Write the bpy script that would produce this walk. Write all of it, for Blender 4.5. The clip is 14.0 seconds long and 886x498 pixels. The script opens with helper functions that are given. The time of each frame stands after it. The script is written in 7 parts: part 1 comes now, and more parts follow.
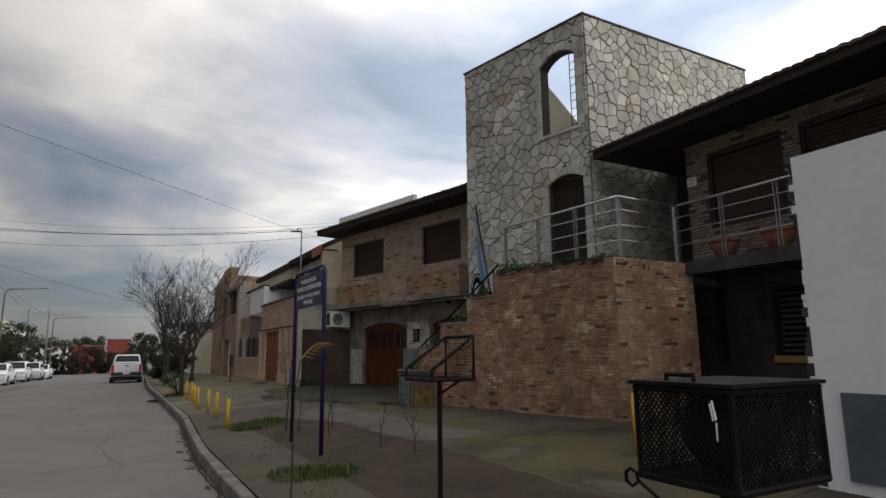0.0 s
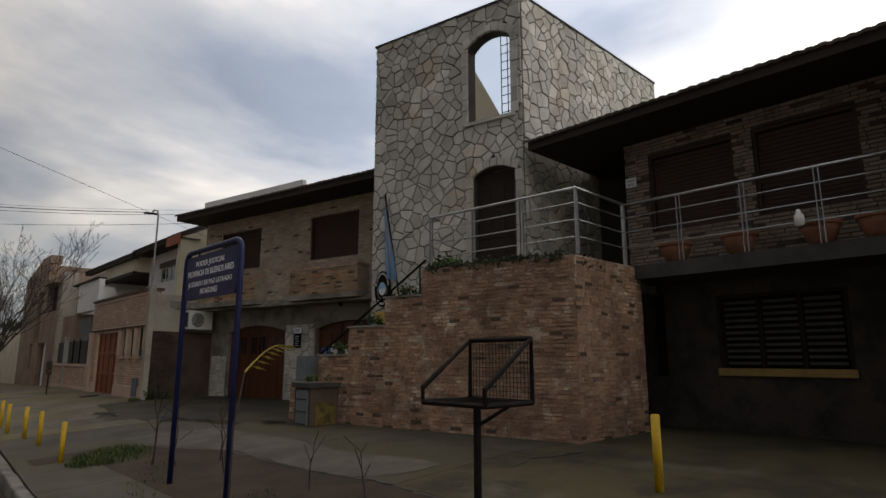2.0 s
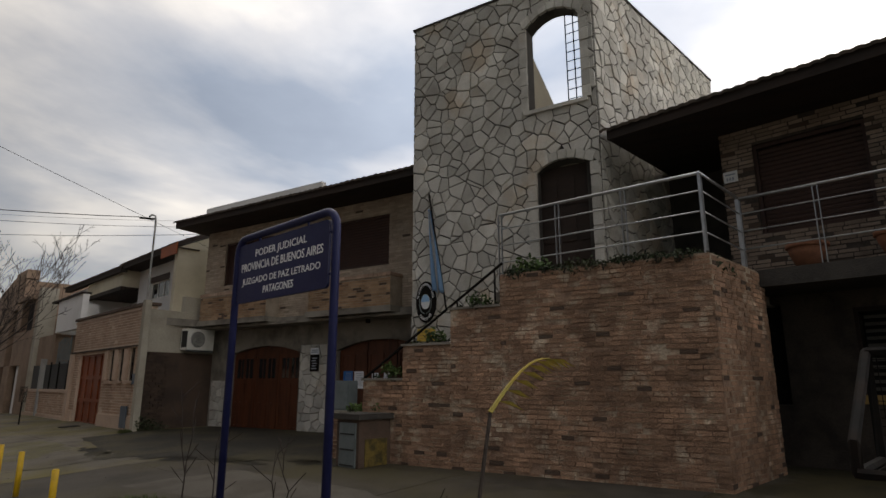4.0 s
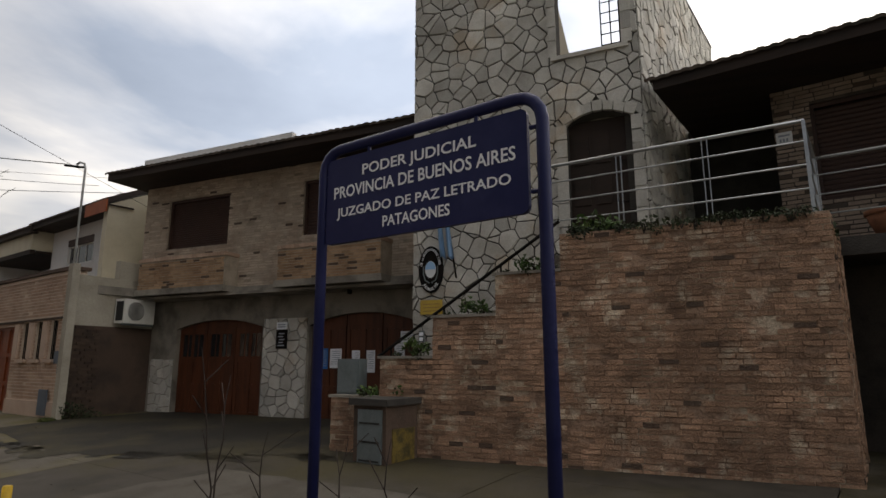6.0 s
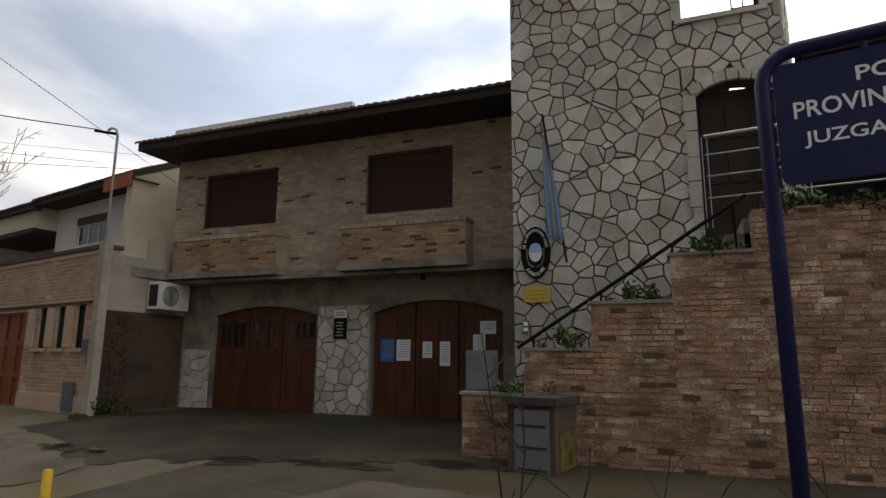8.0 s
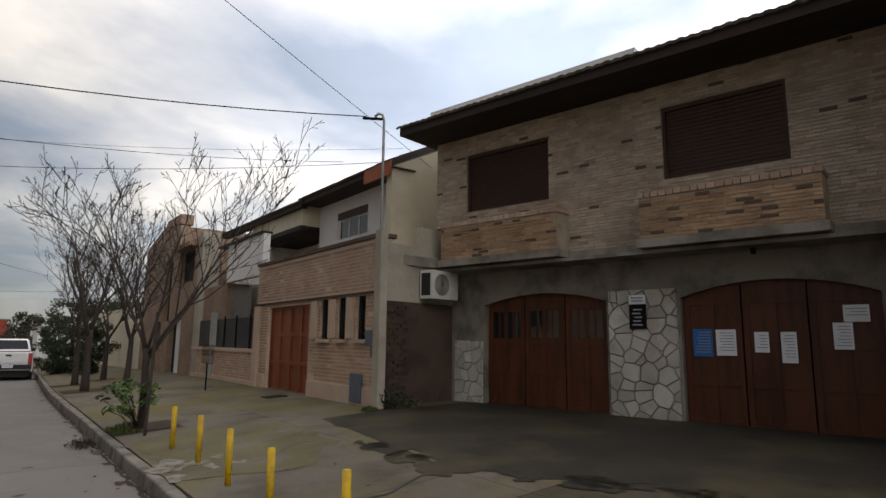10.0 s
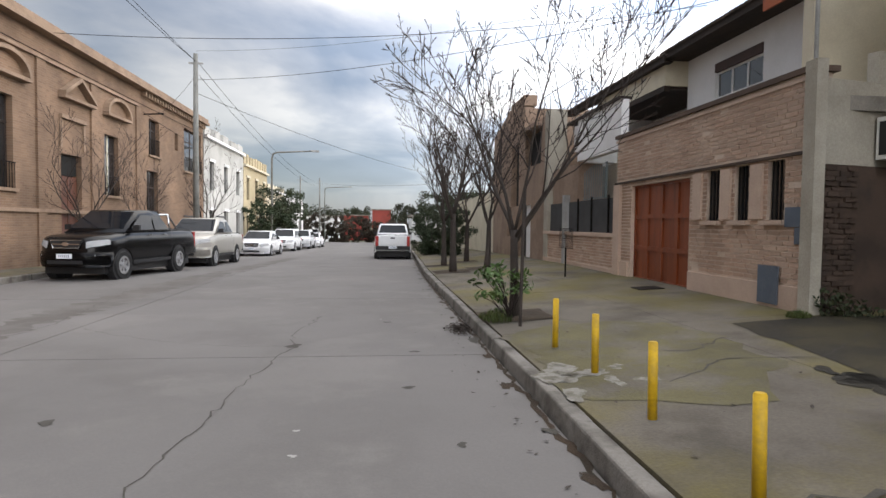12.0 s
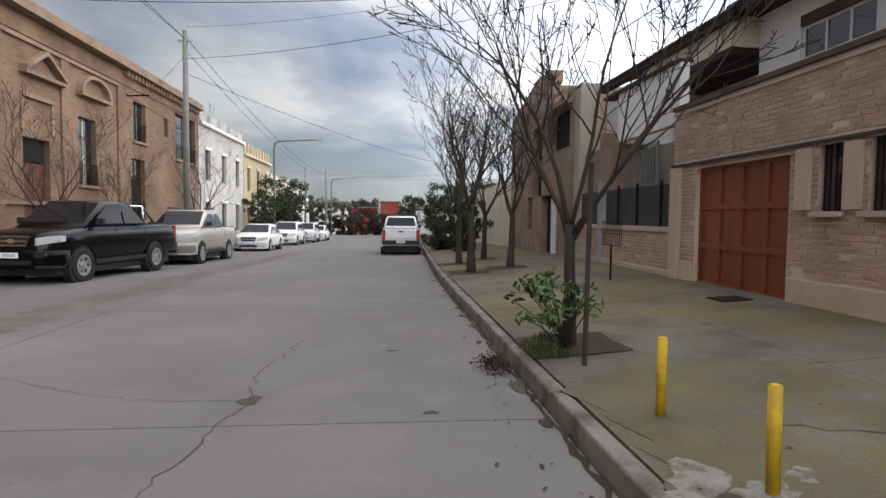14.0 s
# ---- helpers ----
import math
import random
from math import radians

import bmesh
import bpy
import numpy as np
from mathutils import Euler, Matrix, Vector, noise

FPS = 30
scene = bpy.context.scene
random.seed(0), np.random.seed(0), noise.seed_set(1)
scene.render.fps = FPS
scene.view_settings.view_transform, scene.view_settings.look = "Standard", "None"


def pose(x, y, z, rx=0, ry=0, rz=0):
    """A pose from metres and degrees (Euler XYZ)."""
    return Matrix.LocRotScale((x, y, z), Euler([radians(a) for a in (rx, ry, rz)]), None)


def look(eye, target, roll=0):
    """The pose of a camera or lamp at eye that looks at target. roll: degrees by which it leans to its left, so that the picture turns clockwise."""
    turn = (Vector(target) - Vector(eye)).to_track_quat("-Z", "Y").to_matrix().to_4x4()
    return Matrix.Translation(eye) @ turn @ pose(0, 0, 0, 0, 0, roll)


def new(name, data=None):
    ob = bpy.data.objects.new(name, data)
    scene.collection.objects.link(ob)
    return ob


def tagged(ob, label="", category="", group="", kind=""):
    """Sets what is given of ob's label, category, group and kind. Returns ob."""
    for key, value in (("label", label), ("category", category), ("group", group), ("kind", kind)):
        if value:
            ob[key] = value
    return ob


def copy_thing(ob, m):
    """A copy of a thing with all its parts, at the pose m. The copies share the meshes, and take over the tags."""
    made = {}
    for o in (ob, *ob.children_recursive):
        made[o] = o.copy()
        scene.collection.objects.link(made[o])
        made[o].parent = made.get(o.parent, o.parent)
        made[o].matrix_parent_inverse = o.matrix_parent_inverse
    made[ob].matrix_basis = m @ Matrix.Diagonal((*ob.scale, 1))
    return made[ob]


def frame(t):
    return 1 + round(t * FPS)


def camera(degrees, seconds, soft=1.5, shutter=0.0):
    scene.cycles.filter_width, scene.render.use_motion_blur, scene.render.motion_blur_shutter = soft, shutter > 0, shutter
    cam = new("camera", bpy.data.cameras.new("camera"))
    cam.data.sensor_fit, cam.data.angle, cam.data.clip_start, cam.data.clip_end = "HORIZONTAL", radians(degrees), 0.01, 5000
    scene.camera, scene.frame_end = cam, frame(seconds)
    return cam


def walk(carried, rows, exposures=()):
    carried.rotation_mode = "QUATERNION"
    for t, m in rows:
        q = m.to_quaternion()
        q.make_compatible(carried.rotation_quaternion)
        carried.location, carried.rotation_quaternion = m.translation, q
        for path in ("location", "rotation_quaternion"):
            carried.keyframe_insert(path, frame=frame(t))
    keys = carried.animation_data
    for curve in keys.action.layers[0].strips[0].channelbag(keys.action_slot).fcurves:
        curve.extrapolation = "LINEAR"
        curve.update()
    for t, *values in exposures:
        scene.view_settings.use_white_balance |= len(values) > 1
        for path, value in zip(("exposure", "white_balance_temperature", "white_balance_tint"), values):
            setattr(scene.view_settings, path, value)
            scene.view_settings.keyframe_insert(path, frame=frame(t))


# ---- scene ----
cam = camera(74.1, 14.0)
PATH = [
    (0, (-2.755, 2.335, 1.510), (-1.457, 3.819, 1.852), -0.67),
    (0.5, (-2.617, 2.802, 1.520), (-1.107, 4.071, 1.852), -0.43),
    (1, (-2.579, 3.383, 1.535), (-0.966, 4.520, 1.862), 0.10),
    (1.5, (-2.427, 4.034, 1.519), (-0.805, 5.148, 1.878), -0.04),
    (2, (-2.327, 4.634, 1.520), (-0.700, 5.738, 1.887), -0.02),
    (2.5, (-2.125, 5.216, 1.525), (-0.489, 6.287, 1.947), -0.10),
    (3, (-1.926, 5.785, 1.523), (-0.287, 6.834, 1.984), -0.24),
    (3.2, (-1.851, 6.004, 1.535), (-0.219, 7.061, 2.001), -0.04),
    (5.3, (-1.236, 8.380, 1.494), (0.503, 9.292, 1.876), 0.03),
    (5.5, (-1.186, 8.594, 1.490), (0.574, 9.457, 1.887), -0.16),
    (6, (-1.050, 9.112, 1.525), (0.742, 9.916, 1.903), -0.09),
    (6.5, (-1.003, 9.676, 1.487), (0.822, 10.406, 1.854), 0.28),
    (7, (-0.940, 10.317, 1.490), (0.907, 11.002, 1.838), 0.30),
    (7.2, (-0.946, 10.574, 1.474), (0.903, 11.243, 1.842), -0.00),
    (9.3, (-0.561, 13.043, 1.584), (1.144, 14.036, 1.911), 1.2),
    (9.5, (-0.488, 13.263, 1.586), (1.16, 14.342, 1.93), 0.6),
    (10, (-0.34, 13.837, 1.572), (1.165, 15.116, 1.884), 0.6),
    (10.5, (-0.161, 14.382, 1.539), (1.165, 15.862, 1.767), 0.5),
    (11, (0.002, 14.972, 1.502), (1.116, 16.629, 1.619), 0.5),
    (11.3, (0.113, 15.329, 1.489), (1.068, 17.086, 1.556), 1.0),
    (11.5, (0.172, 15.578, 1.478), (1.01, 17.393, 1.521), 0.6),
    (12, (0.312, 16.137, 1.467), (0.943, 18.033, 1.386), 0.7),
    (12.5, (0.487, 16.765, 1.467), (1.093, 18.667, 1.338), 0.8),
    (13, (0.616, 17.394, 1.488), (1.215, 19.297, 1.359), 1.0),
    (13.5, (0.778, 18.006, 1.469), (1.378, 19.91, 1.338), 0.6),
    (14, (0.936, 18.622, 1.472), (1.539, 20.526, 1.364), 0.6),
]
walk(cam, [(t, look(eye, target, roll)) for t, eye, target, roll in PATH], exposures=((0, -1.02, 7250, 12), (1.5, -1.28, 7450, 12), (3, -1.34, 7550, 12), (6, -1.02, 7600, 12), (9.5, -0.78, 7550, 12), (10.5, -0.68, 7350, 12), (11.5, -0.50, 7000, 12), (12, -0.04, 6900, 12), (13, -0.13, 6900, 12), (14, -0.28, 6900, 12)))

# ---- frames of the plan: the old house block lies along x and y, the street is turned a little ----
PH = radians(12.05)
MS = Matrix.Translation((-1.742, 0, 0)) @ Matrix.Rotation(-PH, 4, "Z")   # local x: across the street from the kerb, y: along it
I4 = Matrix.Identity(4)


def zroad(v):
    return -0.1 - 0.018 * max(0.0, v - 34.0)


def ubend(v):
    return 0.04 * max(0.0, v - 34.0) - 0.3 * min(1.0, max(0.0, (17.8 - v) / 5.4))   # the near kerb swings a little along its length


def zpave(u, v):
    return zroad(v) + 0.15 + 0.062 * min(max(u, 0.0), 4.6)


def S(u, v, z=0.0):
    return MS @ Vector((u, v, z))


# ---- sky and sun ----
world = bpy.data.worlds.new("sky")
scene.world = world
world.use_nodes = True
wn, wl = world.node_tree.nodes, world.node_tree.links
wn.clear()


def wnode(kind, **kw):
    n = wn.new(kind)
    for k, v in kw.items():
        n.inputs[k].default_value = v
    return n


sky = wn.new("ShaderNodeTexSky")
sky.sky_type, sky.sun_disc = "NISHITA", False
sky.sun_elevation, sky.sun_rotation = radians(31.4), radians(119.6)
w_co = wn.new("ShaderNodeTexCoord")
w_sep = wn.new("ShaderNodeSeparateXYZ")
w_up = wn.new("ShaderNodeMath"); w_up.operation = "MAXIMUM"; w_up.inputs[1].default_value = 0.05
w_add = wn.new("ShaderNodeMath"); w_add.operation = "ADD"; w_add.inputs[1].default_value = 0.16
w_div = wn.new("ShaderNodeVectorMath"); w_div.operation = "DIVIDE"
w_comb = wn.new("ShaderNodeCombineXYZ")
w_n1 = wnode("ShaderNodeTexNoise", Scale=0.62, Detail=8.0, Roughness=0.52, Distortion=0.25)
w_ramp = wn.new("ShaderNodeValToRGB")
w_n2 = wnode("ShaderNodeTexNoise", Scale=2.1, Detail=6.0, Roughness=0.55)
w_mix = wn.new("ShaderNodeMix"); w_mix.data_type = "RGBA"
w_mul = wn.new("ShaderNodeMix"); w_mul.data_type = "RGBA"; w_mul.blend_type = "MULTIPLY"
w_ramp2 = wn.new("ShaderNodeValToRGB")
w_bg1 = wnode("ShaderNodeBackground", Strength=0.10)
w_bg2 = wnode("ShaderNodeBackground", Strength=1.0)
w_sum = wn.new("ShaderNodeAddShader")
w_out = wn.new("ShaderNodeOutputWorld")
wl.new(w_co.outputs["Generated"], w_sep.inputs[0])
wl.new(w_sep.outputs["Z"], w_up.inputs[0])
wl.new(w_up.outputs[0], w_add.inputs[0])
for k in "XYZ":
    wl.new(w_add.outputs[0], w_comb.inputs[k])
wl.new(w_co.outputs["Generated"], w_div.inputs[0])
wl.new(w_comb.outputs[0], w_div.inputs[1])
w_map = wn.new("ShaderNodeMapping"); w_map.inputs["Location"].default_value = (3.4, 1.7, 0.0); w_map.inputs["Scale"].default_value = (1.0, 1.0, 0.25)
wl.new(w_div.outputs[0], w_map.inputs[0])
wl.new(w_map.outputs[0], w_n1.inputs["Vector"])
wl.new(w_map.outputs[0], w_n2.inputs["Vector"])
wl.new(w_n1.outputs["Fac"], w_ramp.inputs[0])
wl.new(w_n2.outputs["Fac"], w_ramp2.inputs[0])
r = w_ramp.color_ramp
r.elements[0].position, r.elements[0].color = 0.37, (0.27, 0.335, 0.45, 1)
r.elements[1].position, r.elements[1].color = 0.56, (0.98, 0.98, 0.97, 1)
e = r.elements.new(0.47); e.color = (0.545, 0.585, 0.66, 1)
r = w_ramp2.color_ramp
r.elements[0].position, r.elements[0].color = 0.3, (0.80, 0.81, 0.83, 1)
r.elements[1].position, r.elements[1].color = 0.65, (1, 1, 1, 1)
w_mul.inputs["Factor"].default_value = 1.0
wl.new(w_ramp.outputs[0], w_mul.inputs["A"])
wl.new(w_ramp2.outputs[0], w_mul.inputs["B"])
SUN_TO = Vector((0.74, -0.42, 0.52)).normalized()      # towards the sun, behind the houses
w_dot = wn.new("ShaderNodeVectorMath"); w_dot.operation = "DOT_PRODUCT"; w_dot.inputs[1].default_value = SUN_TO
wl.new(w_co.outputs["Generated"], w_dot.inputs[0])
w_glow = wn.new("ShaderNodeMapRange"); w_glow.interpolation_type = "SMOOTHSTEP"
for k, val in ((1, -0.55), (2, 0.95), (3, 0.40), (4, 4.9)):
    w_glow.inputs[k].default_value = val
wl.new(w_dot.outputs["Value"], w_glow.inputs[0])
wl.new(w_glow.outputs[0], w_bg2.inputs["Strength"])
wl.new(w_mul.outputs["Result"], w_bg2.inputs["Color"])
wl.new(sky.outputs[0], w_bg1.inputs["Color"])
w_bg1.inputs["Strength"].default_value = 0.05
wl.new(w_bg1.outputs[0], w_sum.inputs[0])
wl.new(w_bg2.outputs[0], w_sum.inputs[1])
wl.new(w_sum.outputs[0], w_out.inputs[0])
sun = new("sun", bpy.data.lights.new("sun", "SUN"))
sun.data.energy, sun.data.angle, sun.data.color = 0.55, radians(25), (1.0, 0.95, 0.88)
sun.matrix_world = look(SUN_TO * 60, (0, 0, 0))

# ---- materials ----
def material(name, base, rough=0.8, metal=0.0, spread=0.12, scale=3.0, fine=40.0, bump=0.15, second=None, amount=0.5, edge=(0.45, 0.62),
             vary=0.0, island=0.0, spec=0.35, stretch=(1, 1, 1), third=None, third_scale=0.5, third_edge=(0.52, 0.6), hole_shade=0.0):
    """A worn surface: broad stains and fine grain over a base colour; vary: by object, island: by piece of a mesh."""
    m = bpy.data.materials.new(name)
    m.use_nodes = True
    n, l = m.node_tree.nodes, m.node_tree.links
    b = n["Principled BSDF"]
    b.inputs["Roughness"].default_value, b.inputs["Metallic"].default_value = rough, metal
    b.inputs["Specular IOR Level"].default_value = spec
    g = n.new("ShaderNodeNewGeometry")
    mp = n.new("ShaderNodeMapping")
    mp.inputs["Scale"].default_value = stretch
    l.new(g.outputs["Position"], mp.inputs[0])

    def noise_at(s, detail=5.0, rough_=0.6):
        t = n.new("ShaderNodeTexNoise")
        t.inputs["Scale"].default_value, t.inputs["Detail"].default_value, t.inputs["Roughness"].default_value = s, detail, rough_
        l.new(mp.outputs[0], t.inputs["Vector"])
        return t.outputs["Fac"]

    def rng(src, a, b_, lo, hi):
        t = n.new("ShaderNodeMapRange")
        t.inputs[1].default_value, t.inputs[2].default_value, t.inputs[3].default_value, t.inputs[4].default_value = a, b_, lo, hi
        l.new(src, t.inputs[0])
        return t.outputs[0]

    def mixc(f, a, b_, mode="MIX"):
        t = n.new("ShaderNodeMix"); t.data_type, t.blend_type = "RGBA", mode
        for sock, val in (("Factor", f), ("A", a), ("B", b_)):
            if isinstance(val, (int, float)):
                t.inputs[sock].default_value = val
            elif isinstance(val, tuple):
                t.inputs[sock].default_value = (*val, 1)
            else:
                l.new(val, t.inputs[sock])
        return t.outputs["Result"]

    big, small = noise_at(scale), noise_at(fine, 3.0)
    col = base
    if second:
        col = mixc(rng(big, edge[0], edge[1], 0.0, amount), base, second)
    if third:
        col = mixc(rng(noise_at(third_scale, 6.0, 0.65), third_edge[0], third_edge[1], 0.0, 1.0), col, third)

    def scaled(colour, f):
        t = n.new("ShaderNodeVectorMath"); t.operation = "SCALE"
        if isinstance(colour, tuple):
            t.inputs[0].default_value = colour
        else:
            l.new(colour, t.inputs[0])
        l.new(f, t.inputs["Scale"])
        return t.outputs[0]
    col = scaled(col, rng(noise_at(scale * 0.37, 4.0), 0.3, 0.7, 1 - spread, 1 + spread))
    col = scaled(col, rng(small, 0.3, 0.7, 1 - spread * 0.8, 1 + spread * 0.8))
    if vary:
        o = n.new("ShaderNodeObjectInfo")
        col = scaled(col, rng(o.outputs["Random"], 0, 1, 1 - vary, 1 + vary))
    if island:
        col = scaled(col, rng(g.outputs["Random Per Island"], 0, 1, 1 - island, 1 + island))
    # Random near-black bricks paint the dark of missing-brick holes on flat faces.
    if hole_shade:
        o2 = n.new("ShaderNodeObjectInfo")
        mu = n.new("ShaderNodeMath"); mu.operation = "MULTIPLY_ADD"; mu.inputs[1].default_value = 7.31
        l.new(g.outputs["Random Per Island"], mu.inputs[0]); l.new(o2.outputs["Random"], mu.inputs[2])
        fr = n.new("ShaderNodeMath"); fr.operation = "FRACT"; l.new(mu.outputs[0], fr.inputs[0])
        col = mixc(rng(fr.outputs[0], hole_shade, hole_shade + 0.002, 0.9, 0.0), col, (0.075, 0.052, 0.04))
    if isinstance(col, tuple):
        b.inputs["Base Color"].default_value = (*col, 1)
    else:
        l.new(col, b.inputs["Base Color"])
    l.new(rng(small, 0.25, 0.75, max(0.02, rough - 0.08), min(1.0, rough + 0.08)), b.inputs["Roughness"])
    if bump:
        bp = n.new("ShaderNodeBump")
        bp.inputs["Strength"].default_value, bp.inputs["Distance"].default_value = bump, 0.02
        l.new(small, bp.inputs["Height"])
        l.new(bp.outputs[0], b.inputs["Normal"])
    return m


def glass(name, tint, rough=0.03):
    m = bpy.data.materials.new(name)
    m.use_nodes = True
    b = m.node_tree.nodes["Principled BSDF"]
    b.inputs["Base Color"].default_value = (*tint, 1)
    b.inputs["Roughness"].default_value = rough
    b.inputs["Specular IOR Level"].default_value = 0.9
    return m


M_ROAD = material("worn concrete road", (0.135, 0.126, 0.119), 0.9, spread=0.10, scale=0.7, fine=55, bump=0.12, second=(0.108, 0.100, 0.093), amount=0.6, third=(0.15, 0.14, 0.131), third_scale=0.35)
M_KERB = material("grey kerb concrete", (0.165, 0.152, 0.134), 0.9, scale=2.5, second=(0.065, 0.057, 0.047), amount=0.85, bump=0.4, spread=0.2)
M_PAVE = material("stained pavement concrete", (0.122, 0.106, 0.086), 0.88, scale=1.1, second=(0.062, 0.053, 0.040), amount=0.75, spread=0.24, bump=0.35, third=(0.112, 0.094, 0.036), third_scale=0.33, third_edge=(0.44, 0.60), spec=0.3)
M_PAVE_DAMP = material("damp dirty pavement concrete", (0.056, 0.047, 0.036), 0.8, scale=1.3, second=(0.026, 0.021, 0.015), amount=0.85, spread=0.26, bump=0.35, third=(0.050, 0.041, 0.018), third_scale=0.4, third_edge=(0.44, 0.60))
M_MOSS = material("mossy yard concrete", (0.058, 0.047, 0.021), 0.9, scale=1.3, second=(0.026, 0.022, 0.013), amount=0.9, spread=0.24, bump=0.35, third=(0.080, 0.070, 0.050), third_scale=0.7, third_edge=(0.56, 0.66))
M_DARKYARD = material("black mouldy concrete", (0.020, 0.0165, 0.011), 0.8, scale=1.2, second=(0.009, 0.008, 0.006), amount=0.85, spread=0.25, bump=0.3, third=(0.044, 0.036, 0.017), third_scale=0.7, third_edge=(0.48, 0.64))
M_SOIL = material("trodden soil", (0.042, 0.027, 0.016), 0.97, scale=3.0, fine=70, second=(0.026, 0.019, 0.011), amount=0.8, spread=0.25, bump=0.6)
M_GROUND = material("far ground", (0.12, 0.12, 0.08), 0.95, scale=0.05, fine=1.0, second=(0.06, 0.08, 0.03), amount=0.8)
# Balcony house only: the shade of eaves and balcony is in this colour.
M_MORTAR_DIM = material("mortar darkened for shade", (0.075, 0.06, 0.05), 0.95, scale=2, second=(0.035, 0.03, 0.025), amount=0.8, bump=0.4, spread=0.2)
M_MORTAR_PINK = material("pale bagged mortar", (0.58, 0.46, 0.365), 0.95, scale=2, second=(0.50, 0.385, 0.30), amount=0.8, bump=0.4, spread=0.12)
M_MORTAR = material("grey lime mortar", (0.37, 0.305, 0.24), 0.95, scale=4, second=(0.24, 0.20, 0.16), amount=0.7, bump=0.4, spread=0.2)
M_MORTAR_RED = material("old red mortar", (0.36, 0.235, 0.165), 0.95, scale=3.0, fine=30, second=(0.19, 0.118, 0.082), amount=0.9, bump=0.8, spread=0.28, third=(0.44, 0.35, 0.26), third_scale=2.2, third_edge=(0.52, 0.62))
M_BRICK_RED = material("weathered red brick", (0.43, 0.260, 0.172), 0.94, scale=3.4, fine=55, second=(0.27, 0.162, 0.107), amount=0.85, bump=0.8, spread=0.32, vary=0.22, island=0.24, third=(0.60, 0.48, 0.36), third_scale=2.6, third_edge=(0.54, 0.66), hole_shade=0.045)
M_BRICK_TAN = material("tan washed brick", (0.45, 0.37, 0.295), 0.92, scale=1.8, fine=60, second=(0.36, 0.275, 0.21), amount=0.8, bump=0.6, spread=0.2, vary=0.15, island=0.17, hole_shade=0.03)
M_BRICK_PINK = material("pinkish facing brick", (0.42, 0.285, 0.21), 0.9, scale=1.6, fine=60, second=(0.49, 0.365, 0.28), amount=0.8, bump=0.4, spread=0.14, vary=0.15, island=0.13)
M_PINKPLASTER = material("smooth pinkish plaster", (0.50, 0.375, 0.295), 0.88, scale=1.4, second=(0.43, 0.315, 0.245), amount=0.7, spread=0.1, bump=0.15)
# Sooty on the meter pillar; on the lower storey, balcony shade is painted in.
M_BRICK_DIM = material("brown brick with soot and shade", (0.095, 0.064, 0.048), 0.93, scale=1.6, fine=60, second=(0.055, 0.040, 0.032), amount=0.8, bump=0.5, spread=0.22, vary=0.22, island=0.22)
M_BRICK_UPPER = material("brown shaded brick", (0.31, 0.24, 0.19), 0.93, scale=1.6, fine=60, second=(0.22, 0.16, 0.12), amount=0.8, bump=0.5, spread=0.22, vary=0.2, island=0.2, hole_shade=0.08)
M_RENDER = material("dirty grey cement render", (0.26, 0.235, 0.20), 0.93, scale=1.3, second=(0.12, 0.105, 0.088), amount=0.85, spread=0.18, bump=0.3)
M_CREAM = material("cream painted plaster", (0.62, 0.56, 0.43), 0.85, scale=0.9, second=(0.48, 0.42, 0.31), amount=0.6, spread=0.08, bump=0.08)
M_WHITE = material("white painted plaster", (0.72, 0.71, 0.70), 0.8, scale=0.8, second=(0.58, 0.57, 0.55), amount=0.5, spread=0.06, bump=0.12)
M_WHITEWALL = material("limewashed white wall", (0.84, 0.85, 0.87), 0.85, scale=1.2, fine=14, second=(0.77, 0.78, 0.80), amount=0.5, spread=0.03, bump=0.08)
M_STONE = material("pale grey flagstone", (0.54, 0.52, 0.475), 0.9, scale=2.2, fine=45, second=(0.42, 0.395, 0.35), amount=0.8, bump=0.6, spread=0.16, vary=0.2, island=0.2, third=(0.46, 0.39, 0.31), third_scale=0.8, third_edge=(0.56, 0.68))
M_STONE_BED = material("grey stone mortar, also porch shade", (0.062, 0.056, 0.050), 0.95, scale=3, second=(0.035, 0.032, 0.029), amount=0.7, bump=0.5)
M_WOOD = material("varnished red-brown door wood", (0.105, 0.034, 0.016), 0.45, scale=5, fine=90, second=(0.055, 0.019, 0.010), amount=0.8, spread=0.18, bump=0.12, stretch=(1, 1, 0.15))
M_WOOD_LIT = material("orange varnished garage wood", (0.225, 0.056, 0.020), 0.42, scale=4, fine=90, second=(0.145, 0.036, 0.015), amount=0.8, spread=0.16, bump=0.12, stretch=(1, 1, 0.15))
M_WOOD_DARK = material("dark eave wood", (0.030, 0.018, 0.013), 0.75, scale=4, fine=80, second=(0.016, 0.011, 0.008), amount=0.8, bump=0.2, stretch=(1, 0.2, 1))
M_SHUTTER = material("brown roller shutter", (0.060, 0.031, 0.024), 0.55, scale=3, second=(0.042, 0.023, 0.018), amount=0.6, bump=0.05, spread=0.1)
M_TILE = material("dark brown roof tile", (0.10, 0.075, 0.06), 0.85, scale=3, second=(0.05, 0.045, 0.035), amount=0.8, bump=0.4, spread=0.25, island=0.25)
M_TILE_RED = material("red fascia board", (0.33, 0.085, 0.03), 0.6, scale=3, second=(0.22, 0.06, 0.03), amount=0.7, bump=0.1)
M_STEEL = material("brushed steel tube", (0.50, 0.51, 0.52), 0.38, metal=0.9, scale=6, second=(0.35, 0.35, 0.35), amount=0.5, bump=0.03)
M_GALV = material("grey painted steel", (0.14, 0.165, 0.17), 0.55, scale=4, second=(0.10, 0.12, 0.115), amount=0.6, bump=0.05)
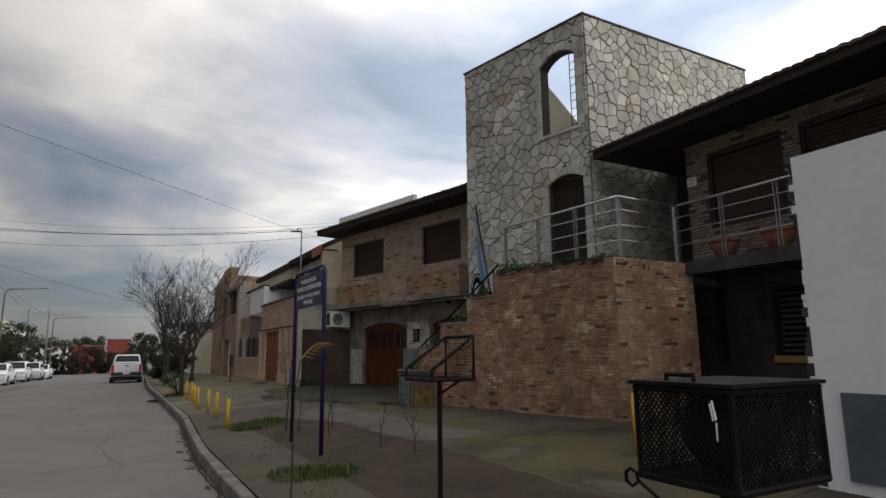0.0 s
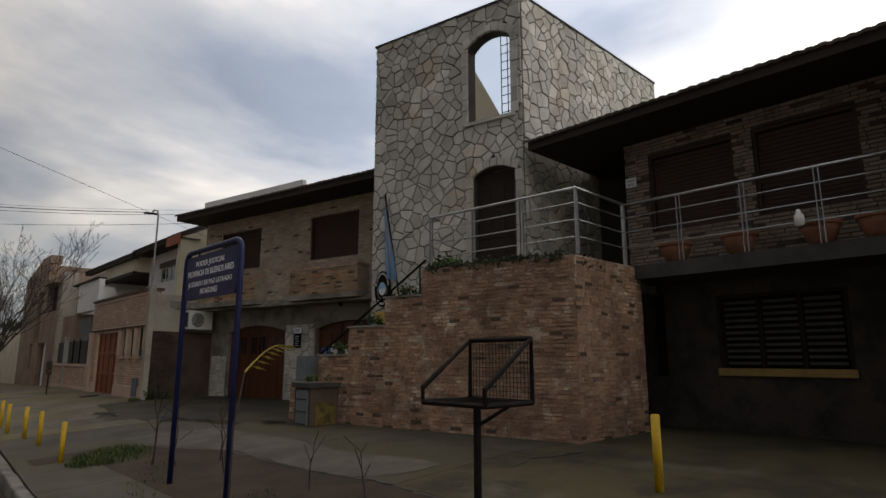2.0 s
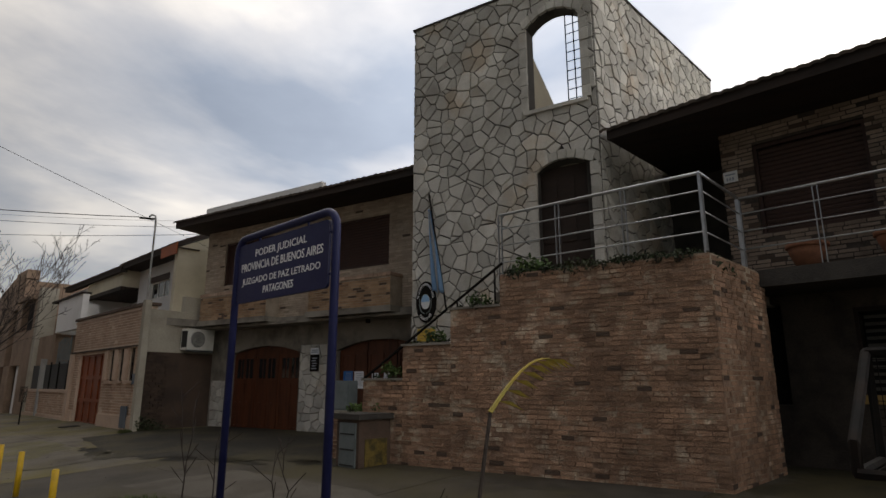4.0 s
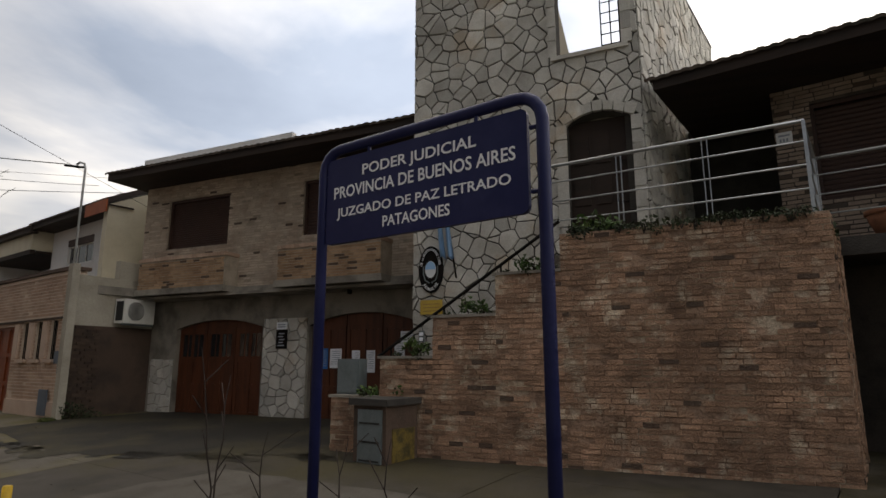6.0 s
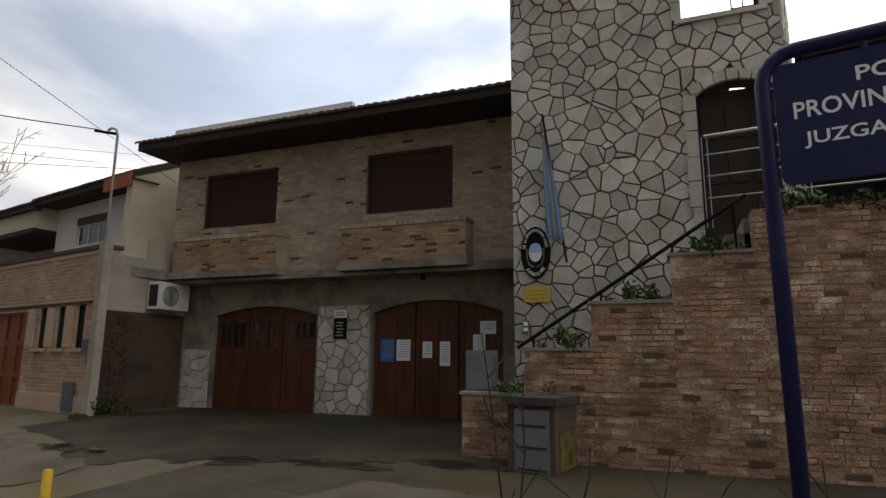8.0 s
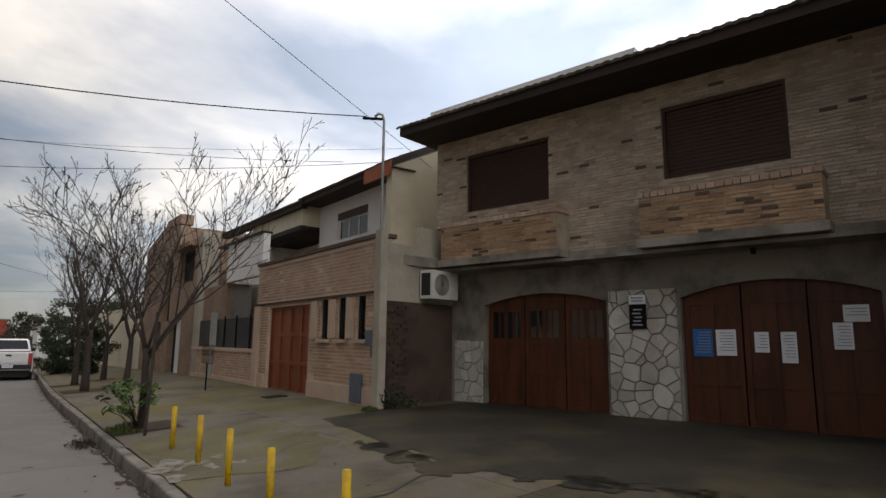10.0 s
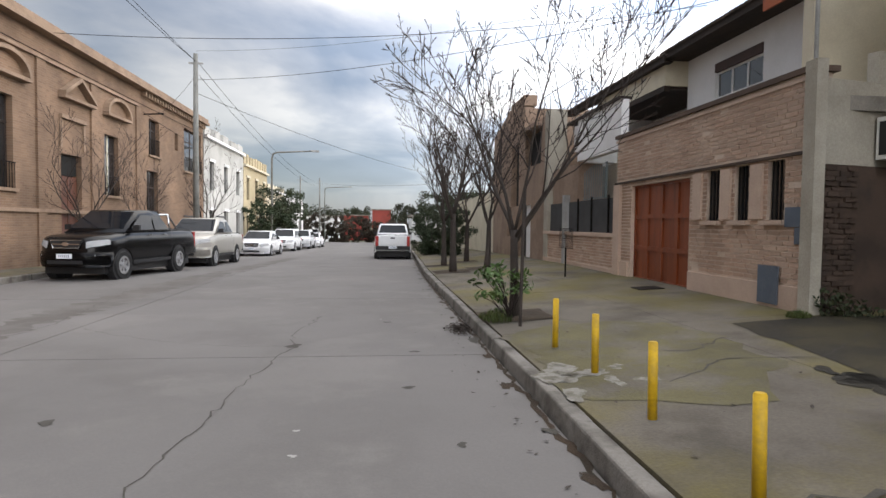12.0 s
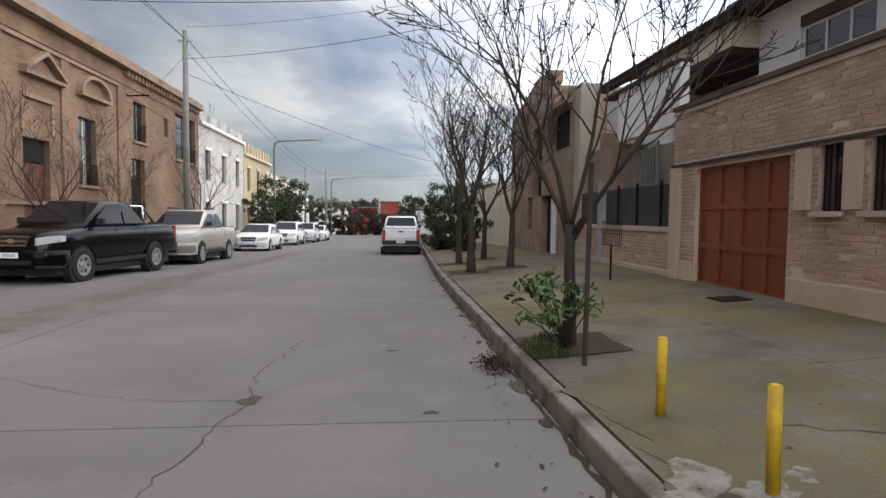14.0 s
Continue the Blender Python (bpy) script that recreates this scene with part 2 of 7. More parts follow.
M_BLACK = material("black painted iron", (0.006, 0.0055, 0.005), 0.8, scale=8, second=(0.022, 0.013, 0.009), amount=0.5, bump=0.1, spec=0.15)
M_NAVY = material("navy sign enamel", (0.010, 0.013, 0.062), 0.45, scale=3, second=(0.024, 0.028, 0.085), amount=0.5, spread=0.06, bump=0.0, spec=0.25)
M_LETTER = material("white sign lettering", (0.75, 0.75, 0.76), 0.5, spread=0.03, bump=0.0)
M_YELLOW = material("yellow bollard paint", (0.54, 0.33, 0.012), 0.6, scale=9, second=(0.36, 0.23, 0.03), amount=0.6, spread=0.12, bump=0.15)
M_OCHRE = material("yellow ochre paint", (0.42, 0.27, 0.09), 0.7, scale=6, second=(0.32, 0.19, 0.06), amount=0.6, bump=0.1)
M_BARK = material("grey brown bark", (0.054, 0.042, 0.035), 0.95, scale=9, fine=80, second=(0.036, 0.030, 0.025), amount=0.8, bump=0.8, stretch=(1, 1, 0.3))
M_TWIG = material("thin dark twig", (0.036, 0.026, 0.022), 0.95, scale=9, bump=0.2)
M_LEAF = material("green leaf", (0.048, 0.092, 0.023), 0.6, scale=5, second=(0.075, 0.105, 0.027), amount=0.7, spread=0.25, bump=0.05, vary=0.2, island=0.3)
M_LEAF_DARK = material("dark evergreen leaf", (0.022, 0.036, 0.014), 0.7, scale=1, second=(0.042, 0.048, 0.02), amount=0.7, spread=0.25, bump=0.05, island=0.35)
M_PALM = material("dry yellow frond", (0.42, 0.30, 0.06), 0.7, scale=9, second=(0.30, 0.27, 0.07), amount=0.7, bump=0.1)
M_GRASS = material("short grass", (0.048, 0.075, 0.018), 0.8, scale=6, second=(0.085, 0.085, 0.028), amount=0.7, spread=0.25, bump=0.0, island=0.3)
# Near-black for sheets in and behind openings: darkness of unlit rooms as colour.
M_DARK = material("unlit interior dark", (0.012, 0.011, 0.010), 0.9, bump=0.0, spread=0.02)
M_PANE = glass("window glass", (0.015, 0.017, 0.02))
M_TERRA = material("terracotta pot", (0.30, 0.13, 0.075), 0.85, scale=7, second=(0.22, 0.10, 0.06), amount=0.7, bump=0.2)
M_PAPER = material("white paper sheet", (0.84, 0.86, 0.90), 0.9, scale=8, second=(0.75, 0.78, 0.84), amount=0.4, spread=0.04, bump=0.0)
M_BLUEPAPER = material("blue paper sheet", (0.03, 0.16, 0.45), 0.8, scale=8, bump=0.0, spread=0.05)
M_PRINT = material("grey print lines", (0.33, 0.36, 0.42), 0.9, bump=0.0, spread=0.03)
M_BRASS = material("brass plate", (0.62, 0.46, 0.10), 0.35, metal=0.55, scale=5, second=(0.5, 0.36, 0.10), amount=0.5, bump=0.02)
M_FLAGBLUE = material("sky blue flag cloth", (0.30, 0.50, 0.74), 0.85, scale=6, bump=0.05, spread=0.08)
M_FLAGWHITE = material("white flag cloth", (0.70, 0.71, 0.72), 0.85, scale=6, bump=0.05, spread=0.05)
M_METERDOOR = material("blue-grey meter door", (0.10, 0.125, 0.16), 0.5, metal=0.2, scale=5, second=(0.13, 0.15, 0.18), amount=0.5, bump=0.04)
M_AC = material("off-white appliance plastic", (0.66, 0.65, 0.61), 0.5, scale=5, second=(0.54, 0.52, 0.47), amount=0.5, spread=0.05, bump=0.0)
M_OLDBRICK = material("ochre old brick facade", (0.44, 0.285, 0.17), 0.92, scale=0.6, fine=16, second=(0.36, 0.22, 0.13), amount=0.8, spread=0.15, bump=0.4)
M_OLDTRIM = material("ochre cornice plaster", (0.28, 0.195, 0.135), 0.9, scale=1.5, second=(0.19, 0.13, 0.09), amount=0.8, spread=0.15, bump=0.2)
M_YELLOWHOUSE = material("pale yellow house paint", (0.46, 0.38, 0.24), 0.85, scale=0.8, second=(0.38, 0.31, 0.2), amount=0.6, bump=0.05)
M_REDHOUSE = material("brick red house paint", (0.30, 0.06, 0.045), 0.85, scale=0.5, second=(0.22, 0.05, 0.04), amount=0.6, bump=0.05)
M_FARWOOD = material("far dark trees", (0.035, 0.045, 0.022), 0.9, scale=0.3, second=(0.05, 0.045, 0.03), amount=0.7, spread=0.25, bump=0.0, island=0.3)
M_ZINC = material("grey zinc pole", (0.36, 0.36, 0.35), 0.6, metal=0.3, scale=3, second=(0.25, 0.25, 0.24), amount=0.6, bump=0.1)
M_RUBBER = material("black tyre rubber", (0.014, 0.014, 0.014), 0.85, bump=0.1)
M_RIM = material("silver alloy rim", (0.50, 0.50, 0.51), 0.35, metal=0.8, bump=0.0)
M_CHROME = material("bright chrome", (0.65, 0.65, 0.66), 0.15, metal=1.0, bump=0.0, spread=0.02)
M_PLASTIC = material("black bumper plastic", (0.02, 0.02, 0.021), 0.55, bump=0.05)
M_REDLAMP = material("red tail lamp", (0.35, 0.012, 0.01), 0.2, bump=0.0, spread=0.03, spec=0.6)
M_HEADLAMP = material("clear head lamp", (0.42, 0.43, 0.44), 0.12, bump=0.0, spread=0.03, spec=0.8)
M_CARGLASS = glass("dark car glass", (0.010, 0.012, 0.015))
M_CARGLASS.node_tree.nodes["Principled BSDF"].inputs["Specular IOR Level"].default_value = 0.22
M_STAINED = material("stained beige plaster", (0.40, 0.365, 0.30), 0.9, scale=0.9, second=(0.28, 0.25, 0.20), amount=0.7, spread=0.15, bump=0.2)
M_STAINYEL = material("faded dirty yellow paint", (0.17, 0.12, 0.03), 0.9, scale=7, second=(0.06, 0.048, 0.02), amount=0.9, spread=0.25, bump=0.3)
M_BRICK_ORANGE = material("orange-tan flower box brick", (0.38, 0.25, 0.155), 0.92, scale=1.8, fine=60, second=(0.29, 0.175, 0.105), amount=0.8, bump=0.6, spread=0.22, vary=0.22, island=0.22, hole_shade=0.06)
# ---- building tools ----
def box(bm, x0, y0, z0, x1, y1, z1, m=None):
    vs = [bm.verts.new((x, y, z)) for z in (z0, z1) for x, y in ((x0, y0), (x1, y0), (x1, y1), (x0, y1))]
    if m is not None:
        for v in vs:
            v.co = m @ v.co
    for f in ((3, 2, 1, 0), (4, 5, 6, 7), (0, 1, 5, 4), (1, 2, 6, 5), (2, 3, 7, 6), (3, 0, 4, 7)):
        bm.faces.new([vs[i] for i in f])
    return vs


def prism(bm, pts, axis, a, b, m=None):
    """A prism on a polygon given in the plane across the axis, from a to b along it."""
    def put(p, c):
        q = {"x": (c, p[0], p[1]), "y": (p[0], c, p[1]), "z": (p[0], p[1], c)}[axis]
        return (m @ Vector(q)) if m is not None else q
    lo = [bm.verts.new(put(p, a)) for p in pts]
    hi = [bm.verts.new(put(p, b)) for p in pts]
    bm.faces.new(lo[::-1]); bm.faces.new(hi)
    k = len(pts)
    for i in range(k):
        bm.faces.new((lo[i], lo[(i + 1) % k], hi[(i + 1) % k], hi[i]))


def tube(bm, path, radii, sides=8, cap=True):
    """A round tube along points; radii: one number or one a point."""
    path = [Vector(p) for p in path]
    if isinstance(radii, (int, float)):
        radii = [radii] * len(path)
    rings, ref = [], None
    for i, p in enumerate(path):
        d = (path[min(i + 1, len(path) - 1)] - path[max(i - 1, 0)])
        d = d.normalized() if d.length > 1e-9 else Vector((0, 0, 1))
        if ref is None:
            ref = d.orthogonal().normalized()
        ref = (ref - d * ref.dot(d))
        ref = ref.normalized() if ref.length > 1e-6 else d.orthogonal().normalized()
        s = d.cross(ref)
        rings.append([bm.verts.new(p + (ref * math.cos(a) + s * math.sin(a)) * radii[i]) for a in (2 * math.pi * k / sides for k in range(sides))])
    for a, b in zip(rings, rings[1:]):
        for k in range(sides):
            bm.faces.new((a[k], a[(k + 1) % sides], b[(k + 1) % sides], b[k]))
    if cap:
        bm.faces.new(rings[0][::-1]); bm.faces.new(rings[-1])


def bevel(bm, w=0.008, seg=1):
    bmesh.ops.bevel(bm, geom=[e for e in bm.edges if len(e.link_faces) == 2 and e.calc_face_angle() > 0.5], offset=w, segments=seg, affect="EDGES", profile=0.5)


def part(name, bm, mat, parent=None, label="", smooth=False):
    me = bpy.data.meshes.new(name)
    bmesh.ops.recalc_face_normals(bm, faces=bm.faces)
    bm.to_mesh(me); bm.free()
    me.materials.append(mat)
    if smooth:
        for p in me.polygons:
            p.use_smooth = True
    ob = new(name, me)
    if parent is not None:
        ob.parent = parent
    if label:
        ob["label"] = label
    return ob


def thing(name, label, category, m=I4, group="", kind=""):
    ob = new(name)
    ob.empty_display_size = 0.2
    ob.matrix_world = m
    return tagged(ob, label, category, group, kind)


def setting(name, bm, mat, label, m=I4, category="structure"):
    ob = part(name, bm, mat)
    ob.matrix_world = m
    return tagged(ob, label, category, kind="structure")


def boxpart(name, b, mat, parent=None, label="", w=0.006, m=None):
    bm = bmesh.new()
    box(bm, *b, m=m)
    if w:
        bevel(bm, w)
    return part(name, bm, mat, parent, label)


def arch_z(y, y0, y1, spring, rise):
    """The height of a flat arch over an opening from y0 to y1."""
    if rise <= 0:
        return spring
    half, mid = (y1 - y0) / 2, (y0 + y1) / 2
    rad = (half * half + rise * rise) / (2 * rise)
    return spring + rise - rad + math.sqrt(max(0.0, rad * rad - (y - mid) ** 2))


def wall_sheet(bm, x0, x1, y0, y1, z0, z1, holes=(), m=None):
    """One wall from x0 to x1 in depth with openings (y0, y1, z0, z1, rise); an opening's top may be a flat arch."""
    ys, zs = {y0, y1}, {z0, z1}
    for h in holes:
        rise = h[4] if len(h) > 4 else 0
        k = 10 if rise else 1
        ys |= {h[0] + (h[1] - h[0]) * i / k for i in range(k + 1)}
        zs |= {max(h[2], z0), h[3]}
        if rise:
            zs.add(h[3] + rise + 0.03)
    ys, zs = sorted(ys), sorted(zs)
    full = [[not any(h[0] < (a + b) / 2 < h[1] and h[2] < (c + d) / 2 < h[3] for h in holes) for c, d in zip(zs, zs[1:])] for a, b in zip(ys, ys[1:])]
    cache = {}

    def vert(x, i, j):
        if (x, i, j) not in cache:
            z = zs[j]
            for h in holes:
                if len(h) > 4 and h[4] and h[0] <= ys[i] <= h[1] and abs(z - h[3]) < 1e-6:
                    z = arch_z(ys[i], h[0], h[1], h[3], h[4])
            co = Vector((x, ys[i], z))
            cache[(x, i, j)] = bm.verts.new(m @ co if m is not None else co)
        return cache[(x, i, j)]
    nyc, nzc = len(ys) - 1, len(zs) - 1
    at = lambda i, j: 0 <= i < nyc and 0 <= j < nzc and full[i][j]
    for i in range(nyc):
        for j in range(nzc):
            if not full[i][j]:
                continue
            for x in (x0, x1):
                bm.faces.new((vert(x, i, j), vert(x, i + 1, j), vert(x, i + 1, j + 1), vert(x, i, j + 1)))
            for (di, dj), (a, b) in (((-1, 0), ((i, j), (i, j + 1))), ((1, 0), ((i + 1, j), (i + 1, j + 1))), ((0, -1), ((i, j), (i + 1, j))), ((0, 1), ((i, j + 1), (i + 1, j + 1)))):
                if not at(i + di, j + dj):
                    bm.faces.new((vert(x0, *a), vert(x0, *b), vert(x1, *b), vert(x1, *a)))


BOXFACES = ((3, 2, 1, 0), (4, 5, 6, 7), (0, 1, 5, 4), (1, 2, 6, 5), (2, 3, 7, 6), (3, 0, 4, 7))


def pieces(name, items, mat, parent, near, label=""):
    """Blocks (centre, half sizes) in the parent's frame: the near ones, at most 300, are objects of their own, the rest one mesh."""
    items = sorted(items, key=near)
    singles, rest = items[:290], items[290:]
    shared = {}
    for (cx, cy, cz), (hx, hy, hz) in singles:
        key = (round(hx, 3), round(hy * 40) / 40, round(hz, 2))
        if key not in shared:
            bm = bmesh.new()
            box(bm, -key[0], -key[1], -key[2], key[0], key[1], key[2])
            me = bpy.data.meshes.new(name)
            for v in bm.verts:
                v.co += Vector((0, random.uniform(-1, 1), random.uniform(-1, 1))) * 0.004
            bm.to_mesh(me); bm.free()
            me.materials.append(mat)
            shared[key] = me
        ob = new(name, shared[key])
        ob.parent = parent
        ob.location = (cx, cy, cz)
        ob.scale = (1, hy / key[1], hz / key[2])
    if rest:
        vs, fs = [], []
        for (cx, cy, cz), (hx, hy, hz) in rest:
            k = len(vs)
            for sz in (-1, 1):
                for sx, sy in ((-1, -1), (1, -1), (1, 1), (-1, 1)):
                    vs.append((cx + sx * hx, cy + sy * hy + random.uniform(-.004, .004), cz + sz * hz + random.uniform(-.003, .003)))
            fs += [tuple(k + i for i in f) for f in BOXFACES]
        me = bpy.data.meshes.new(name)
        me.from_pydata(vs, [], fs)
        me.materials.append(mat)
        ob = new(name + "_field", me)
        ob.parent = parent
        tagged(ob, label or "coursed bricks", kind="stuff")


def courses(x, y0, y1, z0, z1, keep=None, holes=(), length=0.235, height=0.052, joint=0.016, proud=0.012, miss=0.0, rag=0.0):
    """Bricks laid in courses on a face at x: a list for pieces()."""
    out, row, z = [], 0, z0 + joint
    while z + height < z1:
        y = y0 + (0 if row % 2 else -length / 2) + random.uniform(-0.03, 0.03)
        while y < y1:
            ln = length * random.uniform(0.82, 1.15)
            a, b = max(y, y0), min(y + ln, y1)
            y += ln + joint
            if b - a < 0.05 or random.random() < miss:
                continue
            c = (a + b) / 2
            zc = z + height / 2
            bad = False
            for h in holes:
                top = arch_z(min(max(c, h[0]), h[1]), h[0], h[1], h[3], h[4]) if len(h) > 4 and h[4] else h[3]
                if zc + height / 2 > h[2] and zc - height / 2 < top:
                    if a < h[1] and b > h[0]:
                        if a < h[0] - 0.05:
                            b = h[0]
                        elif b > h[1] + 0.05:
                            a = h[1]
                        else:
                            bad = True
            if bad or b - a < 0.04 or (keep and not keep((a + b) / 2, zc)):
                continue
            d = proud * random.uniform(0.35, 1.3)
            out.append(((x - d / 2, (a + b) / 2, zc), (d / 2 + 0.004, (b - a) / 2, height / 2 * random.uniform(0.88, 1.06))))
        z += height + joint
        row += 1
    return out


def flagstones(name, x, y0, y1, z0, z1, mat, parent, size=0.42, holes=(), near=None, m=None, seed=3, gap=0.016):
    """Irregular flat stones on a face at x, cut to one another's edges."""
    rnd = random.Random(seed)
    ny, nz = max(1, round((y1 - y0) / size)), max(1, round((z1 - z0) / (size * 0.72)))
    seeds = []
    for i in range(-1, ny + 1):
        for j in range(-1, nz + 1):
            seeds.append((y0 + (i + 0.5 + rnd.uniform(-.55, .55)) * (y1 - y0) / ny, z0 + (j + 0.5 + rnd.uniform(-.55, .55)) * (z1 - z0) / nz))
    cells, weight = [], {q: rnd.uniform(0, (size * .55) ** 2) for q in seeds}
    for i, (sy, sz) in enumerate(seeds):
        poly = [(y0, z0), (y1, z0), (y1, z1), (y0, z1)]
        near_ = sorted((s for k, s in enumerate(seeds) if k != i), key=lambda s: (s[0] - sy) ** 2 + (s[1] - sz) ** 2)[:18]
        for ty, tz in near_:
            dy, dz = ty - sy, tz - sz
            c = (dy * (ty + sy) + dz * (tz + sz) + weight[(sy, sz)] - weight[(ty, tz)]) / 2 - gap * 0.5 * math.hypot(dy, dz)
            out = []
            for (ay, az), (by, bz) in zip(poly, poly[1:] + poly[:1]):
                fa, fb = dy * ay + dz * az - c, dy * by + dz * bz - c
                if fa <= 0:
                    out.append((ay, az))
                if fa * fb < 0:
                    t = fa / (fa - fb)
                    out.append((ay + (by - ay) * t, az + (bz - az) * t))
            poly = out
            if len(poly) < 3:
                break
        if len(poly) < 3:
            continue
        cy, cz = sum(p[0] for p in poly) / len(poly), sum(p[1] for p in poly) / len(poly)
        if any(h[0] - 0.02 < cy < h[1] + 0.02 and h[2] - 0.02 < cz < arch_z(min(max(cy, h[0]), h[1]), h[0], h[1], h[3], h[4] if len(h) > 4 else 0) + 0.03 for h in holes):
            continue
        clean = []
        for py, pz in poly:
            for h in holes:
                top = arch_z(min(max(py, h[0]), h[1]), h[0], h[1], h[3], h[4] if len(h) > 4 else 0)
                if h[0] < py < h[1] and h[2] < pz < top:
                    opts = [(py - h[0], (h[0], pz)), (h[1] - py, (h[1], pz)), (pz - h[2], (py, h[2])), (top - pz, (py, top))]
                    py, pz = min(opts)[1]
            clean.append((py, pz))
        cells.append((cy, cz, clean))
    cells.sort(key=lambda c: near(c) if near else 0)
    rest = bmesh.new()
    for k, (cy, cz, poly) in enumerate(cells):
        d = rnd.uniform(0.018, 0.042)
        bm = bmesh.new() if k < 290 else rest
        off = (cy, cz) if k < 290 else (0, 0)
        tilt, tilt2 = rnd.uniform(-.03, .03), rnd.uniform(-.03, .03)
        back = [bm.verts.new((0.01 if k < 290 else x + 0.01, p[0] - off[0], p[1] - off[1])) for p in poly]
        mid = [bm.verts.new(((0 if k < 290 else x) - d * 0.7, p[0] - off[0], p[1] - off[1])) for p in poly]
        frt = [bm.verts.new(((0 if k < 290 else x) - d + tilt * (p[0] - cy) + tilt2 * (p[1] - cz), cy + (p[0] - cy) * 0.93 - off[0], cz + (p[1] - cz) * 0.93 - off[1])) for p in poly]
        q = len(poly)
        for i in range(q):
            j = (i + 1) % q
            bm.faces.new((back[i], back[j], mid[j], mid[i]))
            bm.faces.new((mid[i], mid[j], frt[j], frt[i]))
        bm.faces.new(frt)
        if k < 290:
            ob = part(name, bm, mat, parent)
            ob.location = (x, cy, cz) if m is None else (0, 0, 0)
            if m is not None:
                ob.matrix_local = m @ Matrix.Translation((x, cy, cz))
    if len(cells) > 290:
        ob = part(name + "_field", rest, mat, parent)
        if m is not None:
            ob.matrix_local = m
        tagged(ob, "irregular stones set in mortar", kind="stuff")
    else:
        rest.free()


def text_mesh(body, size, depth=0.003):
    """Raised lettering as a mesh, lying in x and y, centred on its origin."""
    cu = bpy.data.curves.new("lettering", "FONT")
    cu.body, cu.size, cu.align_x, cu.align_y, cu.extrude = body, size, "CENTER", "CENTER", depth
    cu.offset = size * 0.013
    cu.resolution_u = 3
    ob = bpy.data.objects.new("lettering", cu)
    scene.collection.objects.link(ob)
    bpy.context.view_layer.update()
    me = bpy.data.meshes.new_from_object(ob.evaluated_get(bpy.context.evaluated_depsgraph_get()))
    bpy.data.objects.remove(ob)
    me.materials.clear()
    return me




def letters(me, parent, label="white capital letter"):
    """Parts a line of writing into one mesh for each letter."""
    bm = bmesh.new(); bm.from_mesh(me)
    bmesh.ops.remove_doubles(bm, verts=bm.verts[:], dist=.0002)
    left, groups = set(bm.verts), []
    while left:
        v = left.pop(); todo, island = [v], [v]
        while todo:
            for e in todo.pop().link_edges:
                for q in e.verts:
                    if q in left:
                        left.discard(q); todo.append(q); island.append(q)
        groups.append(island)
    for isl in groups:
        ix = {v: k for k, v in enumerate(isl)}
        m2 = bpy.data.meshes.new("letter")
        m2.from_pydata([v.co[:] for v in isl], [], [[ix[v] for v in f.verts] for f in bm.faces if f.verts[0] in ix])
        m2.materials.append(me.materials[0])
        ob = new("letter", m2); ob.parent = parent; ob["label"] = label
    bm.free()
# ---- ground, road and pavements ----
bm = bmesh.new()
box(bm, -1500, -1500, -2.6, 1500, 1500, -2.2)
setting("ground", bm, M_GROUND, "far flat ground reaching the horizon", category="ground")

road = thing("road", "worn grey concrete street with joints and cracks", "road", MS, kind="structure")
ends = [-36.0 + 5.4 * k for k in range(29)] 
off = 23.2 - (-36.0 + 5.4 * 11)
ends = sorted([e_ + off for e_ in ends] + [34.0])
for a, b in zip(ends, ends[1:]):
    for u0, u1 in ((-10.4, -5.72), (-5.70, 0.045)):
        bm = bmesh.new()
        va, vb = a + 0.008, b - 0.008
        za, zb = zroad(va), zroad(vb)
        q = [bm.verts.new(p) for p in ((u0, va, za - .3), (u1, va, za - .3), (u1, vb, zb - .3), (u0, vb, zb - .3), (u0, va, za), (u1, va, za), (u1, vb, zb), (u0, vb, zb))]
        for f in BOXFACES:
            bm.faces.new([q[i] for i in f])
        if u1 > -1:
            for k in (1, 2, 5, 6):
                q[k].co.x += ubend(q[k].co.y)
        part("road_slab", bm, M_ROAD, road)


def ribbon(name, pts, width, mat, parent, lift=0.003, zf=None, jag=0.05, seed=1):
    """A thin crooked line lying on the ground along points (u, v)."""
    rnd = random.Random(seed)
    fine = []
    for (a, b), (c, d) in zip(pts, pts[1:]):
        k = max(2, int(math.hypot(c - a, d - b) / 0.12))
        for i in range(k):
            t = i / k
            fine.append((a + (c - a) * t + rnd.uniform(-jag, jag), b + (d - b) * t + rnd.uniform(-jag, jag)))
    fine.append(pts[-1])
    bm = bmesh.new()
    prev = None
    for i, (a, b) in enumerate(fine):
        c, d = fine[min(i + 1, len(fine) - 1)][0] - fine[max(i - 1, 0)][0], fine[min(i + 1, len(fine) - 1)][1] - fine[max(i - 1, 0)][1]
        ln = math.hypot(c, d) or 1
        w = width * rnd.uniform(0.4, 1.3) / 2
        pair = [bm.verts.new((a + s * w * d / ln, b - s * w * c / ln, zf(a, b) + lift)) for s in (-1, 1)]
        if prev:
            bm.faces.new((prev[0], prev[1], pair[1], pair[0]))
        prev = pair
    return part(name, bm, mat, parent)


M_CRACK = material("dirt-filled crack", (0.055, 0.05, 0.042), 0.95, spread=0.2, bump=0.3)
zr2 = lambda a, b: zroad(b)
ribbon("crack", [(-2.85, 18.6), (-2.76, 20.2), (-2.67, 22.0), (-2.54, 23.1), (-2.42, 23.85), (-2.52, 24.5), (-2.3, 26.2)], 0.017, M_CRACK, road, zf=zr2, seed=2)
ribbon("crack", [(-2.42, 23.75), (-3.4, 23.9), (-4.4, 24.3), (-5.6, 25.2)], 0.008, M_CRACK, road, zf=zr2, seed=5)
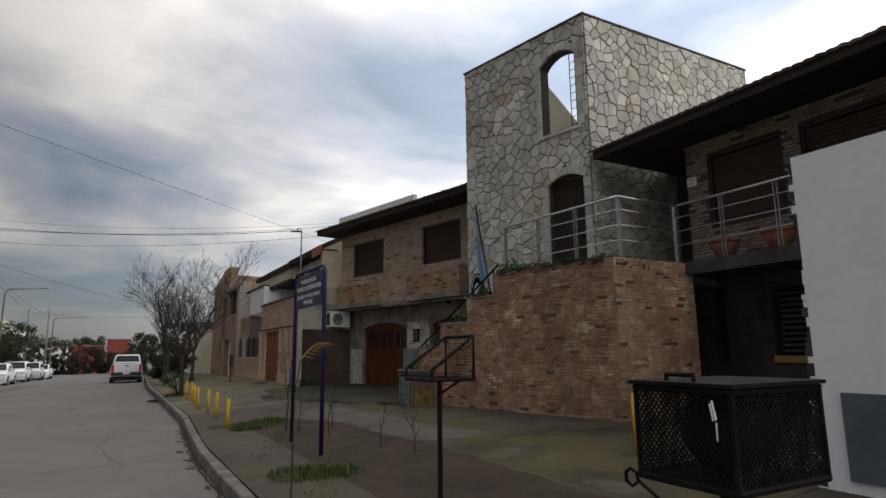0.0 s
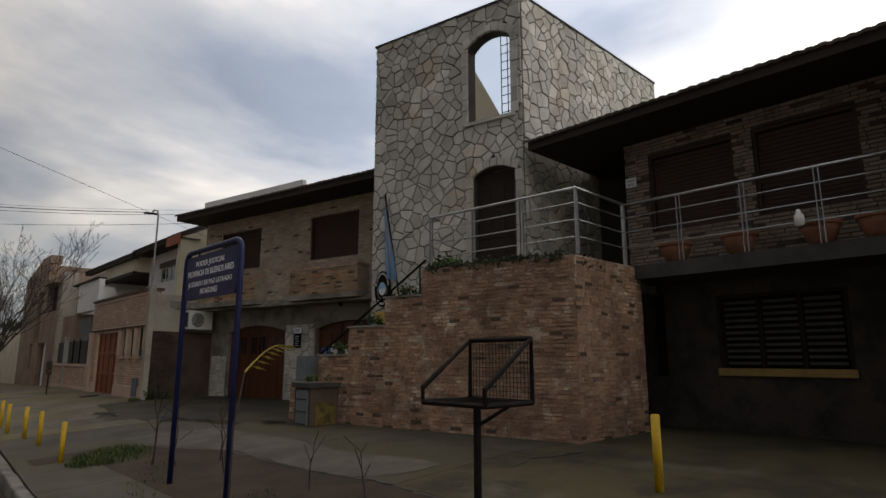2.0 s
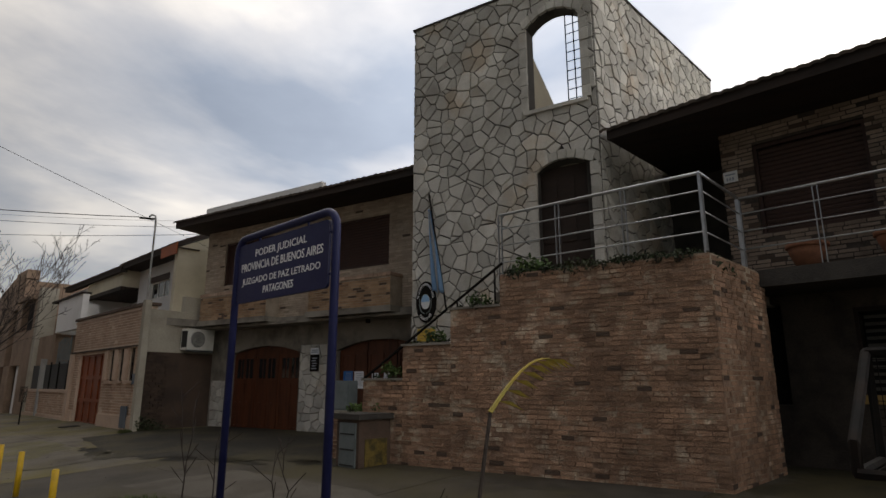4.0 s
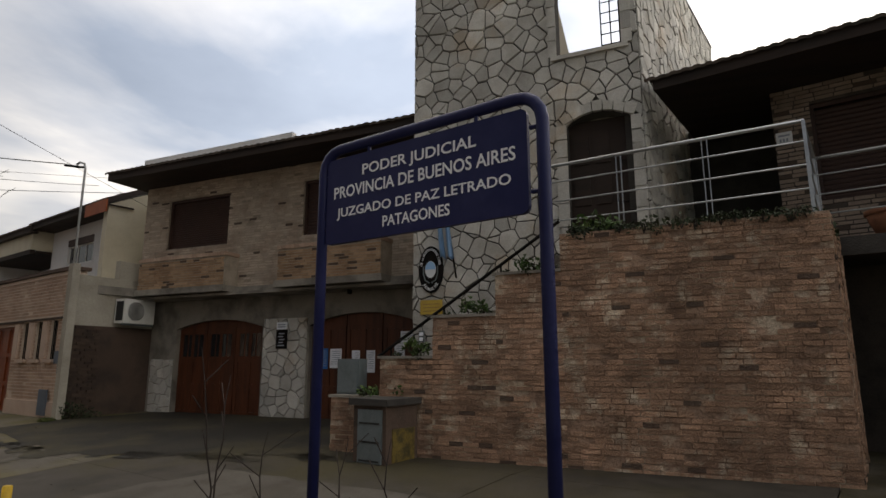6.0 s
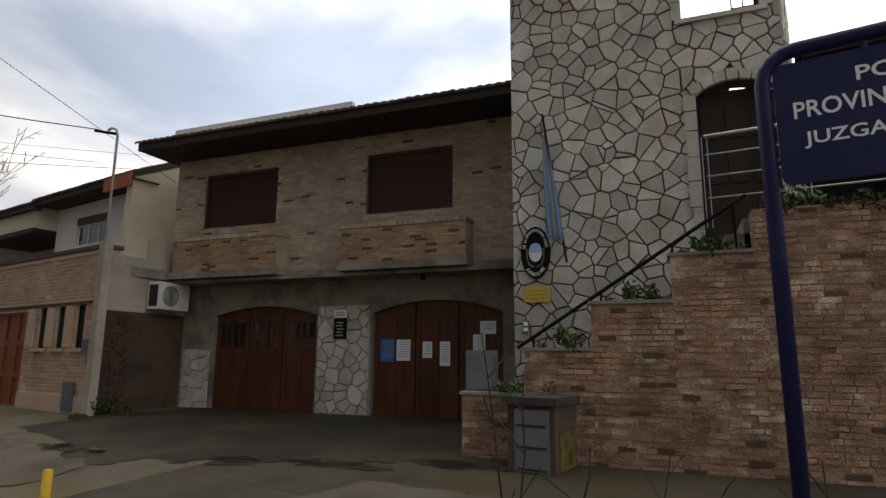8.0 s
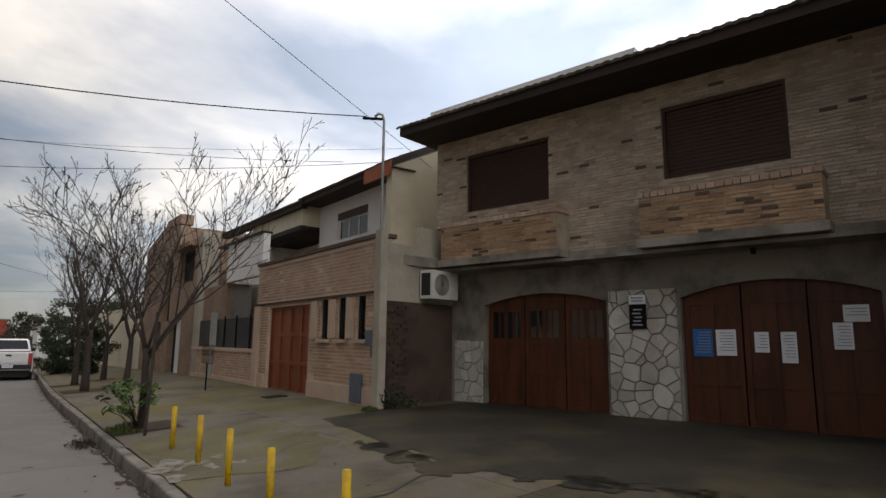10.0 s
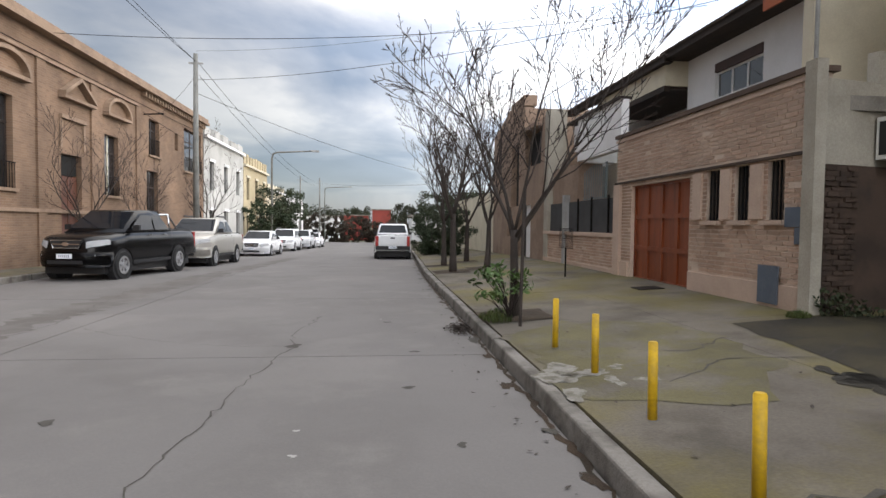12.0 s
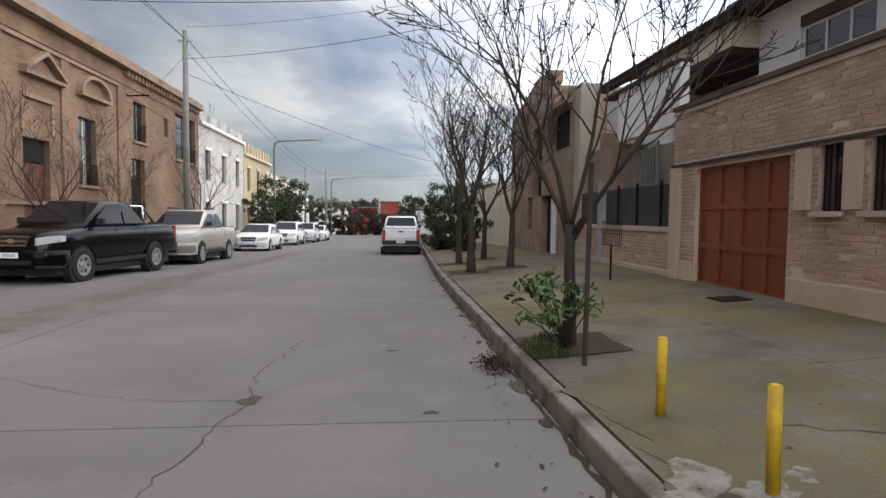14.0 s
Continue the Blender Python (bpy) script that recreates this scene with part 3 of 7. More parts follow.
ribbon("crack", [(-6.6, 22.0), (-6.2, 25.5), (-6.9, 30.0)], 0.010, M_CRACK, road, zf=zr2, seed=6)
ribbon("crack", [(-1.2, 12.0), (-1.6, 14.5), (-1.3, 16.2)], 0.02, M_CRACK, road, zf=zr2, seed=8)
ribbon("gutter_dirt", [(0.015 + ubend(v_), v_) for v_ in range(-6, 60, 2)], 0.06, M_SOIL, road, zf=zr2, seed=9, jag=0.03)


def blot(name, u, v, r, mat, parent, zf, lift=0.004, seed=1, n=28, sq=1.0):
    rnd = random.Random(seed)
    bm = bmesh.new()
    ph = [rnd.uniform(0, 6.3) for _ in range(4)]
    vs = []
    for k in range(n):
        a = 2 * math.pi * k / n
        rr = r * (1 + 0.28 * math.sin(2 * a + ph[0]) + 0.2 * math.sin(3 * a + ph[1]) + 0.13 * math.sin(7 * a + ph[2]) + rnd.uniform(-.1, .1))
        p = (u + rr * math.cos(a), v + rr * math.sin(a) * sq)
        vs.append(bm.verts.new((*p, zf(*p) + lift)))
    bm.faces.new(vs)
    bmesh.ops.triangulate(bm, faces=bm.faces[:])
    return part(name, bm, mat, parent)


for k, (u, v, r) in enumerate(((-2.42, 23.8, .10), (-1.05, 21.8, .05), (-2.0, 18.7, .10), (-0.9, 23.4, .05), (-1.2, 25.6, .05), (-3.9, 21.0, .06), (-0.75, 20.3, .04))):
    blot("tar_spot", u, v, r, M_CRACK, road, zr2, seed=k)

rnd = random.Random(61)
for k in range(34):
    v_ = 8 + 1.05 * k + rnd.uniform(-.4, .4)
    blot("gutter_dirt", -.02 - rnd.uniform(0, .10) + ubend(v_), v_, rnd.uniform(.03, .085), M_SOIL if k % 3 else M_CRACK, road, zr2, .006, seed=200 + k, sq=rnd.uniform(1.2, 3.0))
M_CHALK = material("pale dried spot", (0.30, 0.29, 0.27), 0.9, bump=0.1, spread=0.1)
for k, (u, v, r) in enumerate(((-1.96, 20.67, .022), (-1.92, 20.18, .026), (-2.6, 17.9, .02), (-1.5, 19.1, .016), (-1.3, 25.9, .02))):
    blot("pale_spot", u, v, r, M_CHALK, road, zr2, .005, seed=260 + k)
M_SEAM = material("dark worn road seam", (0.098, 0.088, 0.079), 0.9, scale=1.5, second=(0.125, 0.115, 0.107), amount=0.9, spread=0.14, bump=0.12)
ribbon("road_seam", [(-7.0, 20.0), (-6.7, 25.0), (-6.5, 30.0), (-6.1, 38.0), (-5.7, 48.0)], .85, M_SEAM, road, .0025, zr2, .02, 41)

# kerbs
for side, u0, u1 in (("kerb_near", 0.05, 0.225), ("kerb_far", -10.58, -10.4)):
    kerb = thing(side, "weathered grey concrete kerb stones along the gutter", "kerb", MS, kind="structure")
    v = -20.0
    kk = 0
    while v < 105:
        ln = 3.1
        rnd = random.Random(kk)
        bm = bmesh.new()
        z0, z1 = zroad(v), zroad(v + ln)
        q = [bm.verts.new(p) for p in ((u0, v + .012, z0 - .3), (u1, v + .012, z0 - .3), (u1, v + ln - .012, z1 - .3), (u0, v + ln - .012, z1 - .3),
                                       (u0 + .03, v + .012, z0 + .155), (u1, v + .012, z0 + .155), (u1, v + ln - .012, z1 + .155), (u0 + .03, v + ln - .012, z1 + .155))]
        for f in BOXFACES:
            bm.faces.new([q[i] for i in f])
        bmesh.ops.bisect_plane(bm, geom=bm.verts[:] + bm.edges[:] + bm.faces[:], plane_co=(0, v + 1.0, 0), plane_no=(0, 1, 0))
        bmesh.ops.bisect_plane(bm, geom=bm.verts[:] + bm.edges[:] + bm.faces[:], plane_co=(0, v + 2.1, 0), plane_no=(0, 1, 0))
        for w in bm.verts:
            w.co.x += rnd.uniform(-.012, .012) + (ubend(w.co.y) if u0 >= 0 else 0)
            w.co.z += rnd.uniform(-.01, .008)
        bevel(bm, 0.022, 2)
        part("kerb_stone", bm, M_KERB, kerb)
        v += ln
        kk += 1

# pavements: sheets of poured concrete with joints
pave = thing("pavement_near", "stained poured concrete pavement with moss and joints", "pavement", MS, kind="structure")
vcuts = [-20, -8, 2, 5.2, 9.5, 12.4, 17.8, 18.85, 23.6, 27.5, 30.5, 34, 38, 42, 50, 60, 75, 90, 105]
for a, b in zip(vcuts, vcuts[1:]):
    for u0, u1 in ((0.23, 2.6), (2.6, 4.6), (4.6, 14.0)):
        bm = bmesh.new()
        va, vb = a + 0.006, b - 0.006
        us = (u0 + 0.003, u1 - 0.003)
        q = [bm.verts.new(p) for p in [(u_, v_, -2.0) for u_, v_ in ((us[0], va), (us[1], va), (us[1], vb), (us[0], vb))] + [(u_, v_, zpave(u_, v_)) for u_, v_ in ((us[0], va), (us[1], va), (us[1], vb), (us[0], vb))]]
        for f in BOXFACES:
            bm.faces.new([q[i] for i in f])
        if u0 < 1:
            for k in (0, 3, 4, 7):
                q[k].co.x += ubend(q[k].co.y)
        part("pavement_slab", bm, M_MOSS if (u0 >= 2.6 and b < 9.6 and a > 2) else (M_PAVE_DAMP if b < 18 else M_PAVE), pave)
bm = bmesh.new()
for a, b in ((-20, 34), (34, 105)):
    q = [bm.verts.new(p) for p in [(u_, v_, -2.1) for u_, v_ in ((-12.3, a), (-10.58, a), (-10.58, b), (-12.3, b))] + [(u_, v_, zroad(v_) + .15) for u_, v_ in ((-12.3, a), (-10.58, a), (-10.58, b), (-12.3, b))]]
    for f in BOXFACES:
        bm.faces.new([q[i] for i in f])
setting("pavement_far", bm, M_PAVE, "narrow grey pavement across the street", MS, "pavement")


def patch(name, pts, mat, label, lift=0.004, seed=1, jag=0.06, step=0.35, parent=None, zf=zpave):
    """A sheet with an uneven outline lying on the pavement, outline in (u, v)."""
    rnd = random.Random(seed)
    out = []
    for (a, b), (c, d) in zip(pts, pts[1:] + pts[:1]):
        k = max(1, int(math.hypot(c - a, d - b) / step))
        for i in range(k):
            t = i / k
            out.append((a + (c - a) * t + rnd.uniform(-jag, jag), b + (d - b) * t + rnd.uniform(-jag, jag)))
    bm = bmesh.new()
    bm.faces.new([bm.verts.new((a, b, 0)) for a, b in out])
    bmesh.ops.triangulate(bm, faces=bm.faces[:])
    for co, no in (((4.6, 0, 0), (1, 0, 0)), ((0, 34, 0), (0, 1, 0))):
        bmesh.ops.bisect_plane(bm, geom=bm.verts[:] + bm.edges[:] + bm.faces[:], plane_co=co, plane_no=no)
    for w in bm.verts:
        w.co.z = zf(w.co.x, w.co.y) + lift
    return part(name, bm, mat, pave, label)


patch("soil_strip", [(0.22, 5.0), (0.22, 14.9), (1.4, 15.2), (1.95, 14.1), (2.42, 12.9), (2.38, 11.4), (2.48, 10.3), (2.59, 9.5), (2.5, 8.6), (2.4, 5.1)], M_SOIL, "bare trodden soil beside the kerb", 0.012, 3)
M_DRYSLAB = material("pale dry concrete", (0.098, 0.086, 0.070), 0.9, scale=1.4, second=(0.060, 0.051, 0.039), amount=0.8, spread=0.24, bump=0.35)
patch("dry_slab", [(1.7, 15.9), (2.1, 14.2), (2.44, 12.9), (2.40, 11.4), (2.52, 10.3), (2.65, 9.9), (3.6, 9.75), (3.55, 10.6), (3.3, 11.5), (3.4, 13.0), (3.25, 15.6)], M_DRYSLAB, "pale dry concrete between soil and yard", 0.006, 61, .06, .3)
patch("dark_yard", [(3.2, 23.3), (2.95, 21.7), (2.85, 20.2), (2.65, 18.9), (3.45, 17.4), (4.2, 15.4), (4.8, 14.2), (11.5, 13.0), (11.5, 23.3)], M_DARKYARD, "black mould-stained forecourt", 0.006, 4)
for k in range(38):
    q = random.Random(900 + k)
    edge = ((3.2, 23.3), (2.95, 21.7), (2.85, 20.2), (2.65, 18.9), (3.45, 17.4), (4.2, 15.4), (4.7, 14.3))
    f = 1.5 + q.random() * 4.499
    (a, b), (c, d) = edge[int(f)], edge[int(f) + 1]
    f %= 1
    blot("mould_stain", a + (c - a) * f - q.uniform(-.05, .28), b + (d - b) * f + q.uniform(-.1, .1), q.uniform(.06, .2), M_DARKYARD, pave, zpave, 0.008, seed=900 + k, sq=q.uniform(1, 2.4))
M_MOSSFILM = material("yellow-green moss film", (0.104, 0.091, 0.045), 0.9, scale=2.2, second=(0.088, 0.078, 0.050), amount=0.9, spread=0.25, bump=0.3, third=(0.115, 0.100, 0.080), third_scale=1.1, third_edge=(0.50, 0.66))
patch("moss_film", [(.3, 20.6), (.26, 23.6), (1.3, 24.2), (2.6, 23.4), (2.5, 21.4), (1.6, 20.4)], M_MOSSFILM, "yellow-green moss film on the concrete", 0.005, 24, .14, .25)
M_LIME = material("spilled white lime", (0.20, 0.19, 0.165), 0.9, scale=9, second=(0.105, 0.093, 0.068), amount=0.95, bump=0.3, spread=0.2)
for k, (u, v, r, sq) in enumerate(((.35, 21.55, .23, 1.3), (.62, 21.5, .17, .8), (.28, 20.9, .10, 1.6), (.95, 21.65, .08, 1), (.75, 21.2, .07, 2), (1.05, 21.15, .09, 1))):
    blot("lime_stain", u, v, r, M_LIME, pave, zpave, 0.008, seed=20 + k, sq=sq)
ribbon("crack", [(.2, 18.6), (.9, 18.9), (1.7, 18.75), (2.4, 19.1), (2.9, 18.9)], 0.05, M_CRACK, pave, 0.009, zpave, seed=11)
ribbon("crack", [(2.36, 12.9), (2.41, 12.2), (2.38, 11.4), (2.48, 10.3), (2.59, 9.5), (2.5, 8.7)], 0.06, M_CRACK, pave, 0.016, zpave, seed=12)
ribbon("crack", [(1.2, 21.0), (2.0, 21.6), (2.9, 21.4), (4.2, 22.2)], 0.02, M_CRACK, pave, 0.009, zpave, seed=13)
ribbon("crack", [(1.3, 22.3), (1.9, 22.0), (2.6, 22.5)], 0.02, M_CRACK, pave, 0.009, zpave, seed=14)
ribbon("crack", [(3.9, 9.02), (4.3, 9.06), (4.8, 8.92), (5.3, 8.9)], 0.05, M_CRACK, pave, 0.012, zpave, seed=15)
patch("tree_pit", [(.22, 24.45), (.22, 25.45), (1.25, 25.45), (1.25, 24.5)], M_SOIL, "square soil pit round the street tree", 0.012, 9, 0.03)
for k, (u, v) in enumerate(((.8, 33.3), (.8, 36.5), (1.9, 34.1), (1.9, 38.2))):
    patch("tree_pit", [(u - .5, v - .5), (u - .5, v + .5), (u + .5, v + .5), (u + .5, v - .5)], M_SOIL, "square soil pit round the street tree", 0.012, 30 + k, 0.04)
bm = bmesh.new(); box(bm, 3.62, 26.85, 0, 4.1, 27.3, .02)
for w in bm.verts:
    w.co.z += zpave(w.co.x, w.co.y) - 0.005
part("drain_cover", bm, M_BLACK, pave, "rusty square drain cover")

# ---- house with the garage doors (the law court) ----
hA = thing("house_court", "two-storey tan brick house with brown shutters and two arched wooden doors", "house")
WIN1, WIN2 = (19.40, 21.41, 4.30, 5.56), (15.33, 17.21, 4.30, 5.56)
DOOR1, DOOR2 = (18.45, 21.15, 0.0, 2.33, 0.20), (14.45, 17.15, 0.0, 2.33, 0.24)
bm = bmesh.new(); wall_sheet(bm, 9.34, 9.62, 13.9, 22.25, 3.10, 6.40, (WIN1, WIN2)); part("upper_wall", bm, M_MORTAR, hA, "tan brick upper wall")
bm = bmesh.new(); wall_sheet(bm, 9.65, 9.95, 13.9, 22.25, 0.0, 3.10, (DOOR1, DOOR2)); part("lower_wall", bm, M_RENDER, hA, "dirty cement lower wall")
boxpart("side_wall", (9.62, 22.05, 3.1, 16, 22.25, 6.3), M_CREAM, hA)
# Dark slab behind the front walls, not a side; stands for unlit rooms.
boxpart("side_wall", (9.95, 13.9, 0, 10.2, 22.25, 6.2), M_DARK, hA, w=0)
for y0, y1 in ((19.0, 21.72), (14.92, 17.47)):
    bm = bmesh.new(); box(bm, 8.88, y0, 3.24, 9.34, y1, 3.92); pl = part("planter", bm, M_MORTAR, hA, "projecting brick flower box")
    bm = bmesh.new(); box(bm, 8.83, y0 - .05, 3.10, 9.4, y1 + .05, 3.24); bevel(bm, .01); part("planter_slab", bm, M_RENDER, pl)
    k = 0
    y = y0 - .02
    while y < y1:
        w_ = random.uniform(.10, .125)
        boxpart("coping_brick", (8.85, y, 3.92, 9.33, min(y + w_, y1 + .02), 4.0 + random.uniform(-.008, .008)), M_BRICK_PINK, pl, w=0.004)
        y += w_ + .012
    items = courses(8.88, y0, y1, 3.24, 3.92, length=.21, height=.048, joint=.010, proud=.009)
    pieces("brick", items, M_BRICK_ORANGE, pl, lambda i: i[0][1])
boxpart("floor_band", (9.20, 13.9, 3.08, 9.64, 22.3, 3.22), M_RENDER, hA, "grey concrete band")
boxpart("soffit", (9.0, 13.9, 3.02, 9.7, 22.2, 3.08), M_RENDER, hA)


def shutter(parent, x, win, slats=True, gap=0.055):
    """A roller shutter in its window with a frame; its slats are pieces of their own."""
    y0, y1, z0, z1 = win
    bm = bmesh.new()
    for b in ((x - .03, y0, z0, x + .1, y0 + .05, z1), (x - .03, y1 - .05, z0, x + .1, y1, z1), (x - .03, y0 + .05, z1 - .06, x + .1, y1 - .05, z1), (x - .04, y0, z0 - .03, x + .12, y1, z0 + .03)):
        box(bm, *b)
    w2 = part("window_frame", bm, M_SHUTTER, parent)
    boxpart("blind_back", (x + .07, y0 + .05, z0 + .03, x + .09, y1 - .05, z1 - .06), M_DARK, w2, w=0)
    z = z0 + .035
    me = None
    while z < z1 - .07:
        if me is None:
            bm = bmesh.new()
            prism(bm, [(0, 0), (.012, -.004), (.02, .02), (.012, gap - .006), (0, gap - .010), (-.008, gap / 2)], "y", y0 + .052, y1 - .052)
            me = part("slat", bm, M_SHUTTER, w2)
            me.location = (x + .035, 0, z)
        else:
            o = new("slat", me.data)
            o.parent = w2
            o.location = (x + .035, 0, z)
        z += gap
    return w2


shutter(hA, 9.42, WIN1)
shutter(hA, 9.42, WIN2, gap=0.07)
upper = courses(9.34, 13.9, 22.25, 3.22, 6.2, holes=(WIN1, WIN2), length=.21, height=.048, joint=.010, proud=.007, miss=.06)


def roof(name, parent, x_e, z_e, y0, y1, run, pitch, over, mat=M_TILE, rows=14, sof=1.05):
    """A tiled slope rising away from the street, with a boarded soffit and fascia."""
    t = math.tan(radians(pitch))
    bm = bmesh.new()
    prism(bm, [(x_e, z_e), (x_e + run, z_e + run * t), (x_e + run, z_e + run * t - .16), (x_e + .05, z_e - .12)], "y", y0, y1)
    rf = part(name, bm, M_WOOD_DARK, parent, "dark tiled roof slope")
    bm = bmesh.new()
    nrow = int(run / 0.34 / math.cos(radians(pitch)))
    nrow = min(nrow, rows)
    c, s = math.cos(radians(pitch)), math.sin(radians(pitch))
    w_ = 0.17
    for r_ in range(nrow):
        y = y0
        while y < y1:
            d0, d1 = r_ * .34 - .05, r_ * .34 + .36
            xa, za, xb, zb = x_e + d0 * c, z_e + d0 * s, x_e + d1 * c, z_e + d1 * s
            j = random.uniform(-.006, .006)
            h = .016
            ring = []
            for xx, zz, lift in ((xa, za, .012 + j), (xb, zb, .0)):
                ring.append([bm.verts.new((xx - s * (lift + hh), y + f * w_, zz + c * (lift + hh))) for f, hh in ((0, 0), (.2, h), (.55, h), (.75, 0), (.98, .004))])
            for k in range(4):
                bm.faces.new((ring[0][k], ring[0][k + 1], ring[1][k + 1], ring[1][k]))
            base = [bm.verts.new((ring[0][k].co.x + .01, ring[0][k].co.y, ring[0][k].co.z - .05)) for k in range(5)]
            for k in range(4):
                bm.faces.new((base[k], base[k + 1], ring[0][k + 1], ring[0][k]))
            y += w_
    tagged(part("roof_tiles", bm, mat, rf), "rows of curved roof tiles", kind="stuff")
    boxpart("fascia", (x_e + .0, y0, z_e - .20, x_e + .04, y1, z_e - .005), M_WOOD_DARK, rf, w=0.004)
    boxpart("soffit", (x_e + .04, y0, z_e - .19, x_e + sof, y1, z_e - .16), M_WOOD_DARK, rf, w=0)
    return rf


roof("roof", hA, 8.34, 6.16, 13.88, 22.48, 4.0, 14, 1.0, sof=1.3)
boxpart("parapet", (9.3, 17.6, 6.40, 9.45, 22.45, 6.80), M_WHITE, hA, "white flashing on the parapet")


def panel_door(parent, x, hole, mat, leaves=3, glazed=True, base=0.30):
    """A boarded garage door under a flat arch: leaves with framed panels and a row of panes."""
    y0, y1, _, sp, rise = hole
    n = leaves
    wd = (y1 - y0) / n
    for i in range(n):
        a, b = y0 + i * wd + .01, y0 + (i + 1) * wd - .01
        bm = bmesh.new()
        prism(bm, [(a, base)] + [(b, base)] + [(b - (b - a) * k / 4, arch_z(b - (b - a) * k / 4, y0, y1, sp, rise)) for k in range(5)], "x", x, x + .04)
        leaf = part("door_leaf", bm, mat, parent)
        for c in (a, (a + b) / 2 - .04, b - .09):
            boxpart("stile", (x - .022, c, base, x, c + .08, sp - .02), mat, leaf, w=.004)
        for z in (base, base + .62, base + 1.22, sp - .12):
            boxpart("rail", (x - .020, a + .08, z, x - .001, b - .09, z + .10), mat, leaf, w=.004)
        if glazed:
            for q in range(4):
                c0 = a + .1 + q * (b - a - .2) / 4
                boxpart("pane", (x - .006, c0 + .02, base + 1.36, x - .002, c0 + (b - a - .2) / 4 - .02, sp - .14), M_PANE, leaf, w=0)
    return leaf


d1 = thing("door_1", "arched three-leaf varnished brown wooden garage door with small panes", "door", kind="structure"); panel_door(d1, 9.78, DOOR1, M_WOOD, 3)
d2 = thing("door_2", "arched varnished brown wooden garage door with notices taped on it", "door", kind="structure"); panel_door(d2, 9.78, DOOR2, M_WOOD, 3, glazed=False)
bm = bmesh.new(); box(bm, 9.25, 14.2, .1, 9.66, 22.2, .30); bevel(bm, .015); setting("door_step", bm, M_RENDER, "low cement step in front of the doors", category="step")

# ---- stone tower ----
tower = thing("stone_tower", "tall tower faced with pale irregular flagstones, with an open arched window", "tower")
TWIN, TDOOR = (10.05, 11.14, 6.69, 8.50, 0.27), (9.98, 11.02, 3.08, 5.42, 0.17)
bm = bmesh.new(); wall_sheet(bm, 8.29, 8.6, 9.80, 13.88, 0.1, 9.40, (TWIN, TDOOR)); part("front_wall", bm, M_STONE_BED, tower)
side = Matrix.Translation((8.29, 9.80, 0)) @ Matrix.Rotation(-PH, 4, "Z")   # along the lot's side, away from the street
bm = bmesh.new(); box(bm, 0.02, 0.0, 0.1, 6.2, .30, 9.40, side); part("side_wall", bm, M_STONE_BED, tower)
bm = bmesh.new(); box(bm, 8.6, 13.55, 0.1, 12.6, 13.87, 8.6); part("back_wall", bm, M_CREAM, tower)
bm = bmesh.new(); prism(bm, [(8.61, 6.56), (10.9, 6.56), (10.9, 7.0), (8.61, 8.25)], "y", 11.22, 11.36); part("inner_wall", bm, M_CREAM, tower, "beige sloping inner plaster wall")
bm = bmesh.new(); box(bm, 8.61, 10.3, 6.4, 12.4, 13.5, 6.55); part("tower_floor", bm, M_RENDER, tower)
bm = bmesh.new(); box(bm, 8.24, 9.76, 9.40, 8.64, 13.92, 9.45); box(bm, 0.0, -.04, 9.395, 6.2, .32, 9.445, side); part("coping", bm, M_STONE_BED, tower, "thin dark coping")
bm = bmesh.new()
for y in (10.08, 10.24, 10.40):
    tube(bm, [(8.5, y, 6.66), (8.5, y, 8.70)], .012, 6)
for z in (6.86, 7.06, 7.26, 7.46, 7.66, 7.86, 8.06, 8.26, 8.46):
    tube(bm, [(8.5, 10.05, z), (8.5, 10.40, z)], .010, 6)
part("window_grille", bm, M_BLACK, tower, "thin iron glazing bars")
td = boxpart("tower_door", (8.45, 9.98, 3.08, 8.49, 11.02, 5.5), M_WOOD_DARK, tower, "dark wooden panelled door")
for yy in (10.02, 10.36, 10.70):
    for zz, hh in ((3.2, .7), (4.05, .55), (4.75, .5)):
        boxpart("door_panel", (8.43, yy, zz, 8.45, yy + .26, zz + hh), M_WOOD_DARK, td, w=.006)

# ---- terrace with stairs behind a red brick wall ----
terr = thing("terrace", "red brick terrace wall stepping down beside a stair", "terrace")
XB = 5.95
TOPS = ((7.88, 10.69, 3.06), (10.69, 11.53, 2.60), (11.53, 12.40, 2.09), (12.40, 13.18, 1.57), (13.18, 13.95, 1.05))
bm = bmesh.new()
stair_line = [(7.88, .1), (13.95, .1)]
for y0, y1, zt in reversed(TOPS):
    stair_line += [(y1, zt), (y0, zt)]
prism(bm, stair_line, "x", XB, XB + .3)
part("front_wall", bm, M_MORTAR_RED, terr, "red brick front wall with a stepped top")
dirs = Vector((math.cos(PH), -math.sin(PH), 0))
sidem = Matrix.Translation((XB, 7.88, 0)) @ Matrix.Rotation(-PH, 4, "Z")
bm = bmesh.new(); box(bm, 0.01, -0.005, 0.1, 2.0, .3, 3.06, sidem); tside = part("side_wall", bm, M_MORTAR_RED, terr)
bm = bmesh.new()
prism(bm, [(XB + .3, 8.0), (XB + .3, 10.69), (8.29, 10.69), (8.29, 7.5)], "z", 2.7, 3.03)
part("terrace_floor", bm, M_RENDER, terr)
nst = 16
for k in range(nst):
    z = 0.33 + (k + 1) * (3.03 - .33) / nst
    y1 = 13.6 - k * .19
    boxpart("stair_step", (XB + .3, y1 - .25, 0.1, 8.28, y1, z), M_RENDER, terr, w=0.008)
for y0, y1, zt in TOPS[1:]:
    boxpart("step_coping", (XB - .03, y0 + .0, zt, XB + .33, y1 + .03, zt + .035), M_RENDER, terr, w=.008)
bm = bmesh.new()
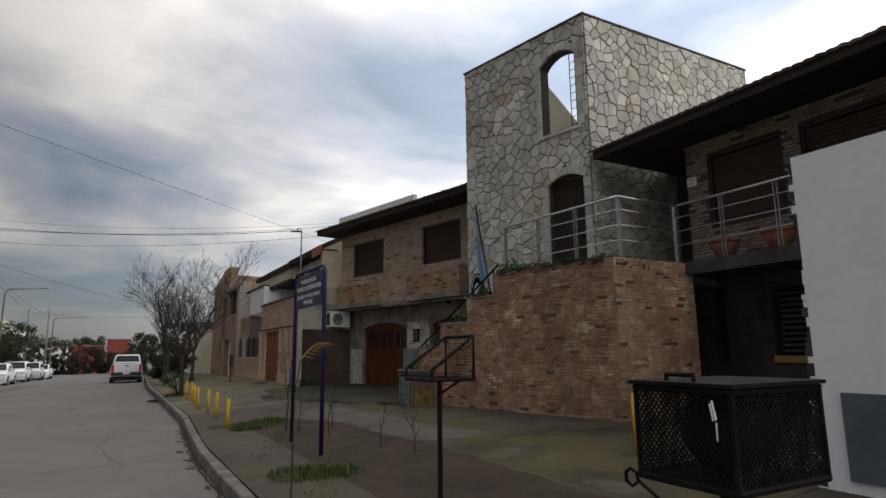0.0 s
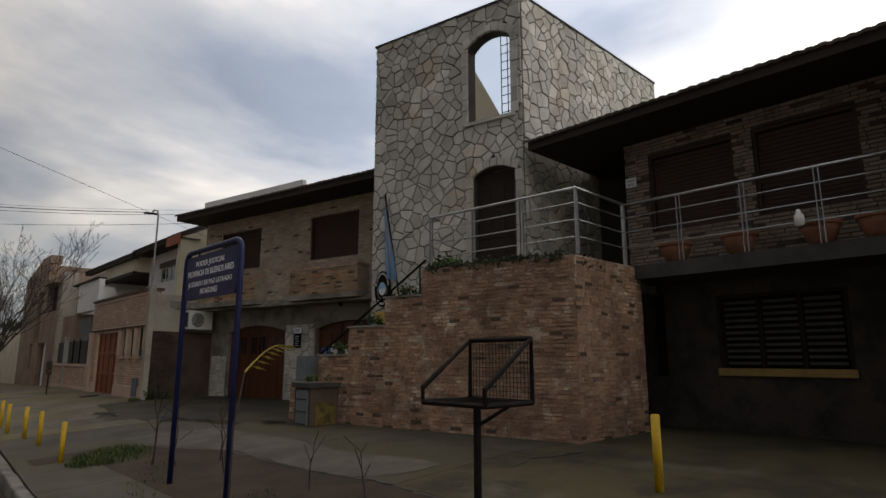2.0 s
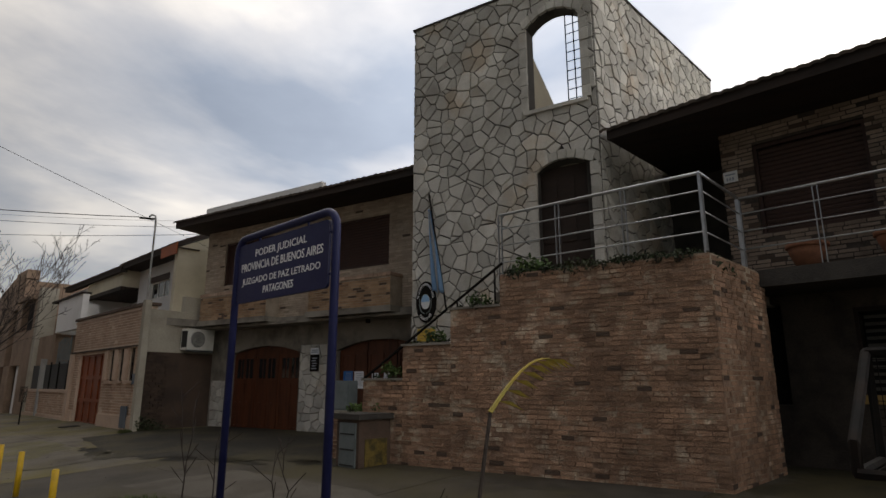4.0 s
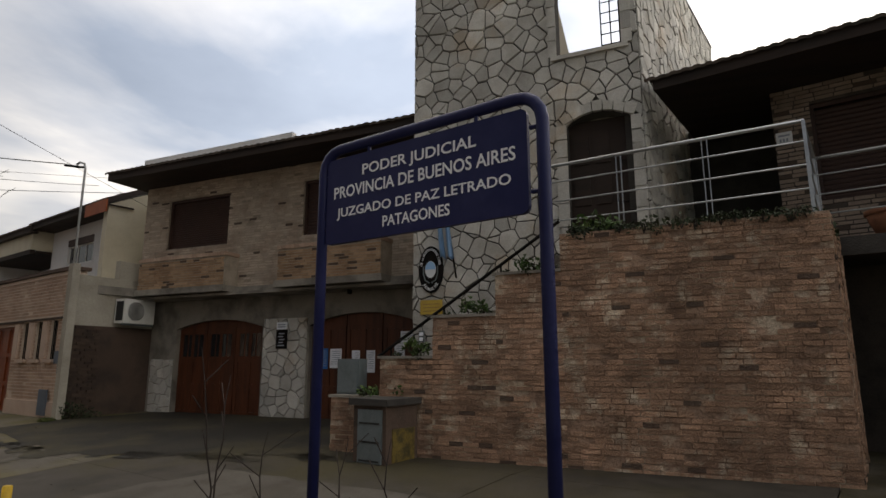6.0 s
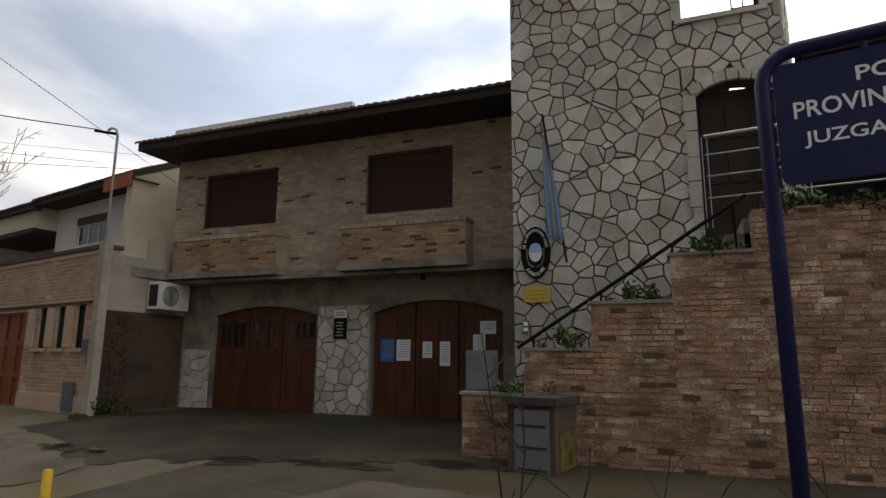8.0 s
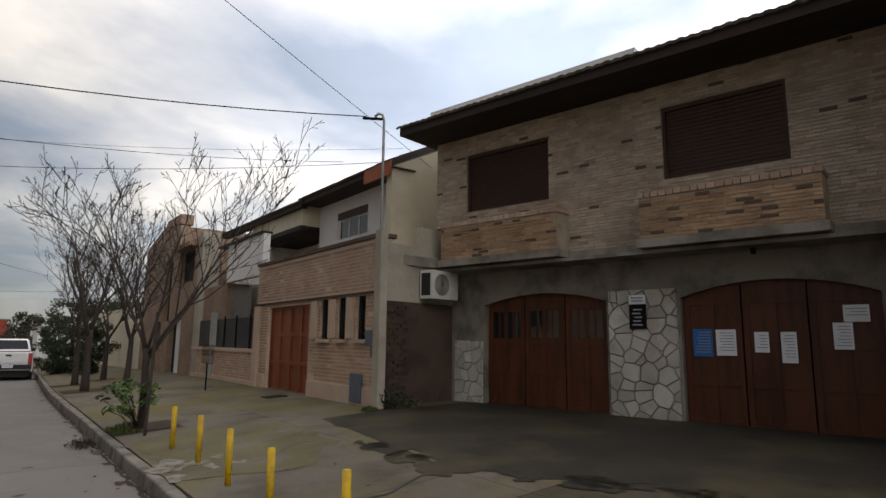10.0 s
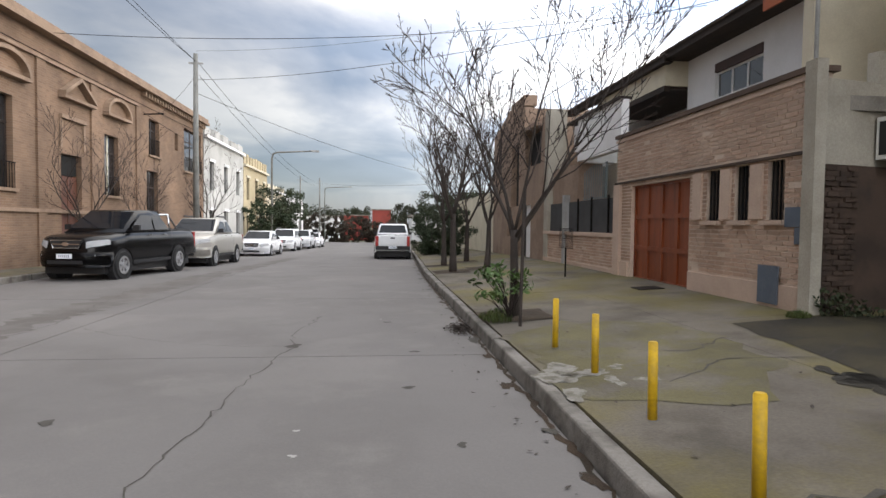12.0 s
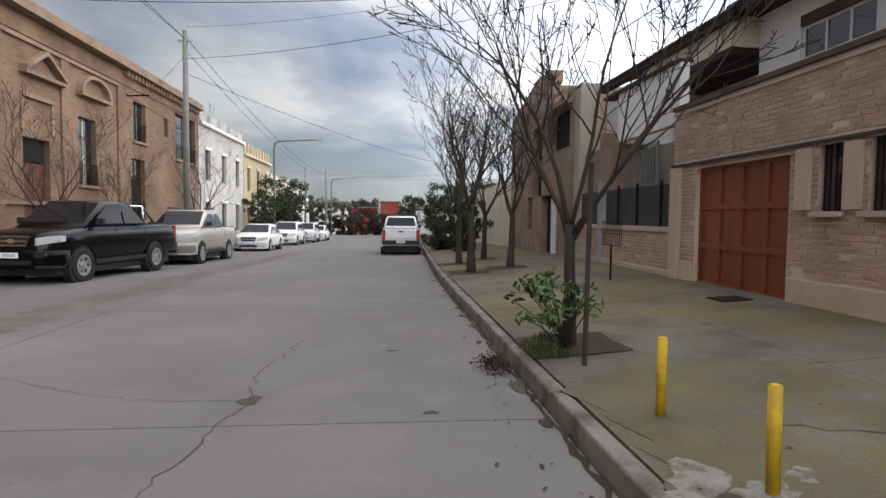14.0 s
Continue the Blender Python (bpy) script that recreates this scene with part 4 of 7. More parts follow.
tube(bm, [(XB + .15, 13.30, 1.60), (XB + .15, 10.72, 3.26)], .022, 8)
for y in (13.1, 12.3, 11.5, 10.85):
    tube(bm, [(XB + .15, y, 1.05 + (13.1 - y) * .62), (XB + .15, y, 1.63 + (13.25 - y) * .643)], .014, 6)
part("stair_handrail", bm, M_BLACK, terr, "black sloping handrail")

# ---- upper house beyond the terrace, with the balcony ----
hB = thing("house_balcony", "two-storey dim brick house with a railed balcony and deep tiled eaves", "house", MS)
UB = 8.85
BW1, BW2, LW, DK = (7.95, 9.50, 3.85, 5.38), (6.12, 7.63, 3.85, 5.38), (6.59, 8.40, 1.36, 2.52), (9.38, 9.68, 1.2, 2.72)
bm = bmesh.new(); wall_sheet(bm, UB, UB + .3, 5.2, 10.0, 3.08, 5.75, (BW1, BW2)); part("upper_wall", bm, M_MORTAR_DIM, hB)
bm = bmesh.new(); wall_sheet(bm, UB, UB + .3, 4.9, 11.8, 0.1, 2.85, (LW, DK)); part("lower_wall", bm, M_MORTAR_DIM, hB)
boxpart("balcony_slab", (7.68, 5.2, 2.84, 9.1, 9.52, 3.08), M_STONE_BED, hB, "grey concrete balcony slab")
boxpart("porch_floor", (7.72, 9.52, 2.70, 11.5, 12.2, 3.02), M_RENDER, hB)
# Rendered porch walls in the dark mortar colour, which paints the porch's shadow.
boxpart("porch_back", (10.6, 9.6, 3.0, 10.8, 13.0, 6.0), M_STONE_BED, hB)
boxpart("porch_side", (9.15, 9.85, 3.08, 10.6, 10.0, 5.75), M_STONE_BED, hB)
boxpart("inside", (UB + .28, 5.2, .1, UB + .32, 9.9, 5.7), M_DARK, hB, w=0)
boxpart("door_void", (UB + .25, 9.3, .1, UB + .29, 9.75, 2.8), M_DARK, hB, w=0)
shutter(hB, UB + .08, BW1, gap=0.075)
shutter(hB, UB + .08, BW2, gap=0.075)
roof("roof", hB, 7.62, 5.89, 5.45, 11.45, 4.5, 20, 1.0, sof=3.0)
boxpart("party_wall", (7.3, 4.9, 0.1, 12.2, 5.2, 5.45), M_RENDER, hB, "grey gable party wall")
bm = bmesh.new(); prism(bm, [(7.5, 4.3), (12.2, 4.3), (12.2, 7.8), (7.5, 5.78)], "y", 4.88, 5.44); part("gable", bm, M_STAINED, hB, "sloping rendered gable end")

# window with louvres in the lower wall
bm = bmesh.new()
y0, y1, z0, z1 = LW
for b in ((UB - .02, y0 - .05, z1, UB + .1, y1 + .05, z1 + .06), (UB - .02, y0 - .05, z0, UB + .1, y0, z1), (UB - .02, y1, z0, UB + .1, y1 + .05, z1)):
    box(bm, *b)
for k in (1, 2):
    box(bm, UB + .04, y0 + (y1 - y0) * k / 3 - .03, z0, UB + .09, y0 + (y1 - y0) * k / 3 + .03, z1)
lw = part("louvre_window", bm, M_WOOD_DARK, hB, "window with white louvre slats")
boxpart("window_sill", (UB - .06, y0 - .08, z0 - .12, UB + .1, y1 + .08, z0), M_OCHRE, lw, "ochre painted sill")
M_LOUVRE = material("white louvre slat", (0.085, 0.08, 0.072), 0.6, bump=0.0, spread=0.3, scale=2.5)
for k in range(3):
    for j in range(11):
        z = z0 + .06 + j * .1
        boxpart("louvre", (UB + .06, y0 + (y1 - y0) * k / 3 + .05, z, UB + .075, y0 + (y1 - y0) * (k + 1) / 3 - .05, z + .045), M_LOUVRE, lw, w=0)

# ---- white wall house beside the balcony house ----
hW = thing("house_white", "low white limewashed house front with a ragged brick edge", "house", MS)
bm = bmesh.new()
wall_sheet(bm, 4.0, 4.32, -6.0, 5.13, 0.0, 3.27, ((3.3, 4.15, 0.3, 2.31),))
part("front_wall", bm, M_WHITEWALL, hW)
boxpart("door_void", (4.25, 3.2, 0.2, 4.3, 4.3, 2.4), M_DARK, hW, w=0)
rnd = random.Random(5)
z = 0.1
while z < 3.2:
    h_ = rnd.uniform(.05, .09)
    boxpart("edge_brick", (4.01, 5.12, z, 4.30, 5.135 + .075 * max(0, 1 - z / 2.2) + rnd.uniform(0, .045), z + h_ * .92), M_BRICK_DIM if rnd.random() < .6 else M_WHITEWALL, hW, w=0.006)
    z += h_
md = boxpart("meter_door", (3.975, 4.44, .40, 4.0, 4.93, 1.12), M_METERDOOR, hW, "blue-grey metal meter door", w=.005)
boxpart("roof_slab", (4.32, -6, 2.6, 9, 4.9, 2.9), M_RENDER, hW)

# ---- pink brick house with the garage (next lot) ----
hC = thing("house_garage", "pinkish brick house with a wooden garage door and slit windows", "house", MS)
UC = 4.45
GAR = (26.66, 29.22, 0.0, 2.42)
SL = ((25.68, 26.10, 1.60, 2.48), (24.90, 25.28, 1.60, 2.48), (24.08, 24.46, 1.60, 2.48))
bm = bmesh.new(); wall_sheet(bm, UC, UC + .3, 23.62, 30.05, -0.2, 3.60, (GAR, *SL)); part("front_wall", bm, M_MORTAR_PINK, hC)
boxpart("wall_coping", (UC - .06, 23.55, 3.60, UC + .36, 30.1, 3.68), M_BRICK_DIM, hC, "brick-red coping course")
boxpart("wall_coping", (UC - .03, 23.55, 3.50, UC, 30.1, 3.56), M_PINKPLASTER, hC)
boxpart("beam", (UC - .05, 23.62, 2.50, UC + .02, 30.1, 2.545), M_BRICK_DIM, hC, "brick soldier band over the openings")
for y0, y1 in ((23.62, 26.60), (29.3, 30.05)):
    boxpart("plinth", (UC - .05, y0, 0.0, UC, y1, .66), M_PINKPLASTER, hC, "smooth pinkish plinth")
boxpart("jamb_pier", (UC - .09, 29.72, 0, UC + .25, 30.06, 2.48), M_PINKPLASTER, hC)
for y0, y1, z0, z1 in SL:
    boxpart("slit_sill", (UC - .09, y0 - .06, z0 - .07, UC + .1, y1 + .06, z0), M_PINKPLASTER, hC, w=.01)
    boxpart("slit_void", (UC + .085, y0, z0, UC + .10, y1, z1), M_PANE, hC, w=0)
    bm = bmesh.new()
    for k in range(4):
        yy = y0 + .06 + k * (y1 - y0 - .12) / 3
        tube(bm, [(UC + .045, yy, z0), (UC + .045, yy, z1)], .011, 6)
    part("slit_grille", bm, M_BLACK, hC)
for k in range(3):
    y = (25.49, 24.68)[k] if k < 2 else 26.36
    boxpart("pilaster", (UC - .05, y - .14, 1.62, UC, y + .14, 2.46), M_PINKPLASTER, hC)
bm = bmesh.new(); box(bm, UC - .10, 23.40, -.1, UC + .06, 23.62, 3.72); bevel(bm, .01); part("end_column", bm, M_STAINED, hC, "beige plastered end column")
ic = MS.inverted()
bm = bmesh.new(); box(bm, 7.50, 22.03, -.1, 9.64, 22.2, 2.35, ic); part("yard_wall", bm, M_BRICK_DIM, hC, "dark damp side wall")
bm = bmesh.new(); box(bm, 7.50, 22.035, 2.354, 9.64, 22.2, 3.50, ic); part("yard_wall_top", bm, M_STAINED, hC, "cream upper side wall")
bm = bmesh.new(); box(bm, 8.6, 22.04, 3.504, 9.64, 22.2, 3.95, ic); part("yard_wall_top", bm, M_STAINED, hC)
mdr = boxpart("meter_door", (UC - .075, 24.08, .37, UC - .045, 24.52, .93), M_METERDOOR, hC, "grey steel meter door", w=.005)
boxpart("letter_box", (UC - .035, 23.64, 1.50, UC - .0, 24.02, 1.78), M_METERDOOR, hC, "grey steel letter box")
boxpart("letter_slot", (UC - .03, 23.64, 1.26, UC - .0, 23.82, 1.495), M_METERDOOR, hC)
d3 = thing("door_3", "orange-brown panelled wooden garage door", "door", MS, kind="structure")
boxpart("leaf", (UC + .12, GAR[0], 0.3, UC + .16, GAR[1], 2.42), M_WOOD_LIT, d3, w=0)
nc, nr = 4, 3
for i in range(nc + 1):
    y = GAR[0] + (GAR[1] - GAR[0]) * i / nc
    boxpart("stile", (UC + .085, max(GAR[0], y - .05), 0.3, UC + .12, min(GAR[1], y + .05), 2.42), M_WOOD_LIT, d3, w=.004)
for j in range(nr + 1):
    z = .3 + (2.42 - .3) * j / nr
    for i in range(nc):
        y = GAR[0] + (GAR[1] - GAR[0]) * i / nc
        boxpart("rail", (UC + .087, y + .05, max(.3, z - .05), UC + .12, y + (GAR[1] - GAR[0]) / nc - .05, min(2.42, z + .05)), M_WOOD_LIT, d3, w=.004)
# upper storey, set back
UU = 6.44
NW = (27.55, 29.27, 4.50, 5.29)
bm = bmesh.new(); wall_sheet(bm, UU, UU + .25, 25.61, 30.25, 3.3, 5.9, (NW,)); part("upper_wall", bm, M_WHITE, hC, "white plastered upper wall")
boxpart("upper_side", (UU + .0, 30.253, 3.3, 10.2, 30.5, 5.85), M_WHITE, hC)
bm = bmesh.new(); prism(bm, [(5.80, 3.3), (10.2, 3.3), (10.2, 7.86), (5.80, 5.72)], "y", 25.36, 25.6); part("gable", bm, M_CREAM, hC, "cream gable wall")
roof("roof", hC, 5.75, 5.88, 25.30, 30.55, 4.4, 26.5, .7, sof=.70)
boxpart("red_fascia", (5.705, 25.30, 5.50, 5.745, 26.55, 5.86), M_TILE_RED, hC, "red painted barge board")
boxpart("yard_floor", (UC + .3, 23.6, 3.1, UU, 30.5, 3.30), M_RENDER, hC)
bm = bmesh.new()
for a, b in ((NW[0], NW[0] + .05), (NW[1] - .05, NW[1]), (28.1, 28.15), (28.66, 28.71)):
    box(bm, UU + .05, a, NW[2], UU + .11, b, NW[3])
box(bm, UU + .05, NW[0], NW[3] - .25, UU + .12, NW[1], NW[3])
wf = part("window_frame", bm, M_WHITE, hC, "white window frame")
boxpart("pane", (UU + .07, NW[0] + .05, NW[2], UU + .08, NW[1] - .05, NW[3] - .25), M_PANE, wf, w=0)
boxpart("shutter_box", (UU - .02, NW[0], NW[3] - .2, UU + .06, NW[1], NW[3]), M_SHUTTER, wf)

# low wall with a fence, white house behind, tall brick house further on
M_FENCE = material("dark grey fence screen", (0.045, 0.046, 0.048), 0.7, scale=3, second=(0.03, 0.03, 0.031), amount=0.6, bump=0.1)
M_BROWNB = material("brown rendered brick", (0.29, 0.205, 0.15), 0.92, scale=1.1, fine=18, second=(0.21, 0.145, 0.105), amount=0.8, spread=0.15, bump=0.4)
hD = thing("house_fenced", "white house behind a low brick wall with a dark fence", "house", MS)
boxpart("low_wall", (UC, 30.06, -.5, UC + .2, 36.3, 1.30), M_MORTAR_PINK, hD, "low pinkish brick garden wall")
boxpart("low_plinth", (UC - .04, 30.06, -.5, UC, 36.3, .42), M_PINKPLASTER, hD)
boxpart("wall_band", (UC - .05, 30.06, 1.22, UC + .24, 36.3, 1.32), M_PINKPLASTER, hD)
boxpart("wall_pier", (UC - .06, 33.9, -.5, UC + .24, 34.15, 2.45), M_ZINC, hD)
boxpart("fence_screen", (UC + .08, 30.1, 1.32, UC + .11, 36.2, 2.22), M_FENCE, hD, "dark grey screen panel on the garden wall")
for v_ in (30.7, 31.9, 33.0):
    boxpart("fence_post", (UC + .04, v_, 1.32, UC + .08, v_ + .05, 2.3), M_BLACK, hD)
gt = boxpart("gate_frame", (4.60, 31.15, 2.24, 4.64, 31.2, 3.2), M_GALV, hD, "pale barred balcony gate")
boxpart("gate_rail", (4.60, 31.2, 2.24, 4.63, 32.85, 2.28), M_GALV, gt, w=0)
for k_ in range(12):
    boxpart("gate_bar", (4.605, 31.25 + .14 * k_, 2.28, 4.625, 31.27 + .14 * k_, 3.05 + .14 * math.sin(k_ * .29)), M_GALV, gt, w=0)
boxpart("terrace_block", (4.56, 33.2, 1.33, 5.3, 35.7, 3.36), M_BROWNB, hD)
boxpart("front_wall", (4.52, 30.08, 3.40, 4.72, 33.2, 4.60), M_WHITE, hD, "white plastered upper front")
boxpart("front_coping", (4.46, 30.08, 4.60, 4.78, 34.1, 4.67), M_WOOD_DARK, hD)
boxpart("upper_side", (4.72, 33.0, 3.36, 5.86, 33.2, 4.6), M_WHITE, hD)
boxpart("band_end", (6.0, 30.52, 5.07, 7.9, 30.62, 5.95), M_CREAM, hD)
boxpart("white_wall", (5.9, 34.8, -.5, 6.1, 37.6, 5.5), M_WHITE, hD)
boxpart("porch_side", (6.1, 34.75, -.5, 7.6, 34.95, 5.05), M_WHITE, hD)
boxpart("porch_back", (7.6, 30.55, -.5, 7.8, 34.75, 5.05), M_WHITE, hD)
boxpart("porch_parapet", (5.6, 30.55, -.5, 5.75, 34.4, 3.35), M_STAINED, hD)
boxpart("porch_ceiling", (6.0, 30.55, 4.98, 7.9, 34.8, 5.06), M_WOOD_DARK, hD, "dark boarded porch ceiling", w=0)
boxpart("fascia_band", (5.84, 30.52, 5.08, 6.0, 34.8, 5.62), M_CREAM, hD, "cream plaster band over the porch")
boxpart("fascia_board", (5.82, 30.55, 4.93, 5.98, 34.82, 5.075), M_WOOD_DARK, hD)
roof("roof", hD, 5.68, 5.78, 30.30, 37.8, 4.6, 20, .7, sof=.25)
bk2 = thing("litter_basket", "thin iron mesh litter basket by the garden wall", "litter basket", MS)
bm = bmesh.new()
for a_ in range(12):
    tube(bm, [(3.2, 29.6 + .09 * a_, .95), (3.2, 29.6 + .09 * a_, 1.42)], .006, 4)
for z_ in (.95, 1.18, 1.42):
    tube(bm, [(3.2, 29.6, z_), (3.2, 30.6, z_)], .008, 4)
part("basket_grille", bm, M_BLACK, bk2)
bm = bmesh.new(); tube(bm, [(3.2, 30.1, zpave(3.2, 30)), (3.2, 30.1, .96)], .02, 6); part("post", bm, M_BLACK, bk2)
hE = thing("house_tall", "tall brown brick house with a stepped parapet", "house", MS)
E_H = ((38.2, 40.2, .0, 2.3), (41.5, 42.3, 1.0, 2.3), (36.9, 39.2, 3.75, 5.05), (40.2, 41.6, 2.3, 4.9))
bm = bmesh.new(); wall_sheet(bm, UC, UC + .3, 36.35, 45.5, -1.0, 5.35, E_H); part("front_wall", bm, M_BROWNB, hE)
bm = bmesh.new(); prism(bm, [(39.4, 5.354), (45.5, 5.354), (45.5, 5.9), (41.7, 6.62), (39.4, 6.25)], "x", UC, UC + .3); part("gable_wall", bm, M_BROWNB, hE)
boxpart("side_wall", (UC + .3, 36.35, -1, 12, 36.65, 4.1), M_BROWNB, hE)
boxpart("upper_side_wall", (UC + .3, 39.4, 3.5, 9.5, 39.7, 6.2), M_BROWNB, hE)
boxpart("parapet", (UC - .02, 39.38, 6.3, UC + .5, 41.6, 6.72), M_BROWNB, hE)
boxpart("pier", (UC - .03, 35.85, -.5, UC + .6, 36.32, 5.47), M_STAINED, hE, "grey stained pier with a slanted cap")
boxpart("window_hood", (UC - .28, 36.7, 5.05, UC, 39.3, 5.2), M_BROWNB, hE)
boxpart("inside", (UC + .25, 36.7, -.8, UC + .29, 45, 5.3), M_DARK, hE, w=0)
boxpart("white_door", (UC + .1, 38.2, -.3, UC + .14, 39.2, 2.3), M_WHITE, hE)
boxpart("far_wall", (UC, 45.55, -1, UC + .3, 60, 3.2), M_CREAM, hE)
boxpart("far_wall", (UC + 1, 60.05, -1, UC + 1.3, 95, 3.0), M_WHITE, hE)

# ---- terrace and balcony railings ----
def railing(name, pts, zt, zb, label, per=1.1):
    """Tubular steel railing along plan points: a thick top rail, three thin rails and paired posts."""
    r_ = thing(name, label, "railing")
    pts = [Vector((p[0], p[1], 0)) for p in pts]
    bm = bmesh.new(); tube(bm, [p + Vector((0, 0, zt)) for p in pts], .024, 8); part("top_rail", bm, M_STEEL, r_, smooth=True)
    for z in (.30, .55, .80):
        bm = bmesh.new(); tube(bm, [p + Vector((0, 0, zb + (zt - zb) * z - .02)) for p in pts], .011, 6); part("rail", bm, M_STEEL, r_, smooth=True)
    for a, b in zip(pts, pts[1:]):
        n_ = max(1, round((b - a).length / per))
        d = (b - a).normalized()
        for k in range(n_ + 1):
            p = a + (b - a) * k / n_
            if k and b is not pts[-1] and k == n_:
                continue
            for s_ in (-.03, .03):
                bm = bmesh.new()
                q = p + d * s_
                box(bm, -.018, -.005, zb - .06, .018, .005, zt, Matrix.Translation(q) @ Matrix.Rotation(math.atan2(d.y, d.x) + math.pi / 2, 4, "Z"))
                part("post", bm, M_STEEL, r_)
    return r_


c2 = S(7.72, 9.48); c3 = S(7.72, 5.5)
railing("terrace_railing", [(6.72, 11.05), (6.32, 7.95), (c2.x, c2.y)], 4.20, 3.10, "grey steel tube railing round the brick terrace")
railing("balcony_railing", [(c2.x, c2.y), (c3.x, c3.y)], 4.18, 3.12, "grey steel tube railing along the balcony edge", 0.9)


def leaf_clump(bm, c, r, n, size, rnd, flat=1.0):
    for _ in range(n):
        d = Vector((rnd.gauss(0, 1), rnd.gauss(0, 1), rnd.gauss(0, 1) * flat))
        d = d.normalized() * r * rnd.random() ** 0.4
        p = Vector(c) + d
        a, b = Vector((rnd.gauss(0, 1), rnd.gauss(0, 1), rnd.gauss(0, 1))).normalized(), Vector((rnd.gauss(0, 1), rnd.gauss(0, 1), rnd.gauss(0, 1))).normalized()
        b = (b - a * b.dot(a)).normalized()
        s = size * rnd.uniform(.6, 1.3)
        vs = [bm.verts.new(p + a * x * s + b * y * s) for x, y in ((-1, 0), (-.2, .42), (.5, .3), (1, 0), (.4, -.36), (-.3, -.4))]
        bm.faces.new(vs)


def plant(name, label, places, mat, n, size, r, seed, flat=.7):
    rnd = random.Random(seed)
    p = thing(name, label, "plant", Matrix.Translation(places[0]))
    o = Vector(places[0])
    bm = bmesh.new()
    for c in places:
        leaf_clump(bm, Vector(c) - o, r * rnd.uniform(.8, 1.2), n, size, rnd, flat)
    tagged(part("foliage", bm, mat, p), kind="stuff")
    bm = bmesh.new()
    for c in places:
        q = Vector(c) - o
        for _ in range(3):
            tube(bm, [q - Vector((0, 0, r * .9)), q + Vector((rnd.uniform(-r, r) * .6, rnd.uniform(-r, r) * .6, r * .4))], .006, 5)
    tagged(part("stem", bm, M_TWIG, p), kind="stuff")
    return p


plant("creeper", "trailing green creeper along the terrace edge", [(6.05 + .02 * k, 10.5 - .22 * k, 3.08 + .03 * math.sin(k * 2)) for k in range(12)], M_LEAF_DARK, 70, .035, .13, 1)
plant("bush", "bright green bush on the terrace wall", [(6.15, 10.35, 3.15), (6.12, 10.15, 3.12)], M_LEAF, 150, .045, .18, 2)
plant("creeper", "dry creeper hanging at the terrace edge", [(6.12 + .12 * k, 7.92 - .02 * k, 3.0 - .05 * (k % 3)) for k in range(6)], M_LEAF_DARK, 60, .035, .13, 3)
for k, (y, z) in enumerate(((11.2, 2.75), (11.95, 2.25), (12.8, 1.75))):
    plant("weed_tuft", "green weeds growing on the stair wall", [(6.08, y, z), (6.05, y - .18, z - .05)], M_LEAF, 60, .04, .12, 10 + k)

rnd = random.Random(77)
plant("dry_creeper", "dark dry creeper and moss hanging over the terrace edge", [(5.93 + rnd.uniform(-.03, .12), 7.95 + k * .135, 3.06 + rnd.uniform(-.05, .03)) for k in range(20)], M_LEAF_DARK, 70, .022, .085, 41)
plant("dry_creeper", "dark moss and weeds on the stepped wall top", [(5.95 + rnd.uniform(-.02, .15), y, z + .04) for y, z in ((10.8, 2.6), (11.1, 2.6), (11.4, 2.6), (11.7, 2.09), (12.2, 2.09), (12.6, 1.57), (13.0, 1.57), (13.4, 1.05))], M_LEAF_DARK, 60, .022, .08, 42)
# flower pots on the balcony
def lathe(bm, prof, n=20):
    rings = [[bm.verts.new((r * math.cos(2 * math.pi * k / n), r * math.sin(2 * math.pi * k / n), z)) for k in range(n)] for r, z in prof]
    for a, b in zip(rings, rings[1:]):
        for k in range(n):
            bm.faces.new((a[k], a[(k + 1) % n], b[(k + 1) % n], b[k]))
    bm.faces.new(rings[0][::-1]); bm.faces.new(rings[-1])


pot = thing("flower_pot", "wide terracotta flower pot standing on the balcony", "flower pot", Matrix.Translation(S(8.1, 8.75, 3.08)), group="pots on the balcony")
bm = bmesh.new(); lathe(bm, [(.14, 0), (.23, .22), (.25, .30)]); part("bowl", bm, M_TERRA, pot, smooth=True)
bm = bmesh.new(); lathe(bm, [(.26, .30), (.275, .31), (.275, .36), (.24, .36), (.22, .30)]); part("rim", bm, M_TERRA, pot, smooth=True)
for v in (7.7, 6.6, 5.9):
    copy_thing(pot, Matrix.Translation(S(8.05, v, 3.08)))
wb = thing("white_jug", "white plastic jug hung on the balcony rail", "jug", Matrix.Translation(S(7.66, 6.75, 3.35)))
bm = bmesh.new(); lathe(bm, [(.04, 0), (.065, .02), (.065, .15), (.03, .2), (.025, .24)], 14); part("jug_body", bm, M_WHITE, wb, smooth=True)
num = thing("house_number", "small white enamel house number plate", "number plate", MS)
boxpart("plate", (8.815, 9.76, 4.82, 8.832, 9.98, 5.01), M_LETTER, num, w=.003)
for k in range(3):
    boxpart("number_bar", (8.810, 9.82 + k * .045, 4.85, 8.816, 9.845 + k * .045, 4.90), M_PRINT, num, w=0)
boxpart("text_bar", (8.810, 9.79, 4.94, 8.816, 9.95, 4.965), M_PRINT, num, w=0)

